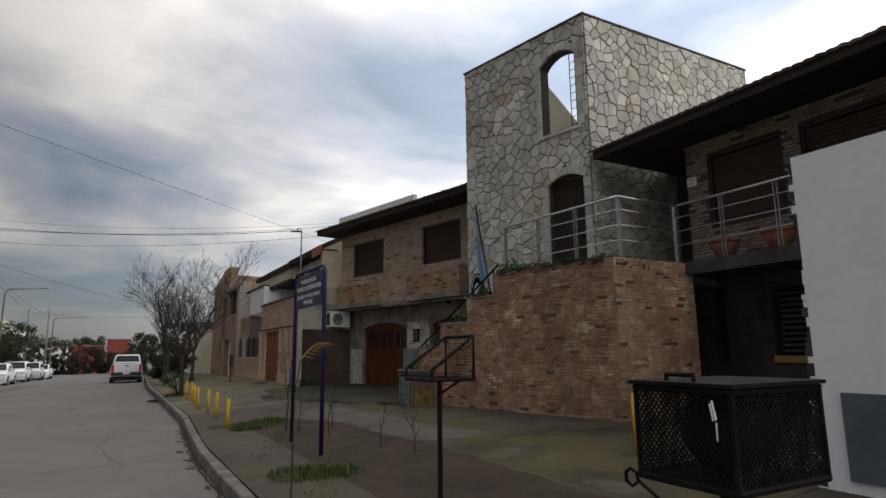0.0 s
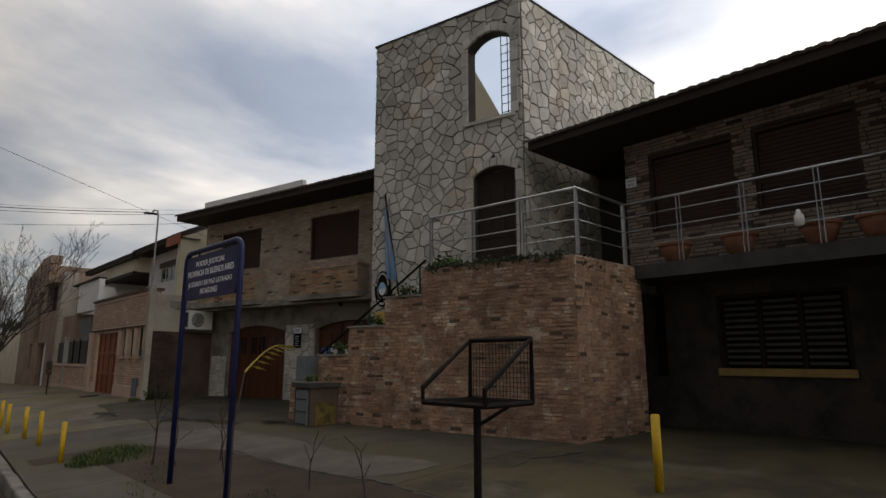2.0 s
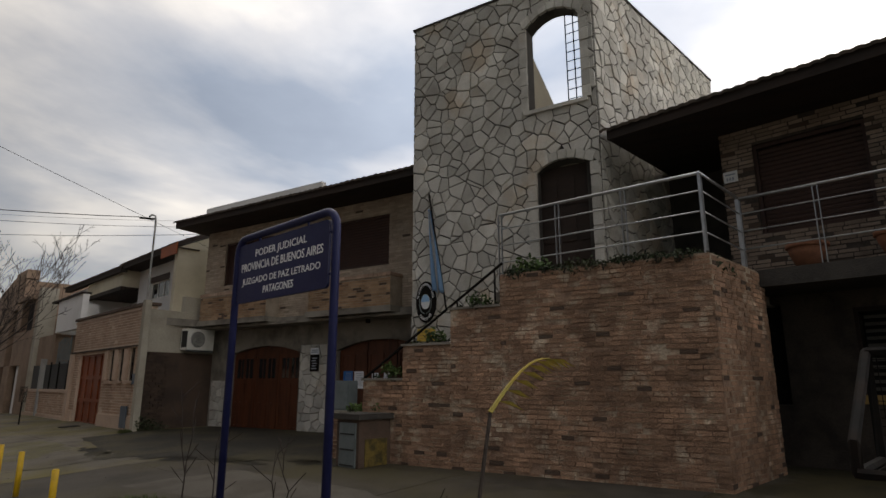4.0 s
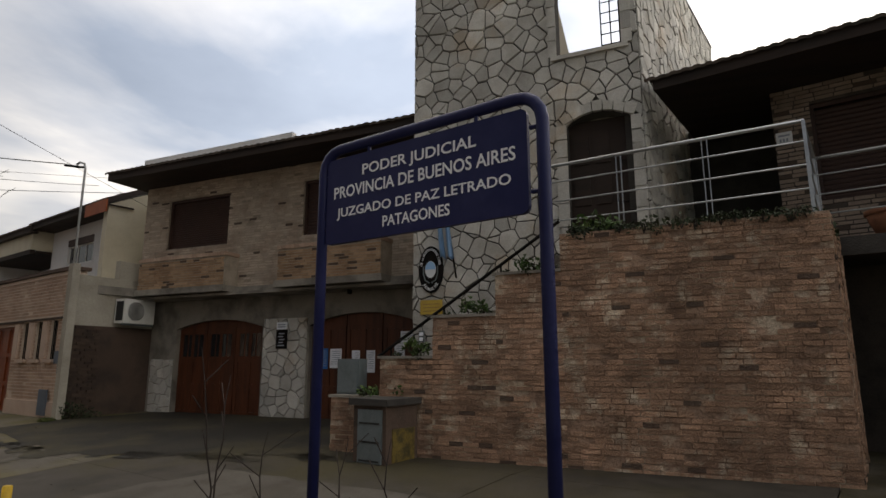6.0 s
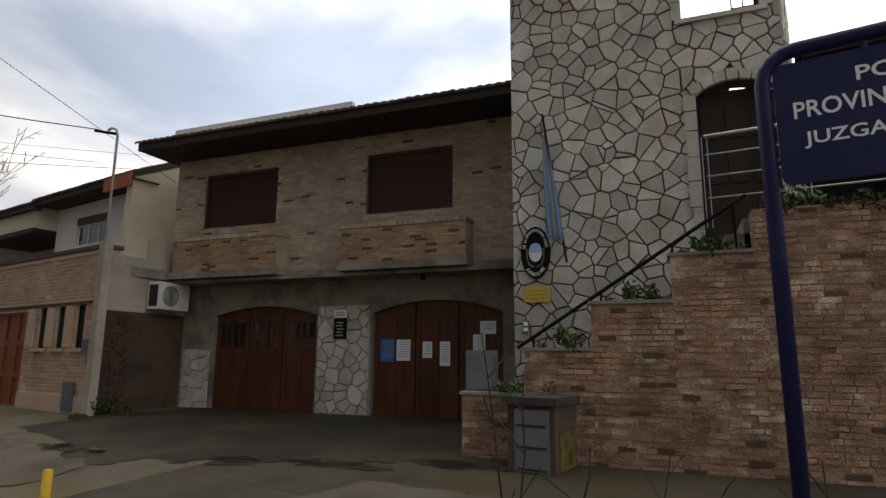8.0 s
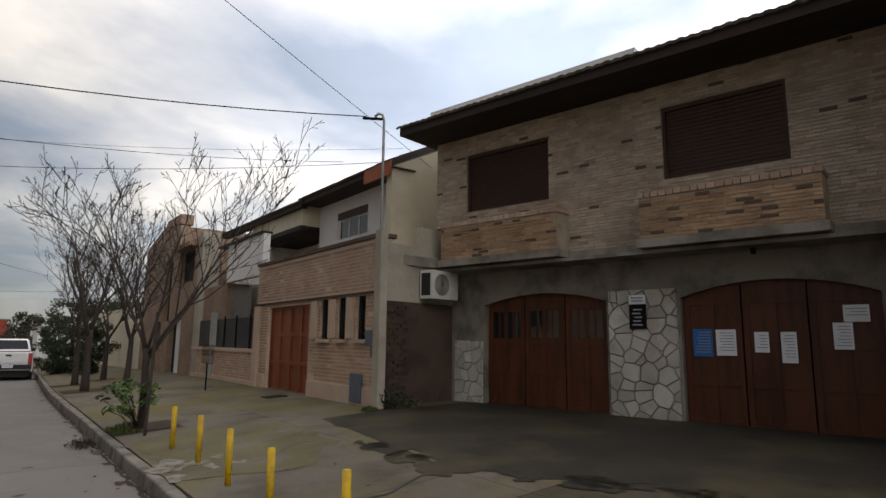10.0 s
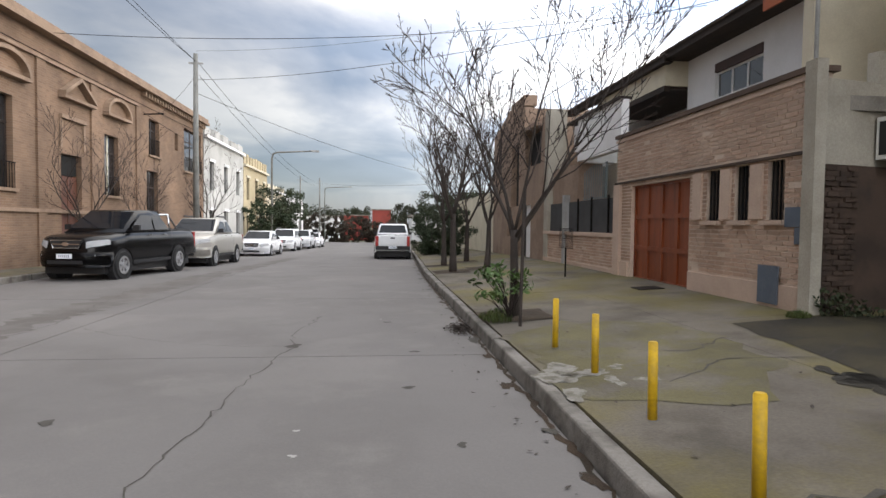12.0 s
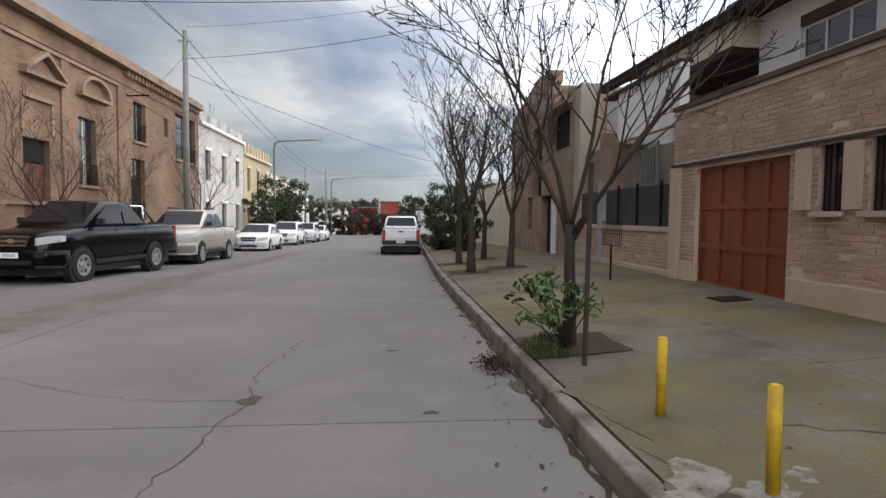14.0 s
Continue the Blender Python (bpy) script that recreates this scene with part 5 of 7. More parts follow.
# ---- court sign on two posts ----
sL, sR = Vector((1.744, 11.145, 0)), Vector((1.466, 9.736, 0))
dx = (sR - sL).normalized()
sm = Matrix(((dx.x, 0, dx.y, sL.x), (dx.y, 0, -dx.x, sL.y), (0, 1, 0, 0), (0, 0, 0, 1)))   # x along the sign, y up, z towards the street
W_ = (sR - sL).length
sign = thing("street_sign", "navy blue court sign with white lettering on two tubular posts", "sign")
zb = zpave(1.25, 10.5) - .05
pth = [(0, zb), (0, 2.63)] + [(.13 - .13 * math.cos(a), 2.63 + .13 * math.sin(a)) for a in (.4, .8, 1.2, 1.57)] + [(W_ - .13 + .13 * math.sin(a), 2.63 + .13 * math.cos(a)) for a in (0, .4, .8, 1.2)] + [(W_, 2.63), (W_, zb)]
bm = bmesh.new(); tube(bm, [sm @ Vector((a, b, 0)) for a, b in pth], .031, 12); part("post_frame", bm, M_NAVY, sign, "navy bent steel tube frame", smooth=True)
P0, P1, PZ0, PZ1 = .040, W_ - .075, 2.19, 2.70
bm = bmesh.new()
cr = .035
rc = []
for cx, cy, a0 in ((P1 - cr, PZ1 - cr, 0), (P0 + cr, PZ1 - cr, 90), (P0 + cr, PZ0 + cr, 180), (P1 - cr, PZ0 + cr, 270)):
    for a in (0, 30, 60, 90):
        rc.append((cx + cr * math.cos(radians(a0 + a)), cy + cr * math.sin(radians(a0 + a))))
prism(bm, rc, "z", -.012, .012, sm)
panel = part("sign_panel", bm, M_NAVY, sign, "flat navy enamel panel")
for a in (.25, .75):
    bm = bmesh.new(); tube(bm, [sm @ Vector((W_ * a, PZ1 - .01, 0)), sm @ Vector((W_ * a, 2.755, 0))], .012, 6); part("bracket", bm, M_NAVY, sign)
for xx in (.03, W_ - .03):
    for zz in (PZ0 + .1, PZ1 - .1):
        bm = bmesh.new(); tube(bm, [sm @ Vector((xx - .035, zz, 0)), sm @ Vector((xx + .035, zz, 0))], .012, 6); part("bracket", bm, M_NAVY, sign)
for body, wd, cap, fy in (("PODER JUDICIAL", .575, .080, .215), ("PROVINCIA DE BUENOS AIRES", .905, .071, .41), ("JUZGADO DE PAZ LETRADO", .865, .071, .665), ("PATAGONES", .335, .062, .835)):
    me = text_mesh(body, 0.1)
    xs = [v.co.x for v in me.vertices]; ys_ = [v.co.y for v in me.vertices]
    sx, sy = wd * (P1 - P0) / (max(xs) - min(xs)), cap / (max(ys_) - min(ys_))
    cx, cy = (max(xs) + min(xs)) / 2, (max(ys_) + min(ys_)) / 2
    for v in me.vertices:
        v.co = sm @ Vector(((P0 + P1) / 2 + (v.co.x - cx) * sx, PZ1 - fy * (PZ1 - PZ0) + (v.co.y - cy) * sy, .0135 + v.co.z * .3))
    me.materials.append(M_LETTER)
    letters(me, panel)

# ---- things along the pavement ----
def bollard(u, v, h=.56, r=.034, m=None):
    b = thing("bollard", "short yellow painted steel bollard standing on the pavement", "bollard", MS @ Matrix.Translation((u, v, zpave(u, v))), group="yellow bollards")
    bm = bmesh.new(); tube(bm, [(0, 0, -.02), (0, 0, h - .01)], r, 14); part("tube", bm, M_YELLOW, b, smooth=True)
    bm = bmesh.new(); tube(bm, [(0, 0, h - .01), (0, 0, h)], [r, r * .8], 14); part("cap", bm, M_YELLOW, b)
    return b


b0 = bollard(.66, 22.67)
for u, v in ((.68, 21.49), (.62, 20.2), (.56, 18.92), (.66, 17.75), (.66, 16.45), (.55, 14.3)):
    copy_thing(b0, MS @ Matrix.Translation((u, v, zpave(u, v))) @ Matrix.Rotation(radians(random.uniform(-2, 2)), 4, "X"))
bollard(3.94, 7.20, .70, .042)


def mesh_panel(bm, a, b, c, d, n, m_, r=.004):
    """Crossed wires on the quad a b c d."""
    a, b, c, d = map(Vector, (a, b, c, d))
    for k in range(1, n):
        t = k / n
        tube(bm, [a.lerp(b, t), d.lerp(c, t)], r, 4, cap=False)
    for k in range(1, m_):
        t = k / m_
        tube(bm, [a.lerp(d, t), b.lerp(c, t)], r, 4, cap=False)


def diamond_panel(bm, a, b, c, d, n, m_, r=.004):
    a, b, c, d = map(Vector, (a, b, c, d))
    P = lambda s, t: a.lerp(b, s).lerp(d.lerp(c, s), t)
    for sgn in (1, -1):
        for k in range(-m_, n + m_):
            pts = []
            for j in range(m_ + 1):
                s = (k + sgn * j + (m_ if sgn < 0 else 0)) / n
                pts.append((s, j / m_))
            run = [P(s, t) for s, t in pts if -1e-6 <= s <= 1 + 1e-6]
            if len(run) > 1:
                tube(bm, run, r, 4, cap=False)


BKM = MS @ Matrix.Translation((.42, 3.86, 1.355)) @ Matrix.Scale(1.055, 4) @ Matrix.Translation((-.65, -3.95, -1.155))
# black expanded-metal litter basket on a post, with scroll ornaments
bk = thing("litter_basket", "black expanded-metal rubbish basket on an iron post", "litter basket", BKM)
u0, u1, v0, v1, z0, z1 = .65, 1.16, 3.54, 3.95, .83, 1.155
bm = bmesh.new()
for z in (z0, z1):
    tube(bm, [(u0, v0, z), (u1, v0, z), (u1, v1, z), (u0, v1, z), (u0, v0, z)], .014, 6)
for u, v in ((u0, v0), (u1, v0), (u1, v1), (u0, v1)):
    tube(bm, [(u, v, z0), (u, v, z1)], .011, 6)
part("basket_frame", bm, M_BLACK, bk)
for q in (((u0, v0, z0), (u0, v1, z0), (u0, v1, z1), (u0, v0, z1)), ((u1, v0, z0), (u1, v1, z0), (u1, v1, z1), (u1, v0, z1)), ((u0, v0, z0), (u1, v0, z0), (u1, v0, z1), (u0, v0, z1)), ((u0, v1, z0), (u1, v1, z0), (u1, v1, z1), (u0, v1, z1))):
    bm = bmesh.new(); diamond_panel(bm, *q, 17 if abs(q[0][1] - q[1][1]) > .3 else 21, 12, .0030); part("mesh_panel", bm, M_BLACK, bk)
boxpart("basket_floor", (u0, v0, z0 - .01, u1, v1, z0 + .005), M_BLACK, bk)
bm = bmesh.new(); tube(bm, [(.88, 3.745, -.15), (.88, 3.745, z0)], .035, 8); part("post", bm, M_BLACK, bk)
for sg in (-1, 1):
    bm = bmesh.new()
    tube(bm, [(.88, 3.745, z0 - .22)] + [(.80, 3.745 + sg * (.06 + .1 * k), z0 - .22 + .05 * k) for k in range(4)] + [(.76, 3.745 + sg * (.36 + .035 * math.sin(a)), z0 - .05 - .035 * math.cos(a)) for a in (0, 1, 2, 3, 4, 5)], .008, 6)
    part("scroll", bm, M_BLACK, bk)
lid = boxpart("basket_lid", (u0 - .02, v0 - .02, z1 + .012, u1 + .02, v1 + .02, z1 + .026), M_BLACK, bk, "flat sheet lid")
bm = bmesh.new(); tube(bm, [(.70, 3.72, z1 + .02), (.70, 3.72, z1 + .05), (.70, 3.84, z1 + .05), (.70, 3.84, z1 + .02)], .010, 6); part("lid_handle", bm, M_BLACK, lid)
# full black bag and a strap in the basket
bag = thing("rubbish_bag", "full black plastic rubbish bag inside the basket", "rubbish bag", BKM @ Matrix.Translation((.90, 3.745, z0 + .01)))
bm = bmesh.new(); bmesh.ops.create_icosphere(bm, subdivisions=3, radius=.165)
for w in bm.verts:
    w.co = Vector((w.co.x * .95, w.co.y * 1.05, (w.co.z + .165) * .88)) * (1 + .10 * noise.noise(w.co * 14))
part("bag_body", bm, M_RUBBER, bag, smooth=True)
strap = thing("white_strap", "white plastic strap tied to the basket", "strap", BKM)
bm = bmesh.new(); tube(bm, [(u0 - .02, 3.60, z1 - .03), (u0 - .025, 3.585, z1 - .09), (u0 - .025, 3.595, z1 - .095), (u0 - .022, 3.607, z1 - .04)], .004, 6); tube(bm, [(u0 - .025, 3.585, z1 - .10), (u0 - .022, 3.588, z1 - .16)], .003, 6); part("strap_loop", bm, M_LETTER, strap)

# open basket frame on a thin post
hp = thing("litter_basket", "black empty litter basket frame with sloping mesh front on a post", "litter basket", MS)
A, B_, UB0, UF0 = 6.69, 7.21, 1.40, .97
zt, zm, zl = 1.64, 1.345, 1.255
bm = bmesh.new()
for v in (A, B_):
    tube(bm, [(UB0, v, zl), (UB0, v, zt), (UF0, v, zm), (UF0, v, zl), (UB0, v, zl)], .017, 6)
for u, z in ((UB0, zl), (UB0, zt), (UF0, zl)):
    tube(bm, [(u, A, z), (u, B_, z)], .017, 6)
part("basket_frame", bm, M_BLACK, hp)
bm = bmesh.new(); mesh_panel(bm, (UB0, A, zl), (UB0, B_, zl), (UB0, B_, zt), (UB0, A, zt), 18, 13, .002); part("mesh_panel", bm, M_BLACK, hp)
bm = bmesh.new(); mesh_panel(bm, (UF0, A, zl), (UF0, B_, zl), (UB0, B_, zl), (UB0, A, zl), 16, 14, .002); part("mesh_panel", bm, M_BLACK, hp)
bm = bmesh.new(); tube(bm, [(1.185, 6.95, zpave(1.2, 7) - .05), (1.185, 6.95, zl)], .024, 8); part("post", bm, M_BLACK, hp)
bm = bmesh.new(); tube(bm, [(1.185, 6.95, zl - .14), (1.31, 6.76, zl)], .012, 6); part("strut", bm, M_BLACK, hp)

# brick meter pillar with a steel door, and a grey box above
mp = thing("meter_pillar", "low mossy brick meter pillar with a grey steel door", "meter pillar", MS)
boxpart("pillar", (4.27, 13.93, .1, 4.87, 14.47, 1.0), M_BRICK_DIM, mp, w=.012)
boxpart("pillar_cap", (4.22, 13.88, 1.0, 4.92, 14.52, 1.08), M_STONE_BED, mp, w=.012)
md2 = boxpart("steel_door", (4.245, 13.99, .32, 4.272, 14.38, .95), M_GALV, mp, "grey steel meter door")
for k, z in enumerate((.34, .56, .78)):
    boxpart("door_louvre", (4.238, 14.02, z, 4.246, 14.35, z + .02), M_PLASTIC, md2, w=0)
boxpart("yellow_patch", (4.38, 13.918, .33, 4.80, 13.9305, .72), M_STAINYEL, mp, "faded yellow paint", w=0)
gb = thing("electric_box", "grey steel electric box standing on the wall end", "electric box")
boxpart("box_body", (6.08, 13.60, 1.085, 6.30, 13.95, 1.57), M_GALV, gb, w=.01)
boxpart("box_door", (6.065, 13.62, 1.11, 6.08, 13.93, 1.54), M_GALV, gb)
plant("weed_tuft", "green weeds on the meter pillar", [(6.05, 13.5, 1.12), (6.0, 13.3, 1.12), (6.0, 12.9, 1.15)], M_LEAF, 60, .035, .11, 31)

# ---- air conditioner, flag, emblem and plates on the walls ----
ac = thing("air_conditioner", "off-white outdoor air conditioner unit on the side wall", "air conditioner", Matrix.Translation((8.96, 21.83, 2.44)))
boxpart("casing", (-.42, -.16, 0, .42, .16, .58), M_AC, ac, w=.02)
bm = bmesh.new()
for r_ in (.06, .10, .14, .18, .22):
    tube(bm, [(-.1 + r_ * math.cos(a * .3142), -.172, .29 + r_ * math.sin(a * .3142)) for a in range(21)], .006, 5, cap=False)
part("fan_grille", bm, M_AC, ac)
bm = bmesh.new(); prism(bm, [(-.1 + .23 * math.cos(a * .3142), .29 + .23 * math.sin(a * .3142)) for a in range(20)], "y", -.166, -.158); part("fan_opening", bm, M_PLASTIC, ac)
boxpart("side_grille", (-.425, -.12, .06, -.419, .12, .52), M_PLASTIC, ac, w=0)
boxpart("bracket", (-.4, -.1, -.05, .45, -.05, 0), M_GALV, ac)

fl = thing("flag", "sky blue and white flag hanging from a black pole", "flag")
bm = bmesh.new(); tube(bm, [(8.22, 13.02, 2.95), (8.02, 13.30, 5.27)], .018, 8); part("pole", bm, M_BLACK, fl)
bm = bmesh.new(); tube(bm, [(8.03, 13.30, 5.25), (8.02, 13.31, 5.36)], [.028, .01], 8); part("finial", bm, M_BLACK, fl)
for k, mt in enumerate((M_FLAGBLUE, M_FLAGWHITE, M_FLAGBLUE)):
    bm = bmesh.new()
    prev = None
    for j in range(25):
        t = j / 24
        top, bot = Vector((8.03, 13.30, 4.98)), Vector((8.14, 13.16, 3.30))
        c = top.lerp(bot, t)
        width = .035 + .105 * math.sin(min(1, t * 1.2) * 1.5)
        cross = []
        for i in range(5):
            s = (k + i / 4) / 3 - .5
            cross.append(bm.verts.new((c.x + .04 * math.sin(s * 9 + t * 3), c.y - s * width * 1.6, c.z + .03 * math.sin(s * 12))))
        if prev:
            for i in range(4):
                bm.faces.new((prev[i], prev[i + 1], cross[i + 1], cross[i]))
        prev = cross
    bmesh.ops.solidify(bm, geom=bm.faces[:], thickness=.004)
    part("flag_stripe", bm, mt, fl, smooth=True)
em = thing("emblem", "black oval court emblem with white ring and light arms", "emblem", Matrix.Translation((8.235, 13.51, 3.13)))


def oval(bm, ry, rz, x0, x1, n=32):
    prism(bm, [(ry * math.cos(2 * math.pi * k / n), rz * math.sin(2 * math.pi * k / n)) for k in range(n)], "x", x0, x1)


bm = bmesh.new(); oval(bm, .235, .42, -.02, .02); part("oval_board", bm, M_BLACK, em)
def ring_text(body, a0, a1, size, flip=False):
    """Letters set one by one along the oval's rim, from angle a0 to a1 (degrees, up is 90)."""
    for k, ch in enumerate(body):
        if ch == " ":
            continue
        a = radians(a0 + (a1 - a0) * (k + .5) / len(body))
        me = text_mesh(ch, size)
        me.materials.append(M_LETTER)
        ob = new("letter", me); ob.parent = em
        y, z = -.185 * math.cos(a), .355 * math.sin(a)
        nrm_a = math.atan2(math.sin(a) * .235, math.cos(a) * .42)
        ob.matrix_local = Matrix.Translation((-.0215, y, z)) @ Matrix(((0, 0, -1, 0), (-1, 0, 0, 0), (0, 1, 0, 0), (0, 0, 0, 1))) @ Matrix.Rotation(nrm_a - math.pi / 2 + (math.pi if flip else 0), 4, "Z")


ring_text("DE LA PROVINCIA DE BUENOS AIRES", 168, 12, .062)
ring_text("JUZGADO DE PAZ", 225, 315, .068, True)
bm = bmesh.new(); oval(bm, .105, .15, -.026, -.02); pt = part("shield", bm, M_FLAGWHITE, em)
bm = bmesh.new(); prism(bm, [(.1 * math.cos(a * math.pi / 12), .145 * math.sin(a * math.pi / 12)) for a in range(13)], "x", -.030, -.026); part("shield_top", bm, M_FLAGBLUE, pt)
for sg in (-1, 1):
    bm = bmesh.new(); tube(bm, [(-.026, sg * .02, -.24), (-.026, sg * .1, -.19), (-.026, sg * .135, -.08), (-.026, sg * .135, .06)], .012, 5); part("laurel", bm, M_GALV, em)
bp = thing("brass_plate", "rectangular brass name plate under the emblem", "plate")
boxpart("plate", (8.22, 13.29, 2.34, 8.245, 13.71, 2.59), M_BRASS, bp, w=.004)
for k in range(3):
    boxpart("text_bar", (8.2185, 13.34, 2.39 + k * .06, 8.2205, 13.66, 2.405 + k * .06), M_OCHRE, bp, w=0)
dbl = thing("door_bell", "small grey door bell box with two white buttons", "door bell"); boxpart("bell_box", (8.22, 13.64, 1.86, 8.25, 13.74, 2.06), M_GALV, dbl)
for z in (1.885, 1.975):
    boxpart("button", (8.212, 13.655, z, 8.22, 13.725, z + .06), M_PAPER, dbl, w=.003)
wp = thing("wall_plaque", "black and white plaque on the stone pier", "plaque")
boxpart("plaque_board", (9.58, 17.71, 1.82, 9.61, 18.0, 2.24), M_BLACK, wp)
boxpart("plaque_header", (9.58, 17.71, 2.25, 9.61, 18.0, 2.41), M_PAPER, wp)
for k in range(5):
    boxpart("text_bar", (9.5785, 17.77 + (k % 2) * .03, 1.88 + k * .065, 9.5805, 17.95 - (k % 3) * .02, 1.905 + k * .065), M_PRINT, wp, w=0)
boxpart("text_bar", (9.5785, 17.75, 2.29, 9.5805, 17.96, 2.32), M_PRINT, wp, w=0)
boxpart("text_bar", (9.5785, 17.75, 2.34, 9.5805, 17.96, 2.37), M_PRINT, wp, w=0)
for y0, y1, z0, z1, mt in ((16.70, 17.0, 1.38, 1.82, M_BLUEPAPER), (16.35, 16.65, 1.40, 1.81, M_PAPER), (15.89, 16.09, 1.46, 1.77, M_PAPER), (15.52, 15.73, 1.31, 1.77, M_PAPER), (14.61, 14.92, 1.91, 2.15, M_PAPER), (14.82, 15.06, 1.52, 1.9, M_PAPER)):
    n_ = thing("paper_notice", "printed paper notice taped to the wooden door", "notice", group="notices on the door")
    boxpart("sheet", (9.750, y0, z0, 9.7525, y1, z1), mt, n_, w=0)
    zz = z1 - .06
    while zz > z0 + .05:
        boxpart("text_bar", (9.7485, y0 + .03, zz, 9.7495, y1 - .03 - random.uniform(0, .06), zz + .012), M_PRINT, n_, w=0)
        zz -= .045
hn = thing("wall_lamp_hook", "small iron bracket under the balcony band", "bracket"); boxpart("bracket_arm", (9.3, 15.9, 2.93, 9.4, 15.96, 3.02), M_BLACK, hn)

# service mast with its bent head
mast = thing("service_mast", "thin grey steel service mast on the end column", "mast", MS)
bm = bmesh.new(); tube(bm, [(4.40, 23.5, 1.8), (4.40, 23.5, 5.95), (4.38, 23.52, 6.08), (4.30, 23.56, 6.10), (4.24, 23.58, 6.03)], .028, 8); part("mast_tube", bm, M_ZINC, mast, smooth=True)
bm = bmesh.new(); tube(bm, [(4.36, 23.5, 5.98), (4.05, 23.745, 6.0)], .03, 6); part("insulator", bm, M_BLACK, mast)
plant("weed_bush", "dark weeds growing at the wall foot", [S(4.55, 23.3, .5), S(4.75, 23.25, .45), S(5.0, 23.2, .35)], M_LEAF_DARK, 110, .04, .2, 41, 1.1)
# ---- trees ----
def bare_tree(name, at, height, seed, label, trunk_r=.09, fork=1.5, spread=.62, levels=5, mat=M_BARK):
    """A leafless tree: a tapered trunk, limbs and many fine twigs."""
    rnd = random.Random(seed)
    t = thing(name, label, "tree", Matrix.Translation(at))
    tr = bmesh.new()
    lean = Vector((rnd.uniform(-.08, .08), rnd.uniform(-.08, .08), 1))
    pts, p = [Vector((0, 0, -.1))], Vector((0, 0, -.1))
    for k in range(6):
        p = p + Vector((lean.x * rnd.uniform(.3, 1.6), lean.y * rnd.uniform(.3, 1.6), 1)) * (fork + .1) / 6
        pts.append(p.copy())
    tube(tr, pts, [trunk_r * (1.25 - .07 * k) if k < 2 else trunk_r * (1.05 - .05 * k) for k in range(7)], 10)
    part("trunk", tr, mat, t, smooth=True)
    twigs = bmesh.new()

    def grow(p, d, length, r, level):
        steps, wig, lift = ((7, .12, .05), (5, .09, .07), (4, .07, .05), (3, .06, .02), (2, .05, .0))[min(level, 4)]
        q, rr = [p.copy()], [r]
        for k in range(steps):
            d = (d + Vector((rnd.gauss(0, wig), rnd.gauss(0, wig), rnd.gauss(lift, wig * .6)))).normalized()
            p = p + d * length / steps
            q.append(p.copy())
            rr.append(r * (1 - .70 * (k + 1) / steps))
            if level < levels and k >= (1 if level < 3 else 0) and (k < steps - 1 or level == 0):
                for _ in range(1 if rnd.random() < (.75, .85, .95, 1, 1)[level] else 2):
                    side = Vector((rnd.gauss(0, 1), rnd.gauss(0, 1), rnd.gauss(.1, .5)))
                    side = (side - d * side.dot(d)).normalized()
                    nd = (d * .75 + side * rnd.uniform(.45, .95) + Vector((0, 0, .28 if level < 2 else .12))).normalized()
                    share = (rnd.uniform(.38, .70), rnd.uniform(.35, .65), rnd.uniform(.22, .5), rnd.uniform(.2, .4), .3)[level]
                    grow(p, nd, length * share, rr[-1] * rnd.uniform(.45, .66), level + 1)
        if level == 0:
            lb = bmesh.new(); tube(lb, q, [max(x, .005) for x in rr], 8); part("limb", lb, mat, t, smooth=True)
        else:
            tube(twigs, q, [max(x, .0048) for x in rr], 6 if level < 2 else 4, cap=False)
    top = pts[-1]
    k0 = rnd.uniform(0, 6)
    n_ = 5
    for k in range(n_):
        a = k0 + 2 * math.pi * k / n_ + rnd.uniform(-.4, .4)
        d = Vector((math.cos(a) * spread, math.sin(a) * spread, 1.0)).normalized()
        grow(top - Vector((0, 0, rnd.uniform(0, .25))), d, (height - fork) * rnd.uniform(.72, 1.0), trunk_r * rnd.uniform(.36, .54), 0)
    tagged(part("twig", twigs, M_TWIG, t), "fine bare twigs", kind="stuff")
    return t


M_FARHEDGE = material("brown tangled hedge", (0.05, 0.036, 0.026), 0.95, scale=0.6, second=(0.035, 0.032, 0.018), amount=0.7, spread=0.25, bump=0.0, island=0.3)
TREE = "leafless street tree with fine twigs in a soil pit"
bare_tree("tree", S(.72, 24.95, zpave(.7, 25)), 4.15, 4, TREE, .070, 1.32, .44, 4)
bare_tree("tree", S(.85, 33.3, zpave(.8, 33.3)), 4.7, 11, TREE, .10, 1.7, .46, 4)
bare_tree("tree", S(.95, 36.6, zpave(.8, 36.5)), 4.3, 17, TREE, .09, 1.6, .44, 4)
bare_tree("tree", S(2.0, 34.1, zpave(1.9, 34)), 4.5, 23, TREE, .09, 1.5, .46, 4)
bare_tree("tree", S(2.0, 38.3, zpave(1.9, 38)), 4.6, 29, TREE, .09, 1.6, .46, 4)
bare_tree("tree", S(-11.0, 51.0, zroad(51) + .1), 5.2, 31, "leafless tree before the white house", .09, 1.3, .6, 4)
bare_tree("tree", S(-11.0, 36.8, zroad(37) + .1), 4.2, 37, "small leafless tree before the old brick house", .06, 1.3, .6, 3)
bare_tree("tree", S(-11.0, 41.5, zroad(41) + .1), 3.4, 39, "small leafless tree before the old brick house", .05, 1.2, .5, 3)
stake = thing("tree_stake", "thin wooden stake beside the street tree", "stake", MS)
bm = bmesh.new(); tube(bm, [(.60, 24.1, .0), (.66, 24.2, 2.0)], .025, 7); part("stake_pole", bm, M_BARK, stake)


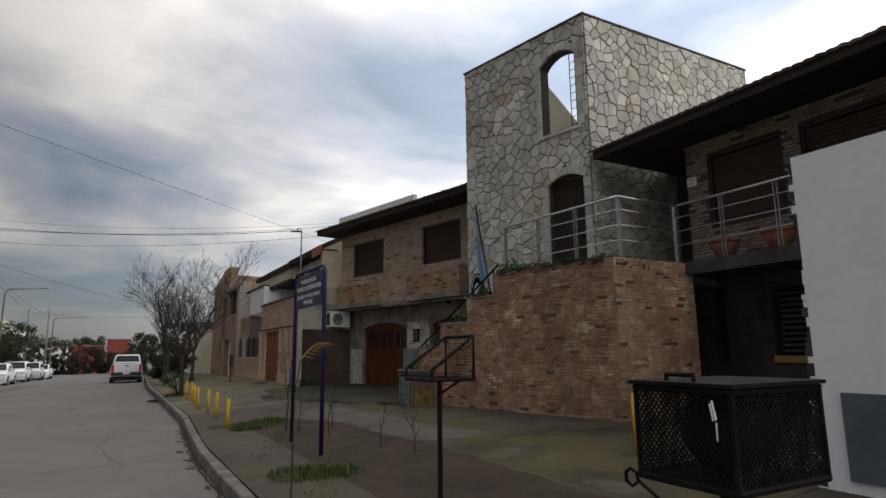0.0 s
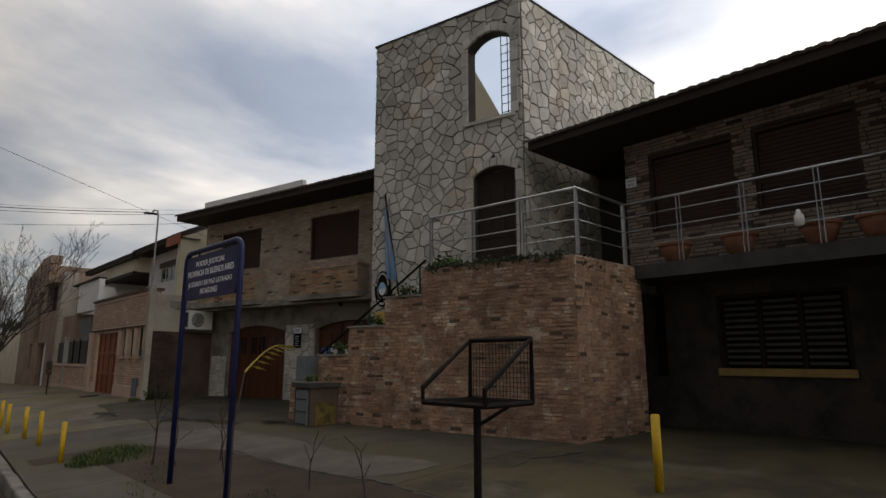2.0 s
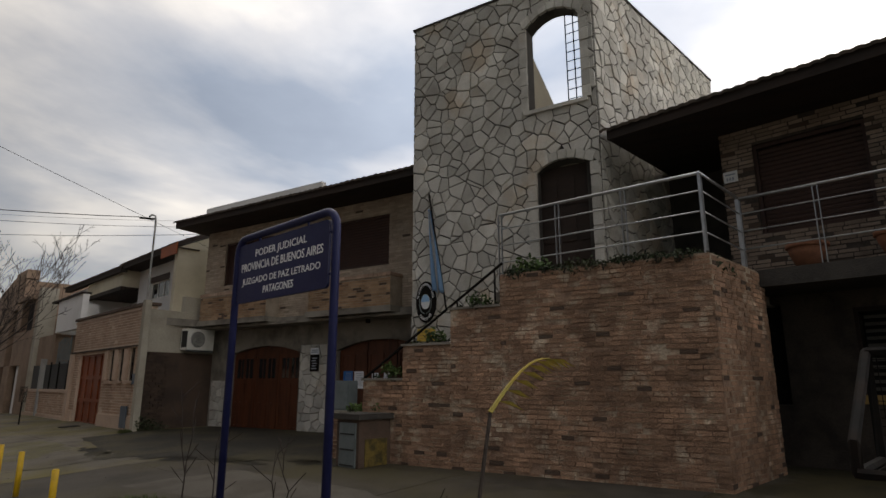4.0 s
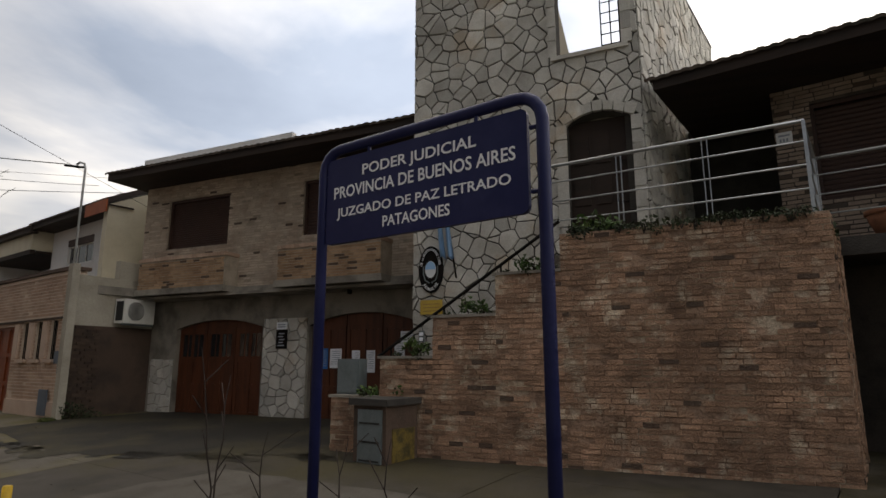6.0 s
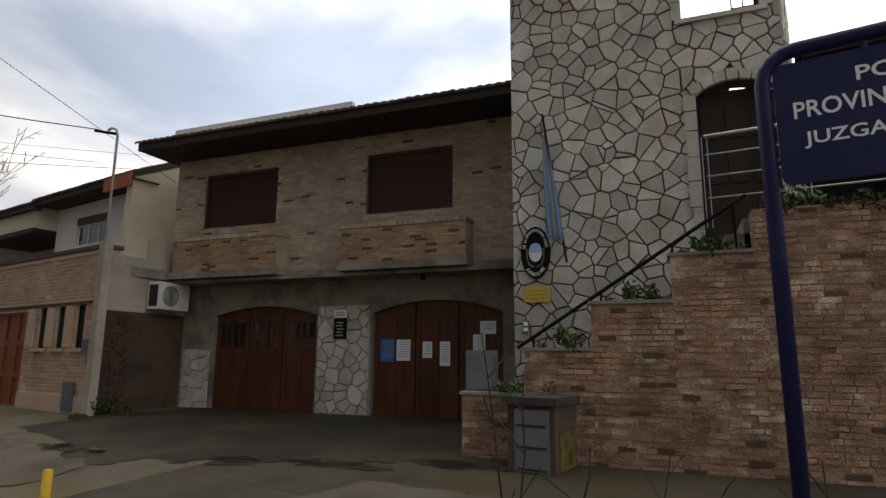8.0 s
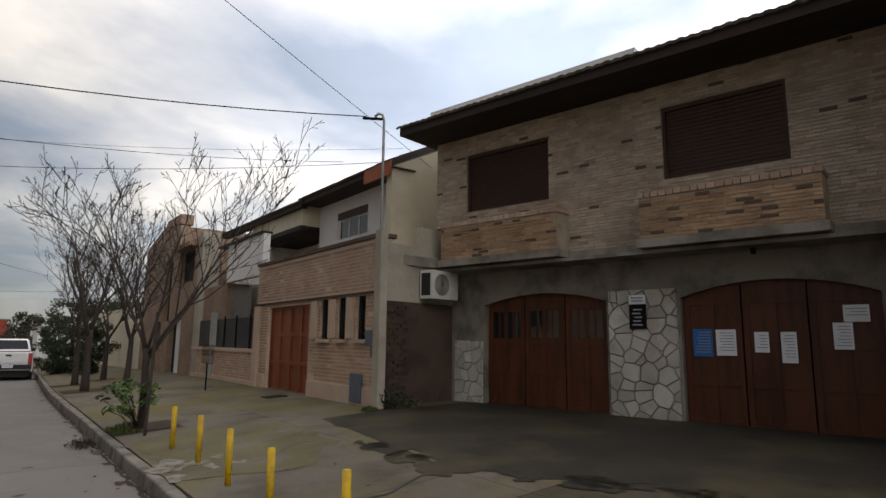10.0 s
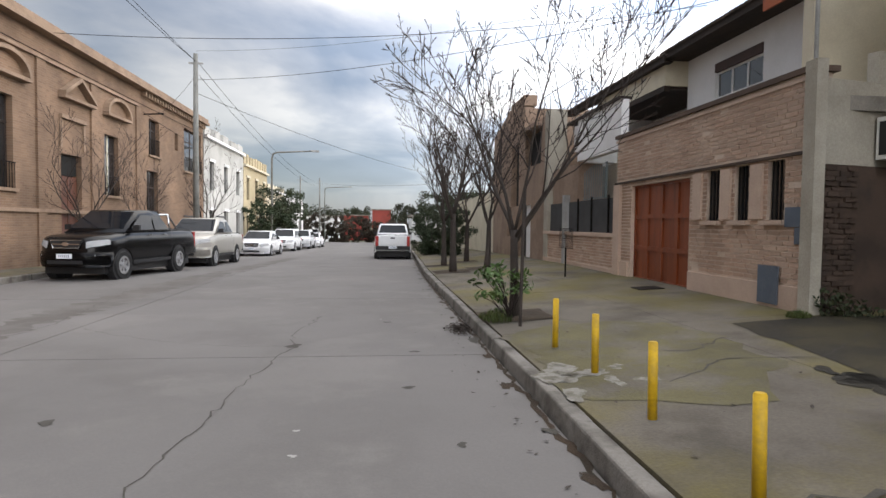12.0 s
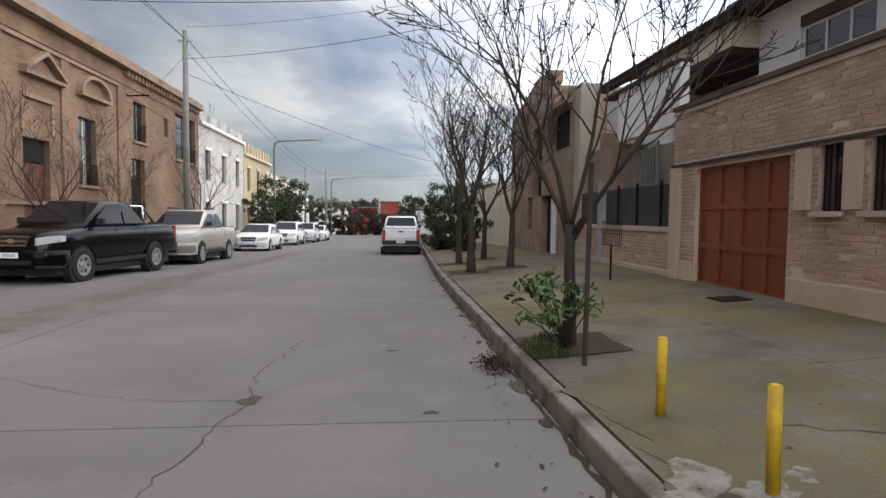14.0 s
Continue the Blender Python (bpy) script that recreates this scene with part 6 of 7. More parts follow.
def leafy(name, at, w, h, seed, label, mat, n=60, leaf=.10, per=60, trunk=.12, base=.3):
    """An evergreen: short trunk, limbs and uneven clumps of leaves with gaps."""
    rnd = random.Random(seed)
    t = thing(name, label, "tree", Matrix.Translation(at))
    tr, cr = bmesh.new(), bmesh.new()
    tube(tr, [(0, 0, -.2), (0.05, 0, h * .35), (0, .05, h * .7)], [trunk, trunk * .8, trunk * .3], 8)
    for k in range(n):
        a, zz = rnd.uniform(0, 6.283), rnd.random()
        z = h * (base + (1 - base) * zz)
        r = w / 2 * math.sin(math.pi * min(1, .22 + .78 * (1 - zz) ** .7 * .9)) * rnd.uniform(.35, 1.1)
        c = Vector((r * math.cos(a), r * math.sin(a), z))
        leaf_clump(cr, c, w * rnd.uniform(.07, .14), per, leaf, rnd, .8)
        if k % 4 == 0:
            tube(tr, [(0, 0, h * base * .8 + rnd.uniform(0, h * .2)), c], [trunk * .35, .01], 5)
    part("trunk", tr, M_BARK, t)
    tagged(part("crown", cr, mat, t), kind="stuff")
    return t


leafy("tree", S(-10.9, 71, zroad(71)), 5.2, 5.2, 3, "dark green evergreen street tree", M_LEAF_DARK, 80, .10, 110)
leafy("tree", S(-10.9, 80, zroad(80)), 4.4, 4.6, 5, "dark green evergreen street tree", M_LEAF_DARK, 60, .12, 80)
leafy("tree", S(-10.9, 64.5, zroad(64)), 2.6, 3.6, 6, "dark green evergreen street tree", M_LEAF_DARK, 40, .08, 80)
leafy("shrub", S(1.5, 47.5, zroad(47)), 2.6, 2.3, 7, "dense dark garden shrub by the kerb", M_LEAF_DARK, 50, .06, 130, .05, .05)
leafy("shrub", S(2.2, 44.5, zroad(44)), 2.2, 2.4, 8, "dense dark garden shrub by the kerb", M_LEAF_DARK, 50, .06, 130, .05, .05)
leafy("shrub", S(2.4, 51, zroad(51)), 3.0, 3.0, 9, "dense dark garden shrub by the kerb", M_LEAF_DARK, 50, .07, 130, .05, .05)
for k, (u, v, w, h) in enumerate(((5, 150, 9, 8.2), (11, 135, 9, 10.0), (-6, 160, 9, 7.6), (15, 118, 9, 9.5), (-14, 150, 12, 7.0), (22, 140, 14, 11))):
    leafy("tree", S(u, v, -2.4), w, h, 50 + k, "far dark tree beyond the end of the street", M_FARWOOD, 70, .22, 110, .3, .12)
for k in range(9):
    leafy("hedge", S(-13 + 2.1 * k, 113 + (k % 3) * 2, -2.4), 3.4, (5.0 if k < 5 else 4.0) + .5 * (k % 2), 70 + k, "dark tangled hedge across the street's end", M_FARHEDGE, 50, .13, 110, .1, .02)

# shrub at the foot of the near tree
sh = thing("shrub", "low leafy green shrub at the foot of the street tree", "shrub", Matrix.Translation(S(.62, 24.75, zpave(.6, 24.7))))
rnd = random.Random(77)
bm, st = bmesh.new(), bmesh.new()
for k in range(26):
    a, r = rnd.uniform(0, 6.283), rnd.uniform(.1, .56)
    c = Vector((r * math.cos(a) - .12, r * math.sin(a) - .05, .28 + rnd.uniform(.1, .55) * (1 - r * .6)))
    tube(st, [(rnd.uniform(-.05, .05), 0, 0), c * .6 + Vector((0, 0, .05)), c], .006, 5)
    leaf_clump(bm, c, .11, 15, .05, rnd, .6)
part("stem", st, M_TWIG, sh)
tagged(part("foliage", bm, M_LEAF, sh), kind="stuff")


def grass(name, label, spots, seed, n=220, h=.13, mat=M_GRASS):
    rnd = random.Random(seed)
    bm = bmesh.new()
    for u, v, r in spots:
        for _ in range(int(n * max(.2, r))):
            a, q = rnd.uniform(0, 6.283), r * math.sqrt(rnd.random())
            p = S(u + q * math.cos(a), v + q * math.sin(a)); p.z = zpave(u, v) + .005
            b = rnd.uniform(0, 6.283); ln = h * rnd.uniform(.4, 1.3) * (1.15 - q / r * .6)
            d = Vector((math.cos(b), math.sin(b), 0))
            s = Vector((-d.y, d.x, 0)) * .006
            k = rnd.uniform(.1, .8)
            v0, v1 = bm.verts.new(p - s), bm.verts.new(p + s)
            v2, v3 = bm.verts.new(p + d * ln * k * .4 + Vector((0, 0, ln * .6)) + s * .7), bm.verts.new(p + d * ln * k * .4 + Vector((0, 0, ln * .6)) - s * .7)
            v4 = bm.verts.new(p + d * ln * k + Vector((0, 0, ln * .95)))
            bm.faces.new((v0, v1, v2, v3)); bm.faces.new((v3, v2, v4))
    ob = part(name, bm, mat)
    return tagged(ob, label, "grass", kind="stuff")


grass("grass", "tufts of green grass in the soil strip", [(1.15, 14.0, .55), (1.4, 14.4, .4), (.62, 9.2, .45), (.9, 9.0, .35), (.8, 13.8, .3)], 1, 1500, .12)
grass("grass", "tufts of green grass in the soil strip", [(.5 + .25 * (k % 5), 5.3 + .55 * k, .28) for k in range(15)], 2, 160, .05)
grass("grass", "green grass in the tree pit", [(.4, 24.6, .22), (.35, 24.9, .2), (.6, 25.2, .25)], 3, 900, .12)
grass("grass", "moss and grass along the wall foot", [(4.2 - .02 * k, 23.35 - .0 * k, .14) for k in range(4)], 5, 600, .1)
# dry weed stalks
for k, (u, v, h) in enumerate(((1.3, 12.9, 1.3), (1.5, 12.6, .9), (1.9, 10.0, .55), (1.7, 11.6, .9), (2.0, 12.4, .8), (2.1, 9.3, .5), (1.35, 13.0, 1.5))):
    w = thing("weed_stalk", "dry thin weed stalk standing in the soil", "weed", Matrix.Translation(S(u, v, zpave(u, v))))
    rnd = random.Random(k)
    bm = bmesh.new()
    p = Vector((0, 0, 0)); pts = [p.copy()]
    for j in range(6):
        p = p + Vector((rnd.uniform(-.05, .05), rnd.uniform(-.05, .05), h / 6)); pts.append(p.copy())
    tube(bm, pts, [.009 - .001 * j for j in range(7)], 5)
    part("stalk", bm, M_TWIG, w)
    for j in (2, 3, 4, 5):
        bm = bmesh.new(); tube(bm, [pts[j], pts[j] + Vector((rnd.uniform(-.2, .2), rnd.uniform(-.2, .2), .16))], .004, 4)
        part("side_shoot", bm, M_TWIG, w)
# young palm with a yellow frond by the sign
PALM_U, PALM_V = .12, 8.0
pm = thing("young_palm", "thin young palm with one yellowed arching frond", "palm", Matrix.Translation(S(PALM_U, PALM_V, zpave(PALM_U, PALM_V))))
bm = bmesh.new(); stem = [(0, 0, 0), (.02, .03, .5), (.03, .04, 1.05), (.06, .0, 1.38)]
tube(bm, stem, [.011, .009, .007, .006], 7); part("stem", bm, M_BARK, pm)
bm = bmesh.new()
arc = [Vector((.06 + .024 * k, -.016 * k, 1.38 + .17 * math.sin(k * .21))) for k in range(9)]
tube(bm, arc, [.008 - .0007 * k for k in range(9)], 5)
for k in range(1, 9):
    for sg in (-1, 1):
        a = arc[k]; tip = a + Vector((sg * .05 + .07, -.05 + sg * .03, -.03))
        vs = [bm.verts.new(x) for x in (a, a.lerp(tip, .4) + Vector((0, .012, .01)), tip, a.lerp(tip, .4) - Vector((0, .012, -.01)))]
        bm.faces.new(vs)
part("frond", bm, M_PALM, pm)
# heap of dry leaves and twigs in the gutter
dl = thing("leaf_heap", "small heap of dry twigs and leaves in the gutter", "leaf litter", kind="stuff")
bm = bmesh.new(); rnd = random.Random(8)
for _ in range(150):
    u, v = -.14 + rnd.gauss(0, .09), 24.8 + rnd.gauss(0, .22)
    p = S(min(u, -.01), v, zroad(v) + .02 + abs(rnd.gauss(0, .025)))
    d = Vector((rnd.gauss(0, 1), rnd.gauss(0, 1), rnd.gauss(0, .3))).normalized()
    if rnd.random() < .4:
        tube(bm, [p - d * .09, p + d * .09], .004, 4)
    else:
        leaf_clump(bm, p, .02, 2, .025, rnd)
tagged(part("litter", bm, M_BARK, dl), kind="stuff")
# scattered dry leaves on the pavement and along the gutter
bm = bmesh.new(); rnd = random.Random(18)
for _ in range(420):
    u, v = (rnd.uniform(.3, 4.2), rnd.uniform(12, 32)) if rnd.random() < .6 else (-abs(rnd.gauss(0, .35)), rnd.uniform(10, 34))
    z = zpave(u, v) if u > 0 else zroad(v)
    p = S(u, v, z + .014); a = rnd.uniform(0, 6.28); s = rnd.uniform(.012, .032)
    dv, dw = Vector((math.cos(a), math.sin(a), rnd.uniform(-.2, .2))) * s, Vector((-math.sin(a), math.cos(a), rnd.uniform(-.1, .3))) * s * .5
    bm.faces.new([bm.verts.new(x) for x in (p - dv, p + dw, p + dv, p - dw)])
tagged(part("fallen_leaves", bm, M_BARK), "scattered dry leaves and grit on the pavement", "leaf litter", kind="stuff")
# ---- parked vehicles ----
def loft(bm, rings):
    rs = [[bm.verts.new((x, y, z)) for x, z in pts] for y, pts in rings]
    k = len(rs[0])
    for a, b in zip(rs, rs[1:]):
        for i in range(k):
            bm.faces.new((a[i], a[(i + 1) % k], b[(i + 1) % k], b[i]))
    bm.faces.new(rs[0][::-1]); bm.faces.new(rs[-1])


def body_ring(w, zb, zt, crown=.03):
    half = [(w - .13, zb), (w - .03, zb + .07), (w, zb + .20), (w, zt - .30), (w - .018, zt - .16), (w - .05, zt - .06), (w - .12, zt - .01), (w * .5, zt + crown * .8)]
    return [(-x, z) for x, z in half] + [(0, zt + crown)] + [(x, z) for x, z in half[::-1]]


def nose(w, y, deep=.55, blunt=.60):
    """Half width of the rounded front at a distance y behind its tip."""
    return w * (blunt + (1 - blunt) * (1 - (1 - min(max(y, 0) / deep, 1)) ** 2.6))


def cabin_ring(wb, wt, zb, zr):
    half = [(wb, zb), (wt + .03, zr - .10), (wt - .06, zr)]
    return [(-x, z) for x, z in half] + [(x, z) for x, z in half[::-1]]


def quad(bm, pts, d, n):
    n = Vector(n).normalized()
    a = [bm.verts.new(Vector(p)) for p in pts]
    b = [bm.verts.new(Vector(p) + n * d) for p in pts]
    k = len(pts)
    bm.faces.new(a[::-1]); bm.faces.new(b)
    for i in range(k):
        bm.faces.new((a[i], a[(i + 1) % k], b[(i + 1) % k], b[i]))


def vehicle(name, label, category, paint, m, L, W, H, belt, hood, ws0, ws1, rf1, rw1, axles, tyre=.36, pickup=False, bar=False, zb=.30, rack=False):
    """A parked vehicle, nose at y = 0: body shell, glasshouse, glass, lamps, bumpers, mirrors and four wheels."""
    c = thing(name, label, category, m)
    w = W / 2
    bm = bmesh.new()
    tail = belt if pickup else belt - .05
    rings = []
    for y, drop in ((0, .27), (.02, .22), (.06, .165), (.12, .125), (.22, .09), (.36, .06), (.52, .04), (.75, .02), (ws0 - .08, -.01)):
        rings.append((y, body_ring(nose(w, y), zb + .10 * max(0, 1 - y / .3), hood - drop, .035)))
    for y, zt in ((ws0 + .06, belt - .01), (ws0 + .3, belt), (L * .55, belt + .005), (L * .75, belt), (L - .5, tail)):
        rings.append((y, body_ring(w, zb, zt, .0)))
    for y, k, zt in ((L - .2, .99, tail - .01), (L - .07, .97, tail - .03), (L - .015, .95, tail - .06), (L, .92, tail - .12)):
        rings.append((y, body_ring(w * k, zb + .05, zt, .0)))
    loft(bm, rings)
    part("body", bm, paint, c, smooth=True)
    bm = bmesh.new()
    loft(bm, [(ws0, cabin_ring(w - .06, w - .10, belt - .03, belt + .02)), (ws1, cabin_ring(w - .06, w - .20, belt - .03, H - .03)), ((ws1 + rf1) / 2, cabin_ring(w - .06, w - .19, belt - .03, H)), (rf1, cabin_ring(w - .06, w - .20, belt - .03, H - .03)), (rw1, cabin_ring(w - .07, w - .12, belt - .03, belt + .03))])
    bevel(bm, .025, 2)
    cab = part("cabin", bm, paint, c, smooth=True)
    t0, t1 = .10, .88
    A, B = Vector((0, ws0, belt + .02)), Vector((0, ws1, H - .03))
    bm = bmesh.new(); p, q = A.lerp(B, .08), A.lerp(B, .93)
    quad(bm, [(-(w - .16), p.y, p.z), (w - .16, p.y, p.z), (w - .27, q.y, q.z), (-(w - .27), q.y, q.z)], .012, (0, -(B - A).z, (B - A).y)); part("windscreen", bm, M_CARGLASS, cab)
    A, B = Vector((0, rw1, belt + .03)), Vector((0, rf1, H - .03))
    bm = bmesh.new(); p, q = A.lerp(B, .15), A.lerp(B, .90)
    quad(bm, [(w - .18, p.y, p.z), (-(w - .18), p.y, p.z), (-(w - .28), q.y, q.z), (w - .28, q.y, q.z)], .012, (0, (A - B).y * 0 + 1, .5)); part("rear_window", bm, M_CARGLASS, cab)
    mid = (ws1 + rf1) / 2 + .05
    for sg in (-1, 1):
        for a0, a1, b0, b1 in ((ws0 + .22, mid - .04, ws1 + .06, mid - .05), (mid + .04, rw1 - (.12 if not pickup else .02), mid + .04, rf1 - .05)):
            bm = bmesh.new()
            zlo, zhi = belt + .03, H - .15
            xl, xh = w - .058, w - .165
            pts = [(sg * xl, a0, zlo), (sg * xl, a1, zlo), (sg * xh, b1, zhi), (sg * xh, b0, zhi)]
            quad(bm, pts if sg > 0 else pts[::-1], .012, (sg, 0, .3)); part("side_window", bm, M_CARGLASS, cab)
        bm = bmesh.new(); box(bm, sg * (w + .06) - .09, ws0 + .32, belt + .02, sg * (w + .06) + .09, ws0 + .42, belt + .17); bevel(bm, .025); part("mirror", bm, paint if not pickup else M_PLASTIC, c)
        for y in axles:
            bm = bmesh.new(); prism(bm, [(y + (tyre + .075) * math.cos(a), tyre + (tyre + .075) * math.sin(a)) for a in (2 * math.pi * k / 24 for k in range(24))], "x", sg * (w - .22), sg * (w + .006)); part("wheel_arch", bm, M_PLASTIC, c)
            bm = bmesh.new()
            for k in range(13):
                a, b = math.pi * (k / 13) , math.pi * ((k + 1) / 13)
                R0, R1 = tyre + .07, tyre + .115
                prism(bm, [(y + R0 * math.cos(a), tyre + R0 * math.sin(a)), (y + R1 * math.cos(a), tyre + R1 * math.sin(a)), (y + R1 * math.cos(b), tyre + R1 * math.sin(b)), (y + R0 * math.cos(b), tyre + R0 * math.sin(b))], "x", sg * (w - .05), sg * (w + .02))
            bmesh.ops.remove_doubles(bm, verts=bm.verts[:], dist=.001)
            part("fender_flare", bm, paint, c)
            wh = new("wheel"); wh.parent = c; wh.location = (sg * (w - .065), y, tyre)
            bm = bmesh.new(); prof = [(-.11, .21), (-.11, tyre - .03), (-.08, tyre), (.08, tyre), (.11, tyre - .03), (.11, .21)]
            n = 24
            rr = [[bm.verts.new((x, r * math.cos(2 * math.pi * k / n), r * math.sin(2 * math.pi * k / n))) for k in range(n)] for x, r in prof]
            for a, b in zip(rr, rr[1:]):
                for k in range(n):
                    bm.faces.new((a[k], a[(k + 1) % n], b[(k + 1) % n], b[k]))
            part("tyre", bm, M_RUBBER, wh)
            rr_ = tyre * .63
            bm = bmesh.new(); prism(bm, [(rr_ * math.cos(2 * math.pi * k / n), rr_ * math.sin(2 * math.pi * k / n)) for k in range(n)], "x", sg * .03, sg * .06); part("brake_drum", bm, M_PLASTIC, wh)
            bm = bmesh.new()
            for k in range(n):
                a, b = 2 * math.pi * k / n, 2 * math.pi * (k + 1) / n
                prism(bm, [(q * math.cos(z), q * math.sin(z)) for q, z in ((rr_ * .80, a), (rr_ * 1.02, a), (rr_ * 1.02, b), (rr_ * .80, b))], "x", sg * .06, sg * .112)
            for k in range(6):
                box(bm, sg * .062, -.042, .03, sg * .094, .042, rr_ * .85, Matrix.Rotation(2 * math.pi * k / 6, 4, "X"))
            prism(bm, [(.075 * math.cos(2 * math.pi * k / 12), .075 * math.sin(2 * math.pi * k / 12)) for k in range(12)], "x", sg * .06, sg * .118)
            part("rim", bm, M_RIM, wh)
        bm = bmesh.new()
        ys = [-.012, .0, .03, .07, .13, .21, .30, .40]
        xs = [w * .56] + [nose(w, y) + .004 for y in ys[1:]]
        lo = [bm.verts.new((sg * x, y - .004, hood - .37 + .10 * k / 7)) for k, (x, y) in enumerate(zip(xs, ys))]
        hi = [bm.verts.new((sg * (x - .02), y + .03, hood - .20 + .07 * k / 7 - (.03 if k == 7 else 0))) for k, (x, y) in enumerate(zip(xs, ys))]
        for k in range(7):
            bm.faces.new((lo[k], lo[k + 1], hi[k + 1], hi[k]))
        bmesh.ops.solidify(bm, geom=bm.faces[:], thickness=.02 * sg)
        part("headlight", bm, M_HEADLAMP, c, smooth=True)
        bm = bmesh.new(); box(bm, sg * (w - .12) - .08, L - .10, .72, sg * (w - .12) + .08, L + .012, belt - .06); bevel(bm, .02); part("tail_light", bm, M_REDLAMP, c)
        bm = bmesh.new(); prism(bm, [(sg * w * .72 + .055 * math.cos(q * .628), zb + .24 + .045 * math.sin(q * .628)) for q in range(10)], "y", .05, .10); part("fog_light", bm, M_HEADLAMP, c)
    bm = bmesh.new(); prism(bm, [(-w * .36, hood - .36), (w * .36, hood - .36), (w * .45, hood - .17), (-w * .45, hood - .17)], "y", -.035, .06); g = part("grille", bm, M_PLASTIC, c)
    bm = bmesh.new(); tube(bm, [(-w * .36, -.04, hood - .36), (w * .36, -.04, hood - .36), (w * .45, -.02, hood - .17), (-w * .45, -.02, hood - .17), (-w * .36, -.04, hood - .36)], .018, 6); part("grille_surround", bm, M_CHROME if pickup else M_PLASTIC, g)
    boxpart("grille_bar", (-w * .38, -.05, hood - .275, w * .38, -.03, hood - .25), M_CHROME if pickup else paint, g, w=.004)
    bm = bmesh.new(); prism(bm, [(.09 * math.cos(q * .524), hood - .262 + .055 * math.sin(q * .524)) for q in range(12)], "y", -.058, -.04); part("badge", bm, M_CHROME, g, "plain oval chrome badge")
    bm = bmesh.new()
    rows = []
    for z, out in ((zb - .06, .0), (zb + .04, .05), (zb + .22, .065), (zb + .33, .03)):
        pl_ = [(-.02 - out, w * .55)] + [(y - out * .6, nose(w, y) + out * .4) for y in (.0, .04, .10, .20, .34, .52)]
        rows.append([bm.verts.new((-x, y, z)) for y, x in pl_[::-1]] + [bm.verts.new((x, y, z)) for y, x in pl_])
    for r0, r1 in zip(rows, rows[1:]):
        for k in range(len(r0) - 1):
            bm.faces.new((r0[k], r0[k + 1], r1[k + 1], r1[k]))
    bmesh.ops.solidify(bm, geom=bm.faces[:], thickness=.03)
    fb = part("front_bumper", bm, paint, c, smooth=True)
    boxpart("bumper_intake", (-w * .5, -.10, zb + .03, w * .5, -.05, zb + .12), M_PLASTIC, fb, w=0)
    bm = bmesh.new(); box(bm, -w * .95, L - .14, zb + .10, w * .95, L + .09, zb + .30); bevel(bm, .04, 2); part("rear_bumper", bm, M_PLASTIC if pickup else paint, c)
    for y, s_ in ((-.10, -1), (L + .095, 1)):
        pl = boxpart("number_plate", (-.2, min(y, y + s_ * .01), zb + .17, .2, max(y, y + s_ * .01), zb + .29), M_PAPER, c, w=.003)
        for k in range(6):
            boxpart("plate_bar", (-.15 + k * .05, y + s_ * .011 - .001, zb + .20, -.12 + k * .05, y + s_ * .011 + .001, zb + .26), M_PRINT, pl, w=0)
    for sg in (-1, 1):
        for y in ((ws0 + mid) / 2 + .35, mid + .45):
            boxpart("door_handle", (sg * (w + .012) - .012, y, belt - .12, sg * (w + .012) + .012, y + .16, belt - .09), M_CHROME if pickup else paint, c, w=.006)
        boxpart("sill", (sg * (w - .01) - .03, axles[0] + .5, zb - .04, sg * (w - .01) + .03, axles[1] - .5, zb + .06), M_PLASTIC, c)
        if pickup:
            boxpart("bed_seam", (sg * (w + .003) - .002, rw1 + .03, zb + .1, sg * (w + .003) + .002, rw1 + .045, belt - .05), M_PLASTIC, c, w=0)
    boxpart("underbody", (-w + .12, .3, .18, w - .12, L - .3, zb + .04), M_PLASTIC, c, w=0)
    if pickup:
        boxpart("bed_liner", (-w + .14, rw1 + .10, belt - .02, w - .14, L - .12, belt + .016), M_PLASTIC, c)
        boxpart("tailgate", (-w + .28, L - .04, zb + .42, w - .28, L + .016, belt - .05), paint, c, w=.012)
        boxpart("gate_handle", (-.11, L + .016, belt - .2, .11, L + .03, belt - .13), M_PLASTIC, c)
    if bar:
        bm = bmesh.new()
        for s_ in (-1, 1):
            tube(bm, [(s_ * (w - .12), rw1 + .15, belt), (s_ * (w - .22), rw1 + .2, H - .12), (s_ * (w - .18), rw1 + .75, belt + .02)], .03, 8)
        tube(bm, [(-(w - .22), rw1 + .2, H - .12), (w - .22, rw1 + .2, H - .12)], .03, 8)
        part("roll_bar", bm, M_CHROME, c, smooth=True)
    if rack:
        for s_ in (-1, 1):
            bm = bmesh.new(); tube(bm, [(s_ * (w - .28), ws1 + .1, H + .06), (s_ * (w - .28), rf1, H + .06)], .035, 6); part("roof_rail", bm, M_PLASTIC, c)
    return c


P_BLACK = material("black car paint", (0.0025, 0.0025, 0.003), 0.2, scale=2, bump=0.0, spread=0.05, spec=0.32)
P_SILVER = material("silver beige car paint", (0.42, 0.40, 0.36), 0.32, metal=0.4, scale=2, bump=0.0, spread=0.04, spec=0.5)
P_WHITE = material("white car paint", (0.72, 0.72, 0.72), 0.28, scale=2, bump=0.0, spread=0.03, spec=0.5)
P_PALE = material("pale grey car paint", (0.55, 0.56, 0.57), 0.3, scale=2, bump=0.0, spread=0.03, spec=0.5)


def parked(u, v, turn=False):
    return MS @ Matrix.Translation((u, v, zroad(v + 2))) @ Matrix.Rotation(math.pi if turn else 0, 4, "Z") @ Matrix.Rotation(radians(-1.0 if v > 34 and not turn else (1.0 if turn else 0)), 4, "X") @ Matrix.Rotation(radians(-1.5 if not turn else -1.5), 4, "Z")


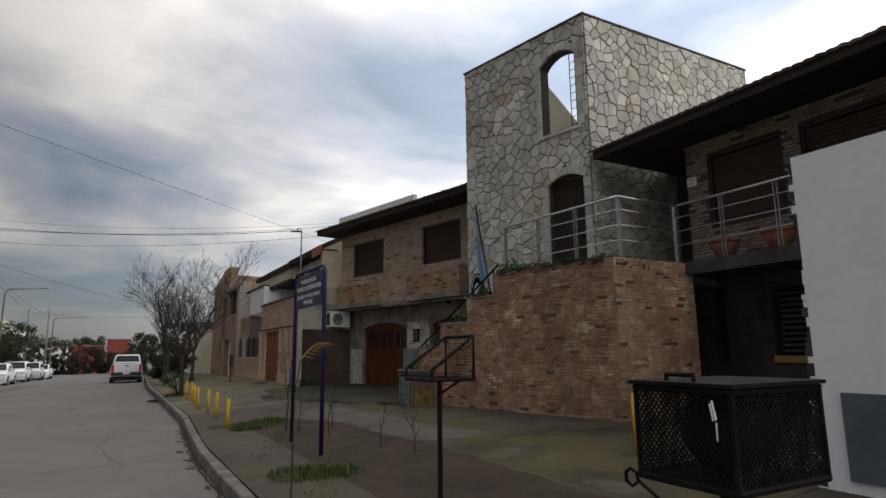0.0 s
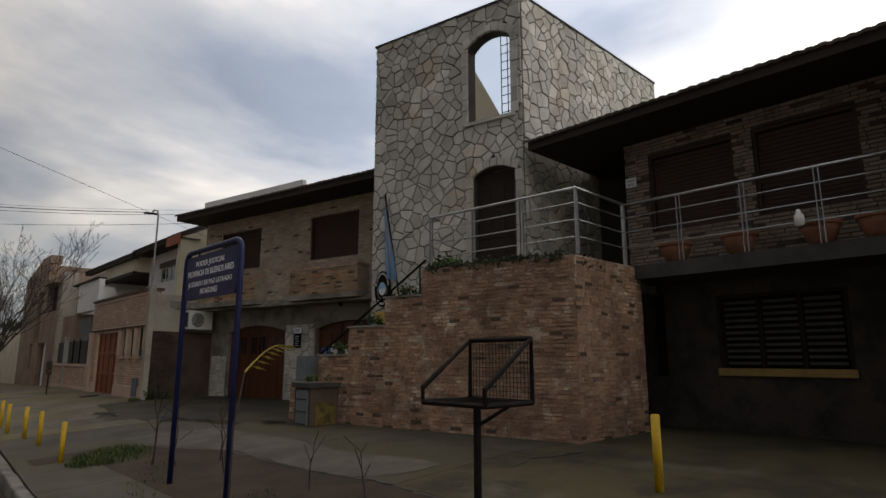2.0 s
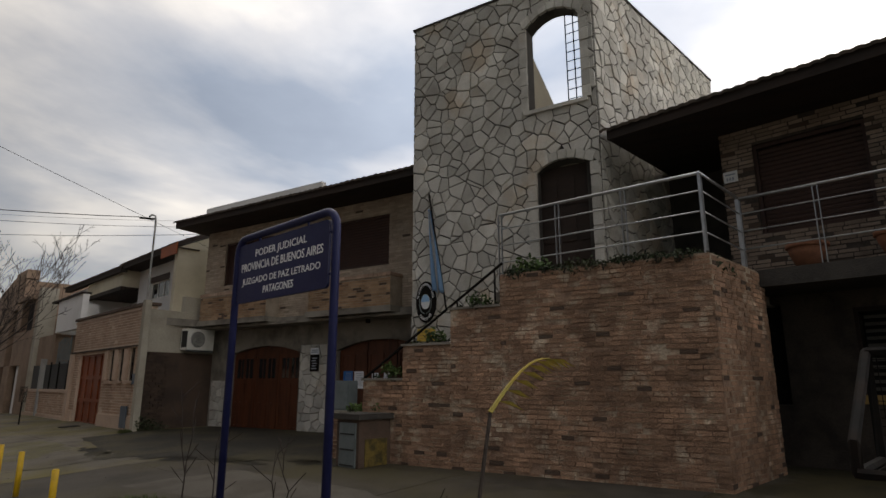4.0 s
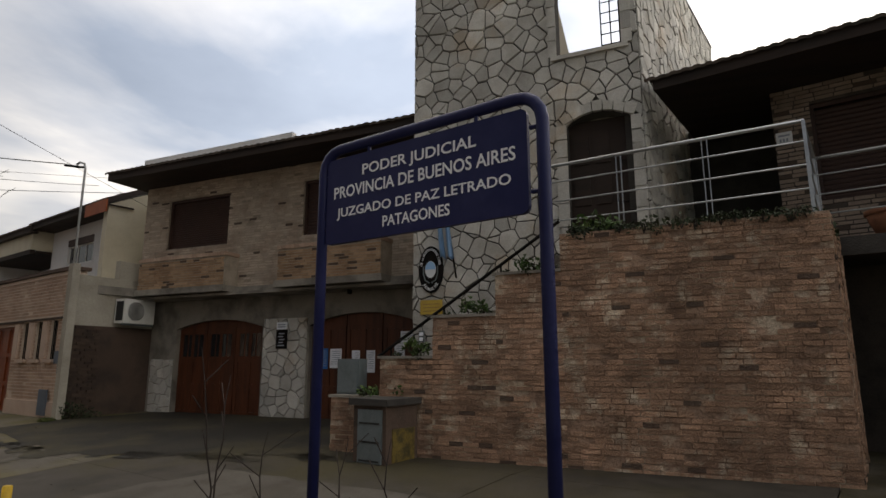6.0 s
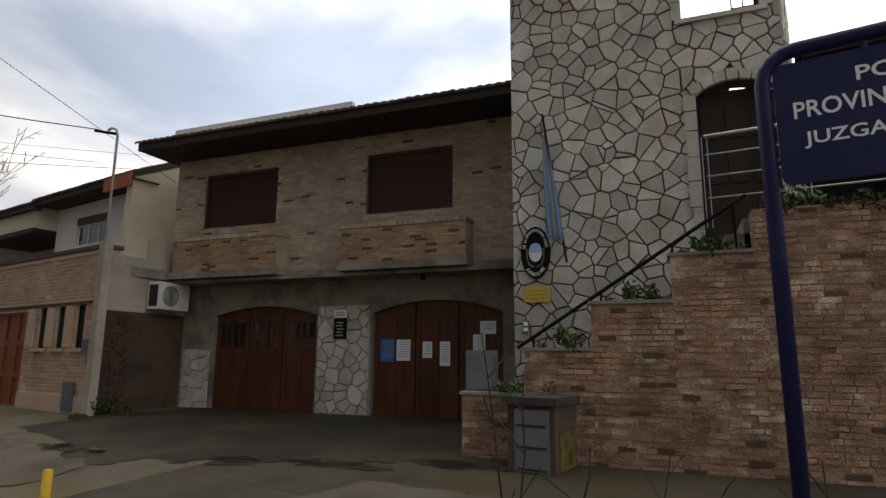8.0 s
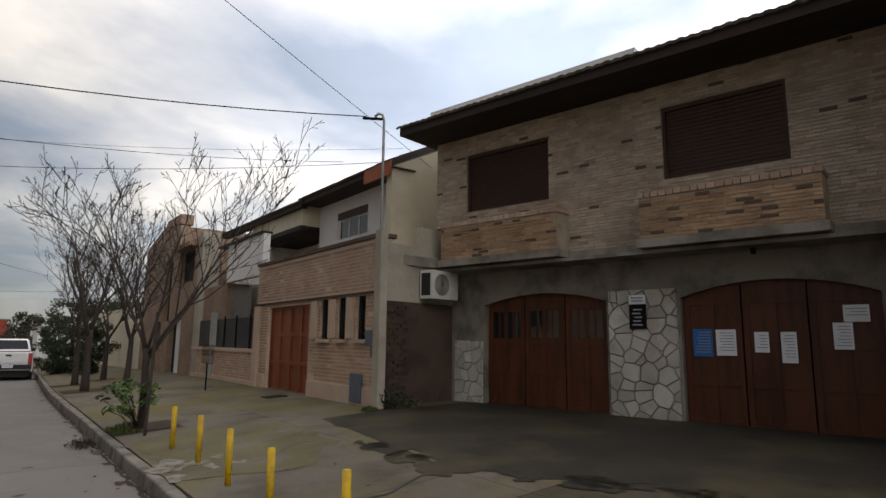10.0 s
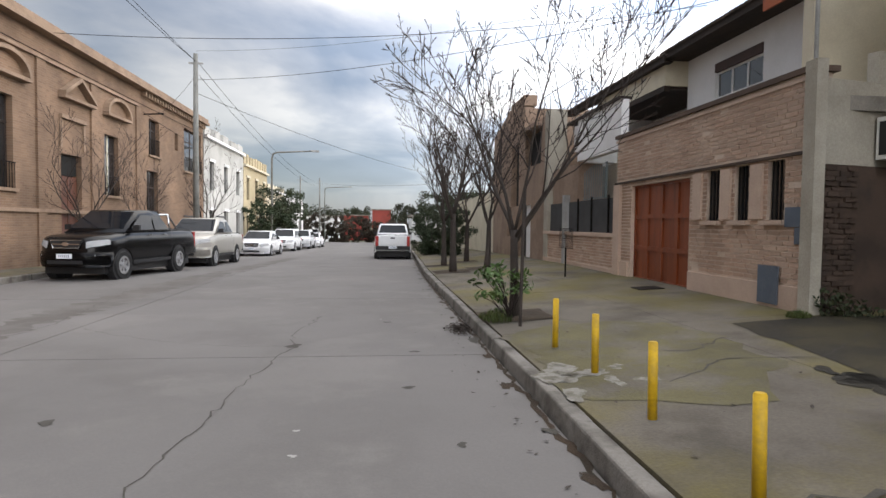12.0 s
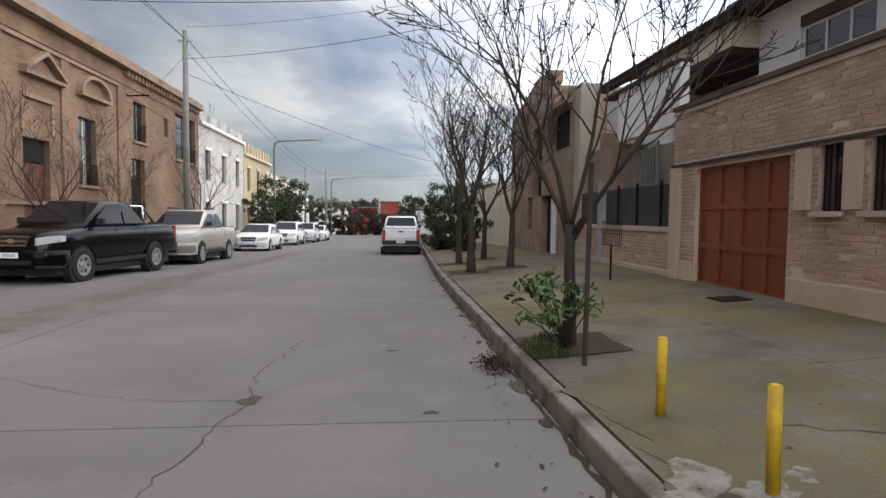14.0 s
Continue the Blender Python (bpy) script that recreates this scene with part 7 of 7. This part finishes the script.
PICK = dict(L=5.26, W=1.84, H=1.91, belt=1.30, hood=1.23, ws0=1.14, ws1=2.02, rf1=3.16, rw1=3.56, axles=(.92, 4.02), tyre=.385, pickup=True, zb=.43)
vehicle("pickup_truck", "black double-cab pickup truck with chrome roll bar parked at the kerb", "pickup truck", P_BLACK, parked(-9.30, 32.25) @ Matrix.Rotation(radians(-7), 4, "Z"), bar=True, **PICK)
vehicle("pickup_truck", "silver-beige double-cab pickup truck with roof rails parked at the kerb", "pickup truck", P_SILVER, parked(-8.50, 38.6), rack=True, **PICK)
SEDAN = dict(L=4.6, W=1.77, H=1.47, belt=.95, hood=.92, ws0=1.15, ws1=1.95, rf1=3.15, rw1=3.95, axles=(.92, 3.62), tyre=.32, zb=.24)
SUV = dict(L=4.4, W=1.80, H=1.68, belt=1.05, hood=1.02, ws0=1.15, ws1=1.80, rf1=3.70, rw1=4.25, axles=(.90, 3.55), tyre=.35, zb=.30)
vehicle("car", "white four-door saloon car parked at the kerb", "car", P_WHITE, parked(-8.3, 49.6), **SEDAN)
vehicle("car", "white compact off-road car parked behind the saloon", "car", P_WHITE, parked(-8.35, 59.5), rack=True, **SUV)
vehicle("car", "pale grey car parked further along the street", "car", P_PALE, parked(-8.05, 67), **SUV)
vehicle("car", "white saloon car parked well along the street", "car", P_WHITE, parked(-7.8, 73), **SEDAN)
vehicle("pickup_truck", "white double-cab pickup truck seen from behind at the kerb", "pickup truck", P_WHITE, parked(-.46, 46.3 + 5.26, True), **PICK)

# ---- houses across the street (faces look towards the near kerb) ----
def brick_material(name, c1, c2, mortar, scale=1.0):
    """Coursed brick seen from far: courses in relief along the street's direction."""
    m = bpy.data.materials.new(name)
    m.use_nodes = True
    n, l = m.node_tree.nodes, m.node_tree.links
    b = n["Principled BSDF"]
    g = n.new("ShaderNodeNewGeometry")
    d = n.new("ShaderNodeVectorMath"); d.operation = "DOT_PRODUCT"; d.inputs[1].default_value = (math.sin(PH), math.cos(PH), 0)
    l.new(g.outputs["Position"], d.inputs[0])
    sp = n.new("ShaderNodeSeparateXYZ"); l.new(g.outputs["Position"], sp.inputs[0])
    cb = n.new("ShaderNodeCombineXYZ"); l.new(d.outputs["Value"], cb.inputs["X"]); l.new(sp.outputs["Z"], cb.inputs["Y"])
    t = n.new("ShaderNodeTexBrick")
    t.inputs["Color1"].default_value, t.inputs["Color2"].default_value, t.inputs["Mortar"].default_value = (*c1, 1), (*c2, 1), (*mortar, 1)
    t.inputs["Scale"].default_value = scale
    t.inputs["Brick Width"].default_value, t.inputs["Row Height"].default_value, t.inputs["Mortar Size"].default_value = .26, .075, .008
    l.new(cb.outputs[0], t.inputs["Vector"])
    ns = n.new("ShaderNodeTexNoise"); ns.inputs["Scale"].default_value, ns.inputs["Detail"].default_value = .7, 7
    l.new(g.outputs["Position"], ns.inputs["Vector"])
    mr = n.new("ShaderNodeMapRange"); mr.inputs[1].default_value, mr.inputs[2].default_value, mr.inputs[3].default_value, mr.inputs[4].default_value = .3, .7, .72, 1.2
    l.new(ns.outputs["Fac"], mr.inputs[0])
    sc = n.new("ShaderNodeVectorMath"); sc.operation = "SCALE"
    l.new(t.outputs["Color"], sc.inputs[0]); l.new(mr.outputs[0], sc.inputs["Scale"])
    l.new(sc.outputs[0], b.inputs["Base Color"])
    b.inputs["Roughness"].default_value = .92
    bp = n.new("ShaderNodeBump"); bp.inputs["Strength"].default_value, bp.inputs["Distance"].default_value = .5, .02
    l.new(t.outputs["Fac"], bp.inputs["Height"]); bp.invert = True
    l.new(bp.outputs[0], b.inputs["Normal"])
    return m


M_OLDB = brick_material("old ochre brickwork", (0.235, 0.145, 0.09), (0.18, 0.108, 0.067), (0.23, 0.165, 0.115))
M_PINKB = brick_material("far pinkish brickwork", (0.36, 0.25, 0.18), (0.30, 0.20, 0.145), (0.38, 0.30, 0.23))
UO = -12.0
old = thing("old_house", "long old ochre brick house with cornice, pediments and tall windows", "house", MS)
OH = ((37.4, 38.8, -.2, 3.75), (40.6, 41.85, 2.49, 4.88), (33.6, 34.8, 2.4, 5.1), (45.1, 46.4, 4.6, 6.28), (44.8, 46.2, 1.2, 3.85), (50.1, 53.2, 4.3, 6.65), (28.0, 29.2, 2.4, 5.1), (48.6, 49.1, 5.25, 6.15))
bm = bmesh.new(); wall_sheet(bm, UO, UO - .4, 14.0, 53.65, -1.0, 7.35, OH); part("front_wall", bm, M_OLDB, old, "ochre brick front")
boxpart("side_wall", (UO - 9, 53.35, -1, UO - .4, 53.65, 7.3), M_OLDB, old)
boxpart("inside", (UO - .34, 14.2, -.8, UO - .30, 53.3, 7.2), M_DARK, old, w=0)
for z, d, h in ((7.35, .38, .14), (7.49, .30, .22), (7.71, .12, .10), (6.55, .10, .10), (1.72, .08, .12)):
    boxpart("cornice", (UO - .3, 14.0, z, UO + d, 43.8 if z < 7 else 53.75, z + h), M_OLDTRIM, old, w=.02)
for k in range(27):
    boxpart("dentil", (UO, 44.2 + .35 * k, 7.12, UO + .22, 44.36 + .35 * k, 7.34), M_OLDTRIM, old, w=0)
for v in (43.8, 39.7, 36.2, 31.5):
    boxpart("pilaster", (UO, v - .25, -.5, UO + .07, v + .25, 6.55), M_OLDTRIM if v < 36 else M_OLDB, old, w=.01)
for vc, kind_ in ((38.4, "t"), (41.6, "a"), (34.3, "a"), (28.6, "t")):
    hw = 1.0
    if kind_ == "t":
        outer, inner = [(vc - hw, 5.72), (vc + hw, 5.72), (vc, 6.3)], None
        bm = bmesh.new(); prism(bm, outer, "x", UO, UO + .03); part("pediment", bm, M_OLDB, old)
        for a, b in (((vc - hw - .1, 5.70), (vc, 6.35)), ((vc + hw + .1, 5.70), (vc, 6.35))):
            bm = bmesh.new(); prism(bm, [(a[0], a[1]), (b[0], b[1]), (b[0], b[1] + .14), (a[0], a[1] + .14)], "x", UO, UO + .26); part("pediment_moulding", bm, M_OLDTRIM, old)
    else:
        arc = [(vc + hw * math.cos(a), 5.72 + .58 * math.sin(a)) for a in (math.pi * k / 12 for k in range(13))]
        bm = bmesh.new(); prism(bm, arc, "x", UO, UO + .03); part("pediment", bm, M_OLDB, old)
        bm = bmesh.new()
        for (a, b), (c, d) in zip(arc, arc[1:]):
            k1, k2 = 1.14, 1.14
            prism(bm, [(a, b), (c, d), (vc + (c - vc) * k2, 5.72 + (d - 5.72) * 1.22), (vc + (a - vc) * k1, 5.72 + (b - 5.72) * 1.22)], "x", UO, UO + .24)
        part("pediment_moulding", bm, M_OLDTRIM, old)
    boxpart("pediment_shelf", (UO, vc - hw - .12, 5.60, UO + .24, vc + hw + .12, 5.71), M_OLDTRIM, old)
for y0, y1, z0, z1 in OH:
    if y1 - y0 < 1 or z0 < 0:
        continue
    wf = boxpart("window_frame", (UO - .22, y0, z0, UO - .18, y0 + .08, z1), M_WOOD_DARK, old)
    boxpart("stile", (UO - .22, y1 - .08, z0, UO - .18, y1, z1), M_WOOD_DARK, wf)
    boxpart("mullion", (UO - .22, (y0 + y1) / 2 - .05, z0, UO - .17, (y0 + y1) / 2 + .05, z1), M_CREAM if z0 < 3 and y0 < 44 else M_WOOD_DARK, wf)
    boxpart("transom", (UO - .22, y0, z0 + (z1 - z0) * .7, UO - .175, y1, z0 + (z1 - z0) * .7 + .07), M_WOOD_DARK, wf)
    boxpart("pane", (UO - .20, y0 + .08, z0, UO - .19, y1 - .08, z1), M_PANE, wf, w=0)
    boxpart("sill", (UO - .1, y0 - .1, z0 - .1, UO + .1, y1 + .1, z0), M_OLDTRIM, wf)
    bm = bmesh.new()
    k = y0
    while k < y1:
        tube(bm, [(UO + .05, k, z0), (UO + .05, k, z0 + .75)], .012, 4); k += .13
    tube(bm, [(UO + .05, y0, z0 + .75), (UO + .05, y1, z0 + .75)], .018, 5)
    part("window_railing", bm, M_BLACK, wf)
d4 = thing("door_4", "tall brown double door of the old house", "door", MS, kind="structure")
for a in (37.45, 38.12):
    boxpart("leaf", (UO - .2, a, -.2, UO - .15, a + .63, 3.0), M_WOOD, d4, w=.02)
boxpart("fanlight", (UO - .2, 37.45, 3.05, UO - .17, 38.75, 3.72), M_DARK, d4)
boxpart("door_panel_trim", (UO, 37.3, 4.92, UO + .12, 39.0, 5.06), M_OLDTRIM, old)
for a, b in ((37.3, 37.42), (38.88, 39.0)):
    boxpart("door_panel_trim", (UO, a, 3.95, UO + .06, b, 4.915), M_OLDTRIM, old)
ra = thing("wire_bracket", "iron wire bracket on the old house", "bracket", MS)
bm = bmesh.new(); tube(bm, [(UO, 44.5, 6.35), (UO + .9, 44.5, 6.4)], .03, 6); tube(bm, [(UO + .75, 44.2, 6.4), (UO + .75, 44.8, 6.4)], .03, 6); part("bracket_arm", bm, M_BLACK, ra)


def row_house(name, label, v0, v1, zt, mat, seed, u=UO, trim=M_WHITE, crenel=False, floors=2):
    rnd = random.Random(seed)
    h = thing(name, label, "house", MS)
    zb = zroad(v0) - .2
    n = max(1, round((v1 - v0) / 3.2))
    holes = []
    for k in range(n):
        c = v0 + (v1 - v0) * (k + .5) / n
        holes.append((c - .55, c + .55, zb + (.3 if k % 2 else 1.0), zb + 2.9))
        if floors > 1:
            holes.append((c - .5, c + .5, zb + 4.2, zb + 6.0))
    bm = bmesh.new(); wall_sheet(bm, u, u - .3, v0 + .02, v1, zb - 1, zt - .4, holes); part("front_wall", bm, mat, h)
    boxpart("roof_deck", (u - 9, v0 + .05, zt - 1.0, u - .3, v1, zt - .8), M_RENDER, h)
    boxpart("side_wall", (u - 9, v0 + .02, zb - 1, u - .3, v0 + .3, zt - .6), mat, h)
    boxpart("cornice", (u - .3, v0, zt - .4, u + .22, v1 + .02, zt - .22), trim, h, w=.03)
    boxpart("inside", (u - .28, v0 + .3, zb, u - .25, v1 - .3, zt - .6), M_DARK, h, w=0)
    v = v0 + .05
    while v < v1 - .5:
        wd = 1.1 if crenel else 2.2
        boxpart("parapet", (u - .28, v, zt - .22, u + .04, min(v + wd * .62, v1), zt + (.5 if crenel else .25) + rnd.uniform(0, .15)), mat, h, w=.02)
        v += wd
    for y0, y1, z0, z1 in holes:
        boxpart("window", (u - .2, y0, z0, u - .16, y1, z1), M_PANE, h, w=0)
        boxpart("window_trim", (u, y0 - .14, z1, u + .08, y1 + .14, z1 + .18), trim, h, w=.02)
    return h


M_PALEHOUSE = material("off-white house paint", (0.46, 0.45, 0.42), 0.85, scale=0.9, second=(0.36, 0.35, 0.32), amount=0.7, spread=0.1, bump=0.1)
row_house("row_house", "white ornate two-storey house with a stepped parapet", 53.8, 64.4, 7.1, M_PALEHOUSE, 1)
row_house("row_house", "pale yellow house with a crenellated parapet", 64.5, 74.5, 6.4, M_YELLOWHOUSE, 2, trim=M_CREAM, crenel=True)
row_house("row_house", "pale low house further along the street", 74.6, 86, 5.0, M_CREAM, 3, floors=1)
row_house("row_house", "white low house further along the street", 86.1, 102, 4.4, M_WHITE, 4, floors=1)


def block_house(name, label, u0, v0, u1, v1, zt, mat, zb=-2.3):
    h = thing(name, label, "house", MS)
    n = max(2, int((u1 - u0) / 3))
    holes = [(u0 + (u1 - u0) * (k + .5) / n - .6, u0 + (u1 - u0) * (k + .5) / n + .6, zb + 1.2, zb + 2.6) for k in range(n)]
    rot = Matrix(((0, 1, 0, 0), (1, 0, 0, 0), (0, 0, 1, 0), (0, 0, 0, 1)))
    bm = bmesh.new(); wall_sheet(bm, v0, v0 + .3, u0, u1, zb, zt, holes, rot); part("front_wall", bm, mat, h)
    boxpart("back", (u0, v0 + .31, zb, u1, v1, zt - .2), mat, h)
    boxpart("roof_edge", (u0 - .2, v0 - .25, zt, u1 + .2, v1, zt + .22), M_RENDER, h)
    for a, b, c, d in holes:
        boxpart("window", (a, v0 + .28, c, b, v0 + .305, d), M_PANE, h, w=0)
    return h


block_house("far_house", "red painted house beyond the street's end", -2.6, 146, 1.4, 152, 4.6, M_REDHOUSE)
block_house("far_house", "dull red long house beyond the street's end", -9, 150, -3.5, 156, 3.4, M_REDHOUSE)
block_house("far_house", "white low house beyond the street's end", -16, 140, -9.5, 146, 3.0, M_WHITE)
block_house("far_house", "white long shed behind the pickup", 3.2, 95, 12, 103, 2.6, M_WHITE)

M_POLE = material("weathered grey pole", (0.17, 0.17, 0.155), 0.75, scale=3, second=(0.11, 0.11, 0.10), amount=0.7, bump=0.15, spread=0.15)
# ---- poles, lamps and wires ----
def street_lamp(u, v, h, arm, seed=0):
    l_ = thing("street_lamp", "tall grey street lamp with a long curved arm", "street lamp", MS @ Matrix.Translation((u, v, zroad(v))), group="street lamps")
    bm = bmesh.new(); tube(bm, [(0, 0, -.2), (0, 0, h - .5), (.12, 0, h - .12), (.5, 0, h), (arm, 0, h + .18)], [.10, .085, .08, .075, .065], 8); part("pole", bm, M_POLE, l_, smooth=True)
    bm = bmesh.new(); box(bm, arm - .05, -.12, h + .10, arm + .65, .12, h + .26); bevel(bm, .05); part("lamp_head", bm, M_ZINC, l_)
    return l_


street_lamp(-10.5, 68.5, 8.3, 3.35)
street_lamp(-9.85, 112, 8.75, 3.7)


def pole(u, v, h, r=.15):
    p = thing("utility_pole", "plain grey concrete utility pole at the kerb", "utility pole", MS @ Matrix.Translation((u, v, zroad(v))), group="utility poles")
    bm = bmesh.new(); tube(bm, [(0, 0, -.2), (0, 0, h)], [r, r * .62], 10); part("shaft", bm, M_POLE, p, smooth=True)
    bm = bmesh.new(); box(bm, -.35, -.04, h - .5, .35, .04, h - .42); part("crossarm", bm, M_ZINC, p)
    return p


pole(-10.42, 46.9, 10.15, .17)
pole(-9.87, 104, 9.5)
pole(-10.6, 88, 8.2, .12)


def wire(a, b, sag, r=.012):
    w = thing("overhead_wire", "thin black overhead wire", "wire", group="overhead wires")
    a, b = Vector(a), Vector(b)
    bm = bmesh.new()
    tube(bm, [a.lerp(b, k / 16) - Vector((0, 0, sag * 4 * (k / 16) * (1 - k / 16))) for k in range(17)], r, 5)
    part("cable", bm, M_BLACK, w)
    return w


MT = S(4.06, 23.62, 6.0)
wire(MT, S(-11.5, 28.2, 6.5), .55, .011)
wire(S(9.0, 29.0, 7.4), S(-10.42, 46.9, 8.55), .6, .010)
wire(S(9.5, 30.5, 8.3), S(-10.42, 47, 10.0), .6, .006)
wire(S(6.6, 24.86, 5.72), S(-11.0, 16.66, 8.28), .05, .006)
wire(S(-11.6, 36.3, 7.4), S(9.5, 35.0, 8.9), .55, .010)
wire(S(-10.42, 46.9, 8.75), S(UO + .75, 44.5, 6.4), .1, .008)
wire(S(-10.42, 46.9, 9.55), S(-10.6, 104, 7.6), .9, .014)
wire(S(-10.42, 46.9, 8.95), S(-10.6, 104, 7.0), .9, .012)
wire(S(-10.42, 46.9, 9.45), S(-11.2, 10, 11.6), .5, .012)
wire(S(-10.42, 46.9, 7.90), S(5.5, 78, 6.6), .5, .012)
wire(S(-10.6, 104, 7.4), S(9, 80, 6.4), .5, .012)
wire(S(UO + .1, 20, 6.9), S(UO + .1, 54, 6.8), .15, .014)
wire(S(UO + .2, 43.9, 6.35), S(UO + .2, 53, 5.9), .1, .012)
wire(S(-10.42, 46.9, 9.45), S(-11.0, 12, 12.5), .5, .012)
# ---- bricks and stones ----
pieces("brick", upper, M_BRICK_TAN, hA, lambda i: abs(i[0][1] - 18.3), "tan bricks of the upper wall")
front = []
for y0, y1, zt in TOPS:
    front += courses(XB, y0, y1, .12, zt - .02, length=.19, height=.050, joint=.012, proud=.009, miss=.12)
pieces("brick", front, M_BRICK_RED, terr, lambda i: abs(i[0][1] - 10.3) + abs(i[0][2] - 1.5), "weathered red bricks of the terrace wall")
flip = Matrix.Rotation(math.pi / 2, 4, "Z")
hold = new("side_bricks"); hold.parent = terr; hold.matrix_local = sidem @ flip
pieces("brick", courses(0.0, -2.0, 0.0, .12, 3.04, length=.19, height=.050, joint=.012, proud=.009, miss=.12), M_BRICK_RED, hold, lambda i: -i[0][1], "red bricks of the terrace side")
hold = new("yard_bricks"); hold.parent = hC; hold.matrix_local = ic @ Matrix.Translation((7.5, 22.03, 0)) @ flip
pieces("brick", courses(0.0, -.75, 0.0, .2, 2.34, length=.22, height=.055, joint=.016, proud=.03, miss=.2), M_BRICK_DIM, hold, lambda i: -i[0][1], "ragged damp bricks of the yard wall")
gar = courses(UC, 23.62, 30.05, .68, 3.50, keep=lambda y, z: not (2.49 < z < 2.555), holes=(GAR, *SL), length=.24, height=.056, joint=.020, proud=.006, miss=.03)
pieces("brick", gar, M_BRICK_PINK, hC, lambda i: i[0][1], "pinkish facing bricks of the garage house")
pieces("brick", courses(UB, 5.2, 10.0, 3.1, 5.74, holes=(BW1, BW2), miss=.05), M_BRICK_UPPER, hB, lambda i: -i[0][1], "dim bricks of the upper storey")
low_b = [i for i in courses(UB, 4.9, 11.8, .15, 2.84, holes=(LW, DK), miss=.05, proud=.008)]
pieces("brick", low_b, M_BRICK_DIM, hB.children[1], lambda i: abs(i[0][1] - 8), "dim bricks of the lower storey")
flagstones("stone", 8.29, 9.80, 13.88, .35, 9.40, M_STONE, tower, size=.285, gap=.021, holes=(TWIN, TDOOR), near=lambda c: abs(c[0] - 12) + abs(c[1] - 5), seed=3)
flagstones("stone", 0.0, -6.15, -0.02, 3.2, 9.38, M_STONE, tower, size=.285, gap=.021, m=side @ flip, near=lambda c: -c[0], seed=8)
flagstones("stone", 9.65, 17.2, 18.4, .32, 2.5, M_STONE, hA, size=.27, gap=.020, seed=5)
flagstones("stone", 9.65, 21.2, 21.95, .32, 1.6, M_STONE, hA, size=.27, gap=.020, seed=6)
pieces("brick", courses(UC, 30.1, 36.3, .44, 1.21, length=.24, height=.056, joint=.020, proud=.006, miss=.03), M_BRICK_PINK, hD, lambda i: i[0][1], "pinkish bricks of the garden wall")


def surround(parent, x, hole, mat, seed, w=.13):
    """Dressed stones round an arched opening: jamb stones up the sides and wedge stones over the arch."""
    rnd = random.Random(seed)
    y0, y1, z0, z1, rise = hole
    for ya, yb in ((y0 - w, y0), (y1, y1 + w)):
        z = z0
        while z < z1 - .05:
            h = min(rnd.uniform(.22, .42), z1 - z)
            boxpart("jamb_stone", (x - rnd.uniform(.045, .06), ya - rnd.uniform(0, .05) * (ya < y0), z + .008, x + .02, yb + rnd.uniform(0, .05) * (yb > y1), z + h - .008), mat, parent, w=.012)
            z += h
    n = 7
    ys = [y0 - w * .4 + (y1 - y0 + w * .8) * k / n for k in range(n + 1)]
    for a, b in zip(ys, ys[1:]):
        za, zb = (arch_z(min(max(q, y0), y1), y0, y1, z1, rise) for q in (a, b))
        t = w * rnd.uniform(.9, 1.4)
        bm = bmesh.new(); g = .008
        prism(bm, [(a + g, za), (b - g, zb), (b - g + (b - (y0 + y1) / 2) * .12, zb + t), (a + g + (a - (y0 + y1) / 2) * .12, za + t)], "x", x - .055, x + .02)
        bevel(bm, .010)
        part("arch_stone", bm, mat, parent)


surround(tower, 8.29, TWIN, M_STONE, 1)
surround(tower, 8.29, TDOOR, M_STONE, 2)
bm = bmesh.new(); box(bm, 8.22, TWIN[0] - .1, TWIN[2] - .07, 8.6, TWIN[1] + .1, TWIN[2] + .003); bevel(bm, .01); part("window_sill", bm, M_STONE, tower)
